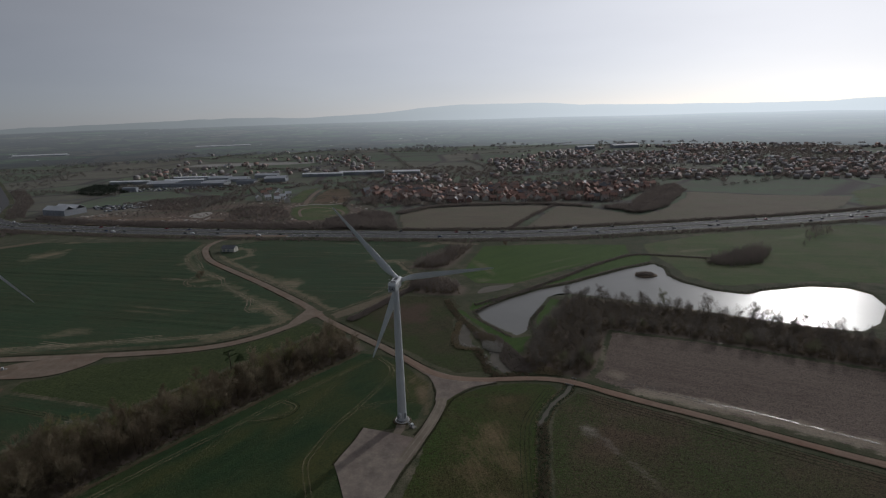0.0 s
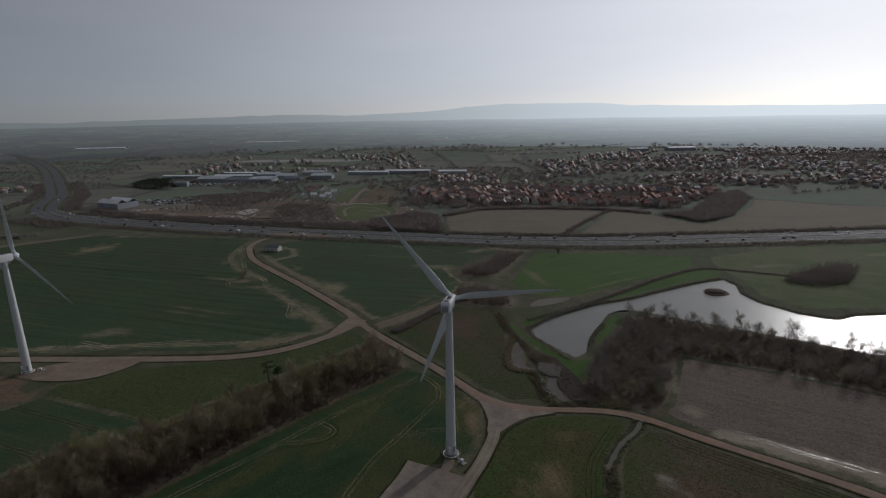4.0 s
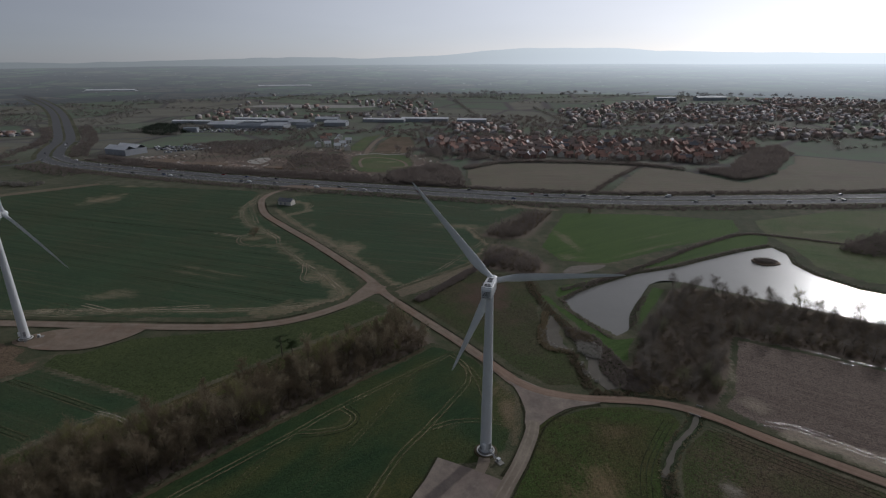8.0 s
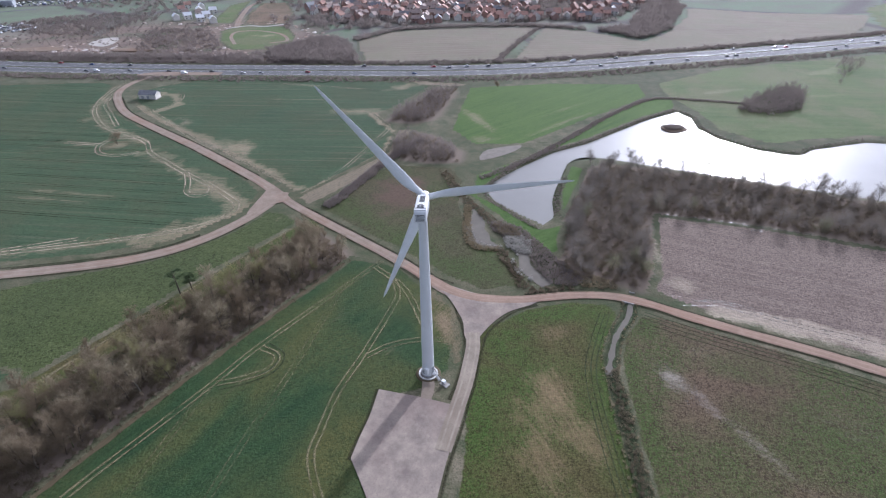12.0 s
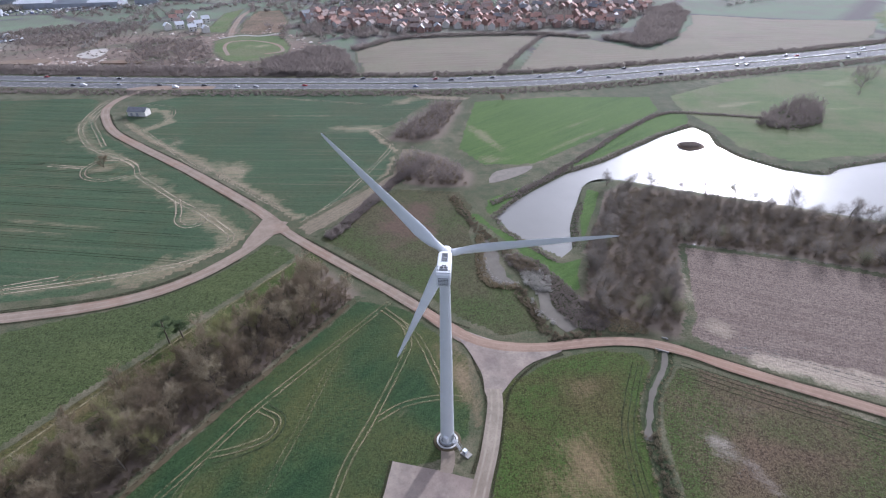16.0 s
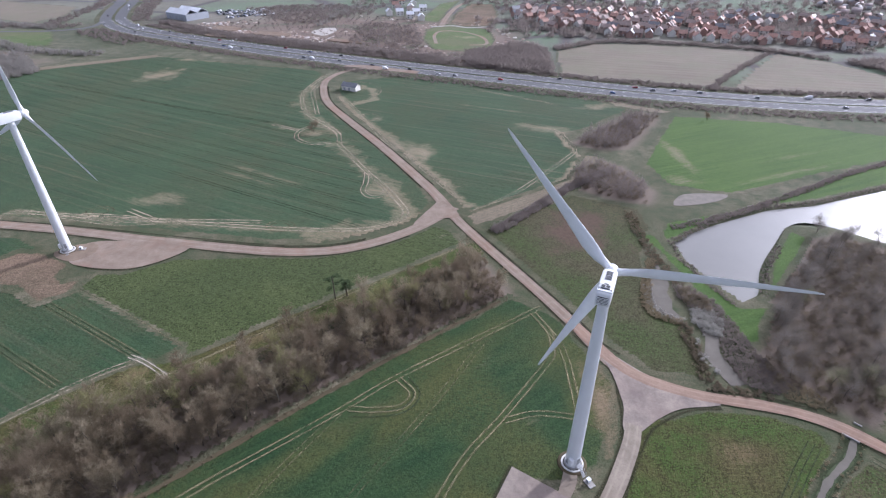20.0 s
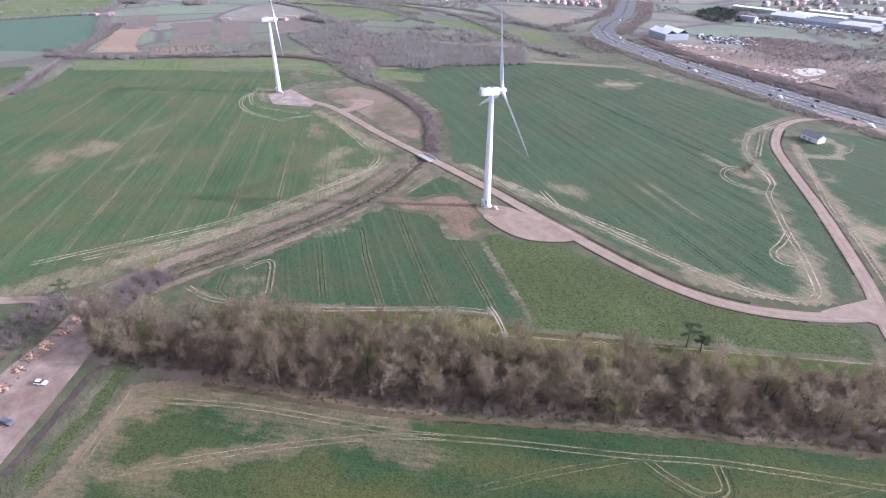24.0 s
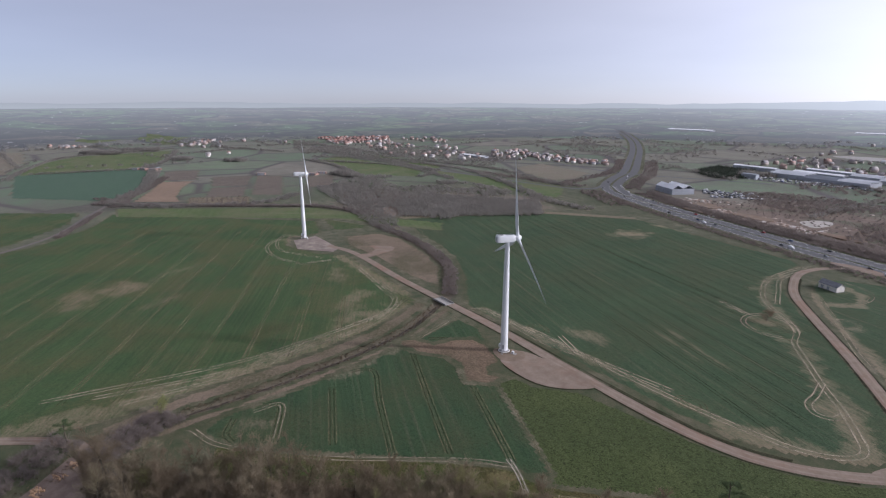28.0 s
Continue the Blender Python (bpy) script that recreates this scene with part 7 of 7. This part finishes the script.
FAR_ROOF = far_material("far_roofs", [(0.0, (0.42, 0.26, 0.21)), (0.35, (0.36, 0.27, 0.24)), (0.6, (0.32, 0.30, 0.305)), (0.92, (0.38, 0.35, 0.34)), (1.0, (0.70, 0.70, 0.70))])


def spread(poly, gap, cut, seed):
    p = points_in(poly, gap, rs)
    return p[vnoise(p[:, 0], p[:, 1], 120, seed, 3) > cut]


many_houses("far_town", np.concatenate([spread([(150, 800), (420, 720), (800, 680), (1300, 760), (1500, 1500), (700, 1700), (200, 1300)], 24, 0.45, 31), spread([(-90, 800), (150, 800), (200, 1000), (-60, 960)], 22, 0.4, 32)]), "far town houses")
many_houses("far_suburb", np.concatenate([spread([(-2180, 560), (-1565, 489), (-1697, 718), (-2181, 875)], 17, 0.3, 33)]), "far red-roofed suburb", 1.0, far_material("suburb_roofs", [(0.0, (0.34, 0.185, 0.150)), (0.5, (0.30, 0.175, 0.145)), (0.85, (0.26, 0.195, 0.175)), (1.0, (0.46, 0.44, 0.42))]))
many_houses("far_town_west", np.concatenate([spread([(-2500, 100), (-1900, 900), (-2500, 1700), (-3600, 1200), (-3400, -300)], 48, 0.45, 34), spread([(-1170, 830), (-1140, 770), (-900, 720), (-790, 780), (-820, 810), (-1000, 800)], 17, 0.35, 35)]), "far grey-roofed houses", 0.9)
many_houses("far_villages", np.concatenate([spread([(-3200, 1500), (-1200, 1700), (400, 1900), (1600, 1900), (1800, 3200), (-2600, 3400)], 62, 0.55, 36), spread([(-1729, 90), (-1760, 140), (-2020, 230), (-2000, 170)], 17, 0.25, 37), spread([(-1900, -250), (-1880, -150), (-1830, -150), (-1840, -250)], 18, 0.3, 39), spread([(-3400, -700), (-2450, -300), (-2450, -100), (-3400, -200)], 60, 0.5, 40), spread([(1500, 700), (2600, 900), (2600, 2400), (1500, 1800)], 70, 0.5, 38)]), "far villages", 0.9)
many_houses("far_hamlets", np.concatenate([spread([(-1950, -100), (-1850, 420), (-1500, 300), (-1250, 200), (-1300, 60), (-1650, 60)], 52, 0.56, 51), spread([(-1250, 470), (-900, 640), (-930, 720), (-1700, 900), (-1750, 620)], 36, 0.5, 52), spread([(-640, 1000), (-700, 1500), (-150, 1600), (-100, 1080)], 34, 0.52, 53)]), "far scattered cottages and barns", 1.0)
scrub("town_trees", np.concatenate([spread([(-100, 560), (280, 560), (460, 700), (1300, 760), (1500, 1500), (200, 1300), (-200, 900)], 17, 0.45, 41), spread(TOWN, 11, 0.38, 48)]), 5.0, 10.0, "leafless garden trees between the houses", base=MASS)
KNOLL = [(-177, 581), (-158, 618), (-102, 592), (-88, 532), (-89, 474), (-147, 482), (-167, 523)]
COMPOUND = [(-158, 622), (-163, 701), (-156, 785), (-120, 779), (-102, 686), (-105, 619), (-136, 606)]
STRIP = [(-201, 640), (-199, 774), (-176, 814), (-177, 723), (-174, 630)]


def outside(p, *polys):
    """Points that stand in none of these plots."""
    p = np.asarray(p)
    for q in polys:
        p = p[inside(p[:, 0], p[:, 1], q) < -3]
    return p


scrub("site_bushes", outside(spread(SITE, 8, 0.5, 42), KNOLL, COMPOUND, STRIP), 1.0, 3.0, "bushes on waste ground", base=MASS)
scrub("site_thicket", outside(spread([(-265, 612), (-190, 590), (-172, 530), (-150, 470), (-90, 460), (-95, 440), (-240, 462), (-255, 540)], 7, 0.38, 74), KNOLL), 2.5, 6.0, "leafless thicket round the building site", base=MASS)
scrub("waste_trees", outside(spread([(-470, 600), (-320, 620), (-110, 610), (-80, 760), (-260, 900), (-560, 880), (-620, 700)], 13, 0.42, 43), KNOLL, COMPOUND, STRIP, [(-270, 655), (-222, 632), (-150, 600), (-140, 840), (-180, 840), (-270, 780)]), 3.5, 7.5, "leafless scrub woodland", base=MASS)
def clear(p, road, gap):
    p = np.asarray(p)
    return p[beside(p[:, 0], p[:, 1], road) > gap]


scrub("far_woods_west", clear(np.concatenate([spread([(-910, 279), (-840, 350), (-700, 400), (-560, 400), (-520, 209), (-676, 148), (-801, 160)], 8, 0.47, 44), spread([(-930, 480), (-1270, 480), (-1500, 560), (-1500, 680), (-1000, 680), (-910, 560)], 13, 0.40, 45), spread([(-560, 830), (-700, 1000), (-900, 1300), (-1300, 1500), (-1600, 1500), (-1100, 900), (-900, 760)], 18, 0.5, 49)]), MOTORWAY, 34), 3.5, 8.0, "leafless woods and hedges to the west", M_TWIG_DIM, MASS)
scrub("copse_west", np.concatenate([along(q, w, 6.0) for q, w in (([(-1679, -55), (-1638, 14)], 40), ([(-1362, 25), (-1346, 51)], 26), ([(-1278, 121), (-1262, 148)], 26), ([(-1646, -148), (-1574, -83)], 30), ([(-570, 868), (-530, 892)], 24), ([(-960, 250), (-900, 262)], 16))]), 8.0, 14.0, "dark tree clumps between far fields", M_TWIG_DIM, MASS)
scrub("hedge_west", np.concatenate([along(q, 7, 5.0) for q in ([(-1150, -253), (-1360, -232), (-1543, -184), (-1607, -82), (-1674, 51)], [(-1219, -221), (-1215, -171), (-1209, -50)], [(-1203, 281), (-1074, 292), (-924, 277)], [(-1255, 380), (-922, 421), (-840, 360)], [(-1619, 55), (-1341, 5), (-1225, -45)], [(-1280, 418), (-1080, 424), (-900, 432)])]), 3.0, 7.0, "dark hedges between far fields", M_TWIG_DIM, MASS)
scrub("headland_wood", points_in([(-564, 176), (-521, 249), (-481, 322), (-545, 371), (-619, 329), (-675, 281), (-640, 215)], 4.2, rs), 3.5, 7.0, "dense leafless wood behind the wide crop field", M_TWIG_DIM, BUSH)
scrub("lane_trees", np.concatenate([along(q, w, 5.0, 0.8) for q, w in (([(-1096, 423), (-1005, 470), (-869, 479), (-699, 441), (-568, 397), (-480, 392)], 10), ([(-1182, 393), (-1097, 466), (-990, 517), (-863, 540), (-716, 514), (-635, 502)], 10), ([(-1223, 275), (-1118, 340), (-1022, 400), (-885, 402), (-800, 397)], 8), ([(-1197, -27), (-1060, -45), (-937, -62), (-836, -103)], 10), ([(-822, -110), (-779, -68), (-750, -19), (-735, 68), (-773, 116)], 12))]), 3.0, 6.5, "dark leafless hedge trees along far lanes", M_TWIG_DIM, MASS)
scrub("suburb_wood", spread([(-1805, 421), (-1468, 481), (-1141, 488), (-1246, 308), (-1500, 330)], 11, 0.36, 81), 4.0, 8.0, "leafless wood below the far suburb", M_TWIG_DIM, MASS)
scrub("corner_scrub", spread([(-832, 169), (-678, 147), (-550, 131), (-491, 130), (-519, 156), (-582, 172), (-700, 190), (-820, 230)], 5.0, 0.3, 82), 2.5, 6.0, "leafless scrub at the field corner", M_TWIG_DIM, BUSH)
scrub("shed_trees", spread([(-672, 950), (-584, 944), (-530, 845), (-566, 783), (-640, 830)], 8, 0.25, 83), 5.0, 10.0, "dark trees beside the sheds", M_CONIFER, MASS)
scrub("site_wood", outside(spread([(-468, 678), (-412, 724), (-348, 742), (-282, 690), (-330, 589), (-403, 610)], 6.5, 0.36, 84), KNOLL, COMPOUND, STRIP), 2.5, 5.5, "leafless brown thicket before the sheds", base=MASS)
hedges = []
for k in range(340):
    r, a = 800 + 2700 * rs.rand() ** 0.8, radians(-125 + 215 * rs.rand())
    c = np.array([math.sin(a) * r, math.cos(a) * r])
    t = (rs.randint(0, 2) * 90 + 25 * math.sin(c[0] / 400) + 12 * rs.randn()) * math.pi / 180
    q = np.linspace(-1, 1, int(14 + 20 * rs.rand())) * (90 + 160 * rs.rand())
    p = c + np.outer(q, [math.cos(t), math.sin(t)]) + rs.randn(len(q), 2) * 2
    hedges.append(np.column_stack([p, np.zeros(len(p))]))
hedges = np.concatenate(hedges)
hedges = clear(hedges, MOTORWAY, 34)
far = np.hypot(hedges[:, 0], hedges[:, 1]) > 1900
far &= np.hypot(hedges[:, 0], hedges[:, 1]) < 2300
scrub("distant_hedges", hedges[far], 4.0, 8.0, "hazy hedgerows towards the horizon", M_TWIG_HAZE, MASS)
hedges = hedges[np.hypot(hedges[:, 0], hedges[:, 1]) <= 1900]
scrub("far_hedges", hedges[hedges[:, 1] + 0.25 * hedges[:, 0] > 470], 5.0, 11.0, "dark far hedgerows", M_TWIG_DIM, MASS)
scrub("far_hedges_west", hedges[(hedges[:, 1] + 0.25 * hedges[:, 0] < 300) & (hedges[:, 0] < -1250)], 5.0, 11.0, "dark far hedgerows in the west", M_TWIG_DIM, MASS)
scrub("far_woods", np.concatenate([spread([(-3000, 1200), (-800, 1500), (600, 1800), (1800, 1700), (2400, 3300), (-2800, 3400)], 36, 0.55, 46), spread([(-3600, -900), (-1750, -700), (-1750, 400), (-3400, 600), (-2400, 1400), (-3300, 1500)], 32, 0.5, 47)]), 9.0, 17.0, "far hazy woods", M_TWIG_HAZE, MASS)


def shed(name, x, y, lx, ly, high, turn, roof, label, bays=1, wall=None):
    s = thing(name, label, "warehouse", pose(x, y, 0, 0, 0, turn), "sheds of the industrial estate")
    part("wall", Geo().box((0, 0, high / 2), (lx, ly, high)), wall or M_CLAD, s)
    for i in range(bays):
        b = ly / bays
        g = Geo().gable(lx, b, high, b * (0.11 if bays == 1 else 0.28), 0.2, 0.15)
        part("roof", g, roof, s, at=pose(0, -ly / 2 + b * (i + 0.5), 0))
    for i in range(3):
        part("loading_door", Geo().box((-lx * 0.3 + lx * 0.3 * i, -ly / 2 - 0.05, 2.2), (4.0, 0.15, 4.4)), M_GREY, s)
    return s


shed("depot", -512, 600, 44, 34, 8, -22, M_SHEET, "blue-grey depot shed with a pale roof", 2)
shed("long_shed", -598, 960, 84, 15, 7, -3, M_SHEET, "long shed with a pale roof")
for i, (x, y, lx, ly, b) in enumerate(((-489, 968, 86, 16, 1), (-491, 1014, 80, 14, 1), (-505, 912, 58, 38, 4), (-448, 902, 54, 34, 4), (-400, 900, 46, 36, 4), (-418, 978, 44, 26, 3), (-372, 960, 40, 24, 2), (-340, 905, 36, 20, 2), (-290, 940, 44, 24, 2), (-205, 1010, 90, 18, 1), (-120, 1020, 100, 20, 1), (-540, 842, 26, 10, 1), (-330, 1020, 50, 20, 2), (-20, 1000, 60, 22, 1))):
    shed("warehouse", x, y, lx, ly, 6 + (i % 3) * 0.7, -5 + 1.5 * (i % 3), M_SHEET if i % 4 != 3 else M_SHEET_D, "warehouse with pale ridged roofs", b)
for x, y, lx, ly, a in ((-1090, 640, 90, 16, 6), (-1500, 2050, 200, 30, 6), (-900, 2400, 240, 30, 6), (700, 1620, 90, 30, 6), (560, 1600, 60, 24, 6), (-2600, 1900, 220, 40, 6), (-1195, -46, 16, 9, 30), (-1175, -32, 14, 8, 50), (-1186, -22, 12, 8, 10), (-1202, -60, 10, 7, 60), (-965, 205, 22, 11, 40), (-975, 226, 18, 9, 62), (-990, 190, 16, 9, 20), (-1010, 128, 14, 8, 62)):
    shed("far_shed", x, y, lx, ly, 3.5 if x > -1300 and y < 700 else 9, a, M_SHEET if y > 300 else M_SHEET_D if lx < 13 else M_TILE_B, "far shed with a pale roof", 1, M_BRICK if y < 300 else None)
slab("far_lake", [(-2850, 2080), (-2300, 1900), (-1960, 1800), (-1740, 1580), (-2100, 1570), (-2300, 1750)], 0.4, M_WATER, "far pale lake", "water")
slab("far_reservoir", [(-640, 1370), (-420, 1340), (-300, 1360), (-330, 1420), (-600, 1440)], 0.4, M_CONCRETE, "far pale hardstanding", "yard")
for x, y, lx, ly in ((-390, 500, 60, 8), (-350, 520, 40, 10), (-420, 540, 30, 14), (-250, 500, 36, 6)):
    slab("spoil_heap", [(x - lx / 2, y - ly / 2), (x + lx / 2, y - ly / 2 - 6), (x + lx / 2, y + ly / 2), (x - lx / 2, y + ly / 2 + 4)], 1.2, M_EARTH, "low spoil heap on the building site", "soil heap", 1.2)
field("knoll_grass", KNOLL, 3.0, M_FAR_GREEN, "green grassed knoll beside the building site", [(-122, 545, 16, 12, 0, 0.8)], seed=71)
field("compound_earth", COMPOUND, 4.0, M_EARTHF, "bare brown earth of a building compound", edge=4.0, seed=72)
field("site_grass", STRIP, 4.0, M_FAR_GREEN, "green strip beside a dirt road", seed=73)
band("site_road", [(-163, 599), (-169, 663), (-171, 745), (-163, 800)], 7, 0.34, M_TRACK, "pale dirt road on the building site", "track")
band("site_lane", [(-175, 596), (-150, 608), (-128, 600), (-100, 612)], 5, 0.36, M_CONCRETE, "pale hoarding road along the compound", "track")
band("site_loop", [(-149, 507), (-160, 548), (-157, 574), (-132, 574), (-105, 550), (-95, 515), (-112, 506)], 4, 0.34, M_TRACK, "pale looping path", "track")

rock, r = Geo(), np.random.RandomState(8)
rock.loft([[(math.cos(q) * w * (1 + 0.3 * r.randn()), math.sin(q) * w * (1 + 0.3 * r.randn()), z) for q in np.arange(0, 6.2, 1.05)][::-1] for w, z in ((0.5, 0.0), (0.42, 0.25), (0.12, 0.45))])
rv, rf = np.array(rock.v, float), [q for q in rock.f if len(q) == 4]
heap = np.concatenate([along([(-440, 552), (-418, 538), (-371, 516), (-322, 510), (-270, 500)], 22, 4.0), along([(-470, 560), (-440, 575)], 20, 4.0), spread(COMPOUND, 9, 0.5, 61), outside(spread(SITE, 11, 0.45, 62), KNOLL)])
heap = heap[inside(heap[:, 0], heap[:, 1], [(-314, 530), (-308, 572), (-280, 574), (-276, 520)]) < 0]
v, f = scattered(rv, np.array(rf), heap, np.random.RandomState(9), 1.0, 5.5, 0.5)
tagged(array_object("rubble", v, f, far_material("rubble", [(0.0, (0.22, 0.16, 0.125)), (0.4, (0.30, 0.22, 0.17)), (0.8, (0.42, 0.36, 0.31)), (1.0, (0.62, 0.58, 0.54))])), "brown rubble and spoil on waste ground", "rubble", kind="stuff")
lot = Geo().box((0, 0, 0.75), (4.3, 1.8, 1.1)).box((-0.2, 0, 1.45), (2.4, 1.6, 0.6))
v, f = scattered(np.array(lot.v, float), np.array(lot.f), np.concatenate([spread([(-480, 590), (-400, 640), (-440, 680), (-520, 650)], 7, 0.35, 63), spread([(-560, 820), (-380, 850), (-300, 880), (-320, 900), (-560, 880)], 9, 0.45, 64), spread([(-1100, 760), (-820, 740), (-820, 800), (-1100, 820)], 12, 0.5, 65)]), np.random.RandomState(10), 0.9, 1.4)
tagged(array_object("parked_vehicles", v, f, far_material("parked_paint", [(0.0, (0.04, 0.045, 0.05)), (0.4, (0.16, 0.17, 0.18)), (0.6, (0.4, 0.41, 0.42)), (0.85, (0.7, 0.7, 0.7)), (1.0, (0.12, 0.14, 0.25))])), "rows of parked cars and vans by the sheds", "vehicles", kind="stuff")

sub = thing("substation", "small rendered substation with a dark slate roof", "building", pose(-182, 326, 0, 0, 0, -16))
w = Geo().box((0, 0, 1.9), (14.0, 7.0, 3.8))
for s in (-1, 1):
    w.add([(s * 7.0, -3.5, 3.8), (s * 7.0, 3.5, 3.8), (s * 7.0, 0, 5.9)], [(0, 1, 2) if s > 0 else (2, 1, 0)])
part("wall", w, M_RENDER, sub)
part("roof", Geo().gable(14.0, 7.0, 3.8, 2.2), M_TILE_G, sub)
for x in (-4, 0.5):
    part("door", Geo().box((x, -3.55, 1.3), (1.9, 0.12, 2.6)), M_GREY, sub)
part("plinth", Geo().box((0, 0, 0.15), (14.4, 7.4, 0.3)), M_CONCRETE, sub)

# bridge over the stream
br = thing("track_bridge", "pale concrete culvert bridge with low parapets", "bridge", pose(-303, 77.5, 0, 0, 0, 3))
part("deck", Geo().box((0, 0, 0.2), (15, 6.6, 0.25)), M_CONCRETE, br)
for s in (-1, 1):
    part("parapet", Geo().box((0, s * 3.2, 0.75), (15, 0.35, 0.9)), M_CONCRETE, br)
hw = thing("culvert", "concrete culvert head under the track", "culvert", pose(81, 27, 0, 0, 0, -35))
part("headwall", Geo().box((0, -2.9, -0.1), (4.5, 0.4, 1.1)), M_CONCRETE, hw)
part("headwall", Geo().box((0, 4.2, -0.1), (2.2, 0.4, 0.9)), M_CONCRETE, hw)

# timber yard
def pile(x, y, turn, n, long):
    t = thing("log_pile", "ragged heap of sawn orange-brown logs on mud", "log pile", pose(x, y, 0.05, 0, 0, turn), "log piles of the timber yard")
    r = np.random.RandomState(int(abs(x * 7 + y)))
    for row in range(3):
        for i in range(n * 2 - row * 3):
            q = 0.22 + 0.18 * r.rand()
            c = Vector(((r.rand() - 0.5) * long * (1 - 0.25 * row), (i / 2 - n / 2 + row * 0.7) * 0.8 + r.randn() * 0.2, 0.25 + row * 0.42))
            a, l = r.randn() * 0.35, 0.7 + 0.8 * r.rand()
            d = Vector((math.cos(a) * l, math.sin(a) * l, 0.15 * r.randn()))
            part("log", Geo().tube(c - d, c + d, q, q, 6), (M_LOG, M_LOG_OLD, M_LOG)[r.randint(3)], t)
    return t


for x, y, a, n, l in ((-233, -122, 40, 3, 3), (-229, -125, 50, 5, 3), (-224, -129, 30, 5, 4), (-219, -135, 35, 5, 4), (-214, -140, 35, 4, 3), (-209, -143, 20, 3, 3), (-201, -149, 30, 6, 5), (-195, -152, 10, 5, 4), (-188, -156, 20, 6, 5), (-182, -159, 35, 4, 3), (-236, -119, 10, 3, 2)):
    pile(x, y, a, n, l)
scrub("brushwood", along([(-236, -121), (-222, -135), (-205, -148), (-184, -161)], 7, 2.2), 0.5, 1.3, "cut brushwood round the log heaps", M_TWIG, SCRUB)
scrub("yard_scrub", along([(-246, -128), (-232, -146), (-214, -164), (-196, -178)], 16, 3.0), 2.5, 5.0, "brown scrub behind the timber yard", base=SCRUB)
band("drain_yard", [(-196, -119), (-190, -125), (-178, -133), (-161, -146)], 2.6, 0.2, M_PEAT, "dark wet drain beside the yard", "drain", rough=0.3, step=1.5)
field("drain_bank", [(-194, -116), (-186, -120), (-156, -144), (-150, -140), (-176, -118), (-188, -110)], 1.4, M_PASTURE, "green bank beside the drain", seed=36)

# ---- cars ----
def car(label, paint, long=4.3, high=1.45, at=None, van=False):
    c = thing("van" if van else "car", label, "van" if van else "car", at, "vehicles on the motorway")
    g, w = Geo(), 1.78
    sec = lambda x, z0, z1, hw: [(x, -hw, z0), (x, hw, z0), (x, hw * 0.97, z1), (x, -hw * 0.97, z1)]
    top = 0.62 * high
    g.loft([sec(-long / 2, 0.35, top * 0.9, w / 2 * 0.92), sec(-long / 2 + 0.3, 0.25, top, w / 2), sec(long / 2 - 0.9, 0.25, top * 0.96, w / 2), sec(long / 2 - 0.15, 0.3, top * 0.72, w / 2 * 0.94), sec(long / 2, 0.35, top * 0.6, w / 2 * 0.85)])
    part("body", g, paint, c)
    a, b = (-long / 2 + 0.1, long / 2 - 1.5) if van else (-long / 2 + 0.35, long / 2 - 1.25)
    cab = [[(a, -0.8, top), (a, 0.8, top), (b, 0.8, top), (b, -0.8, top)], [(a + 0.3, -0.66, high), (a + 0.3, 0.66, high), (b - 0.75, 0.66, high), (b - 0.75, -0.66, high)]]
    part("cabin", Geo().loft([q[::-1] for q in cab]), paint if van else M_GLASS, c)
    part("roof", Geo().box(((a + b) / 2 - 0.2, 0, high + 0.02), (b - a - 1.0, 1.34, 0.06)), paint, c)
    for x in (-long * 0.3, long * 0.31):
        for s in (-1, 1):
            part("wheel", Geo().tube((x, s * 0.72, 0.33), (x, s * 0.92, 0.33), 0.33, 0.33, 12), M_TYRE, c)
    return c


PAINTS = [(plain("car_white", (0.75, 0.75, 0.75), 0.25, 0, 0.5, 0.05), "white"), (plain("car_silver", (0.45, 0.46, 0.48), 0.25, 0.6, 0.5, 0.05), "silver"), (plain("car_black", (0.02, 0.02, 0.022), 0.2, 0, 0.6, 0.05), "black"), (plain("car_blue", (0.05, 0.09, 0.2), 0.25, 0, 0.5, 0.05), "dark blue"), (plain("car_red", (0.35, 0.03, 0.03), 0.25, 0, 0.5, 0.05), "red"), (plain("car_grey", (0.13, 0.14, 0.15), 0.25, 0.3, 0.5, 0.05), "grey")]
models = [car(w + " car on the motorway", m, 4.2 + 0.1 * i) for i, (m, w) in enumerate(PAINTS)]
models.append(car("white van on the motorway", PAINTS[0][0], 5.6, 2.3, van=True))
rs = np.random.RandomState(77)
road = curve(MOTORWAY[:16], 2.0)
turns = np.degrees(np.arctan2(*np.gradient(road, axis=0).T[::-1]))
step, k = 12, 0
while step < len(road) - 8:
    d = rs.choice([-14, -11, -7.5, 7.5, 11, 14])
    x, y = offset(road[step - 2 : step + 3], d)[2]
    m = pose(x, y, 0.33, 0, 0, turns[step] + (180 if d > 0 else 0))
    j = rs.choice(7, p=[0.2, 0.2, 0.2, 0.1, 0.06, 0.14, 0.1])
    t = models[k] if k < 7 else copy_thing(models[j], m)
    t.matrix_basis = m
    k += 1
    step += int(5 + 22 * rs.rand() ** 1.5)
for x, y, a, j in ((-183, -146, 40, 5), (-197, -137, 50, 0)):
    copy_thing(models[j], pose(x, y, 0.17, 0, 0, a))
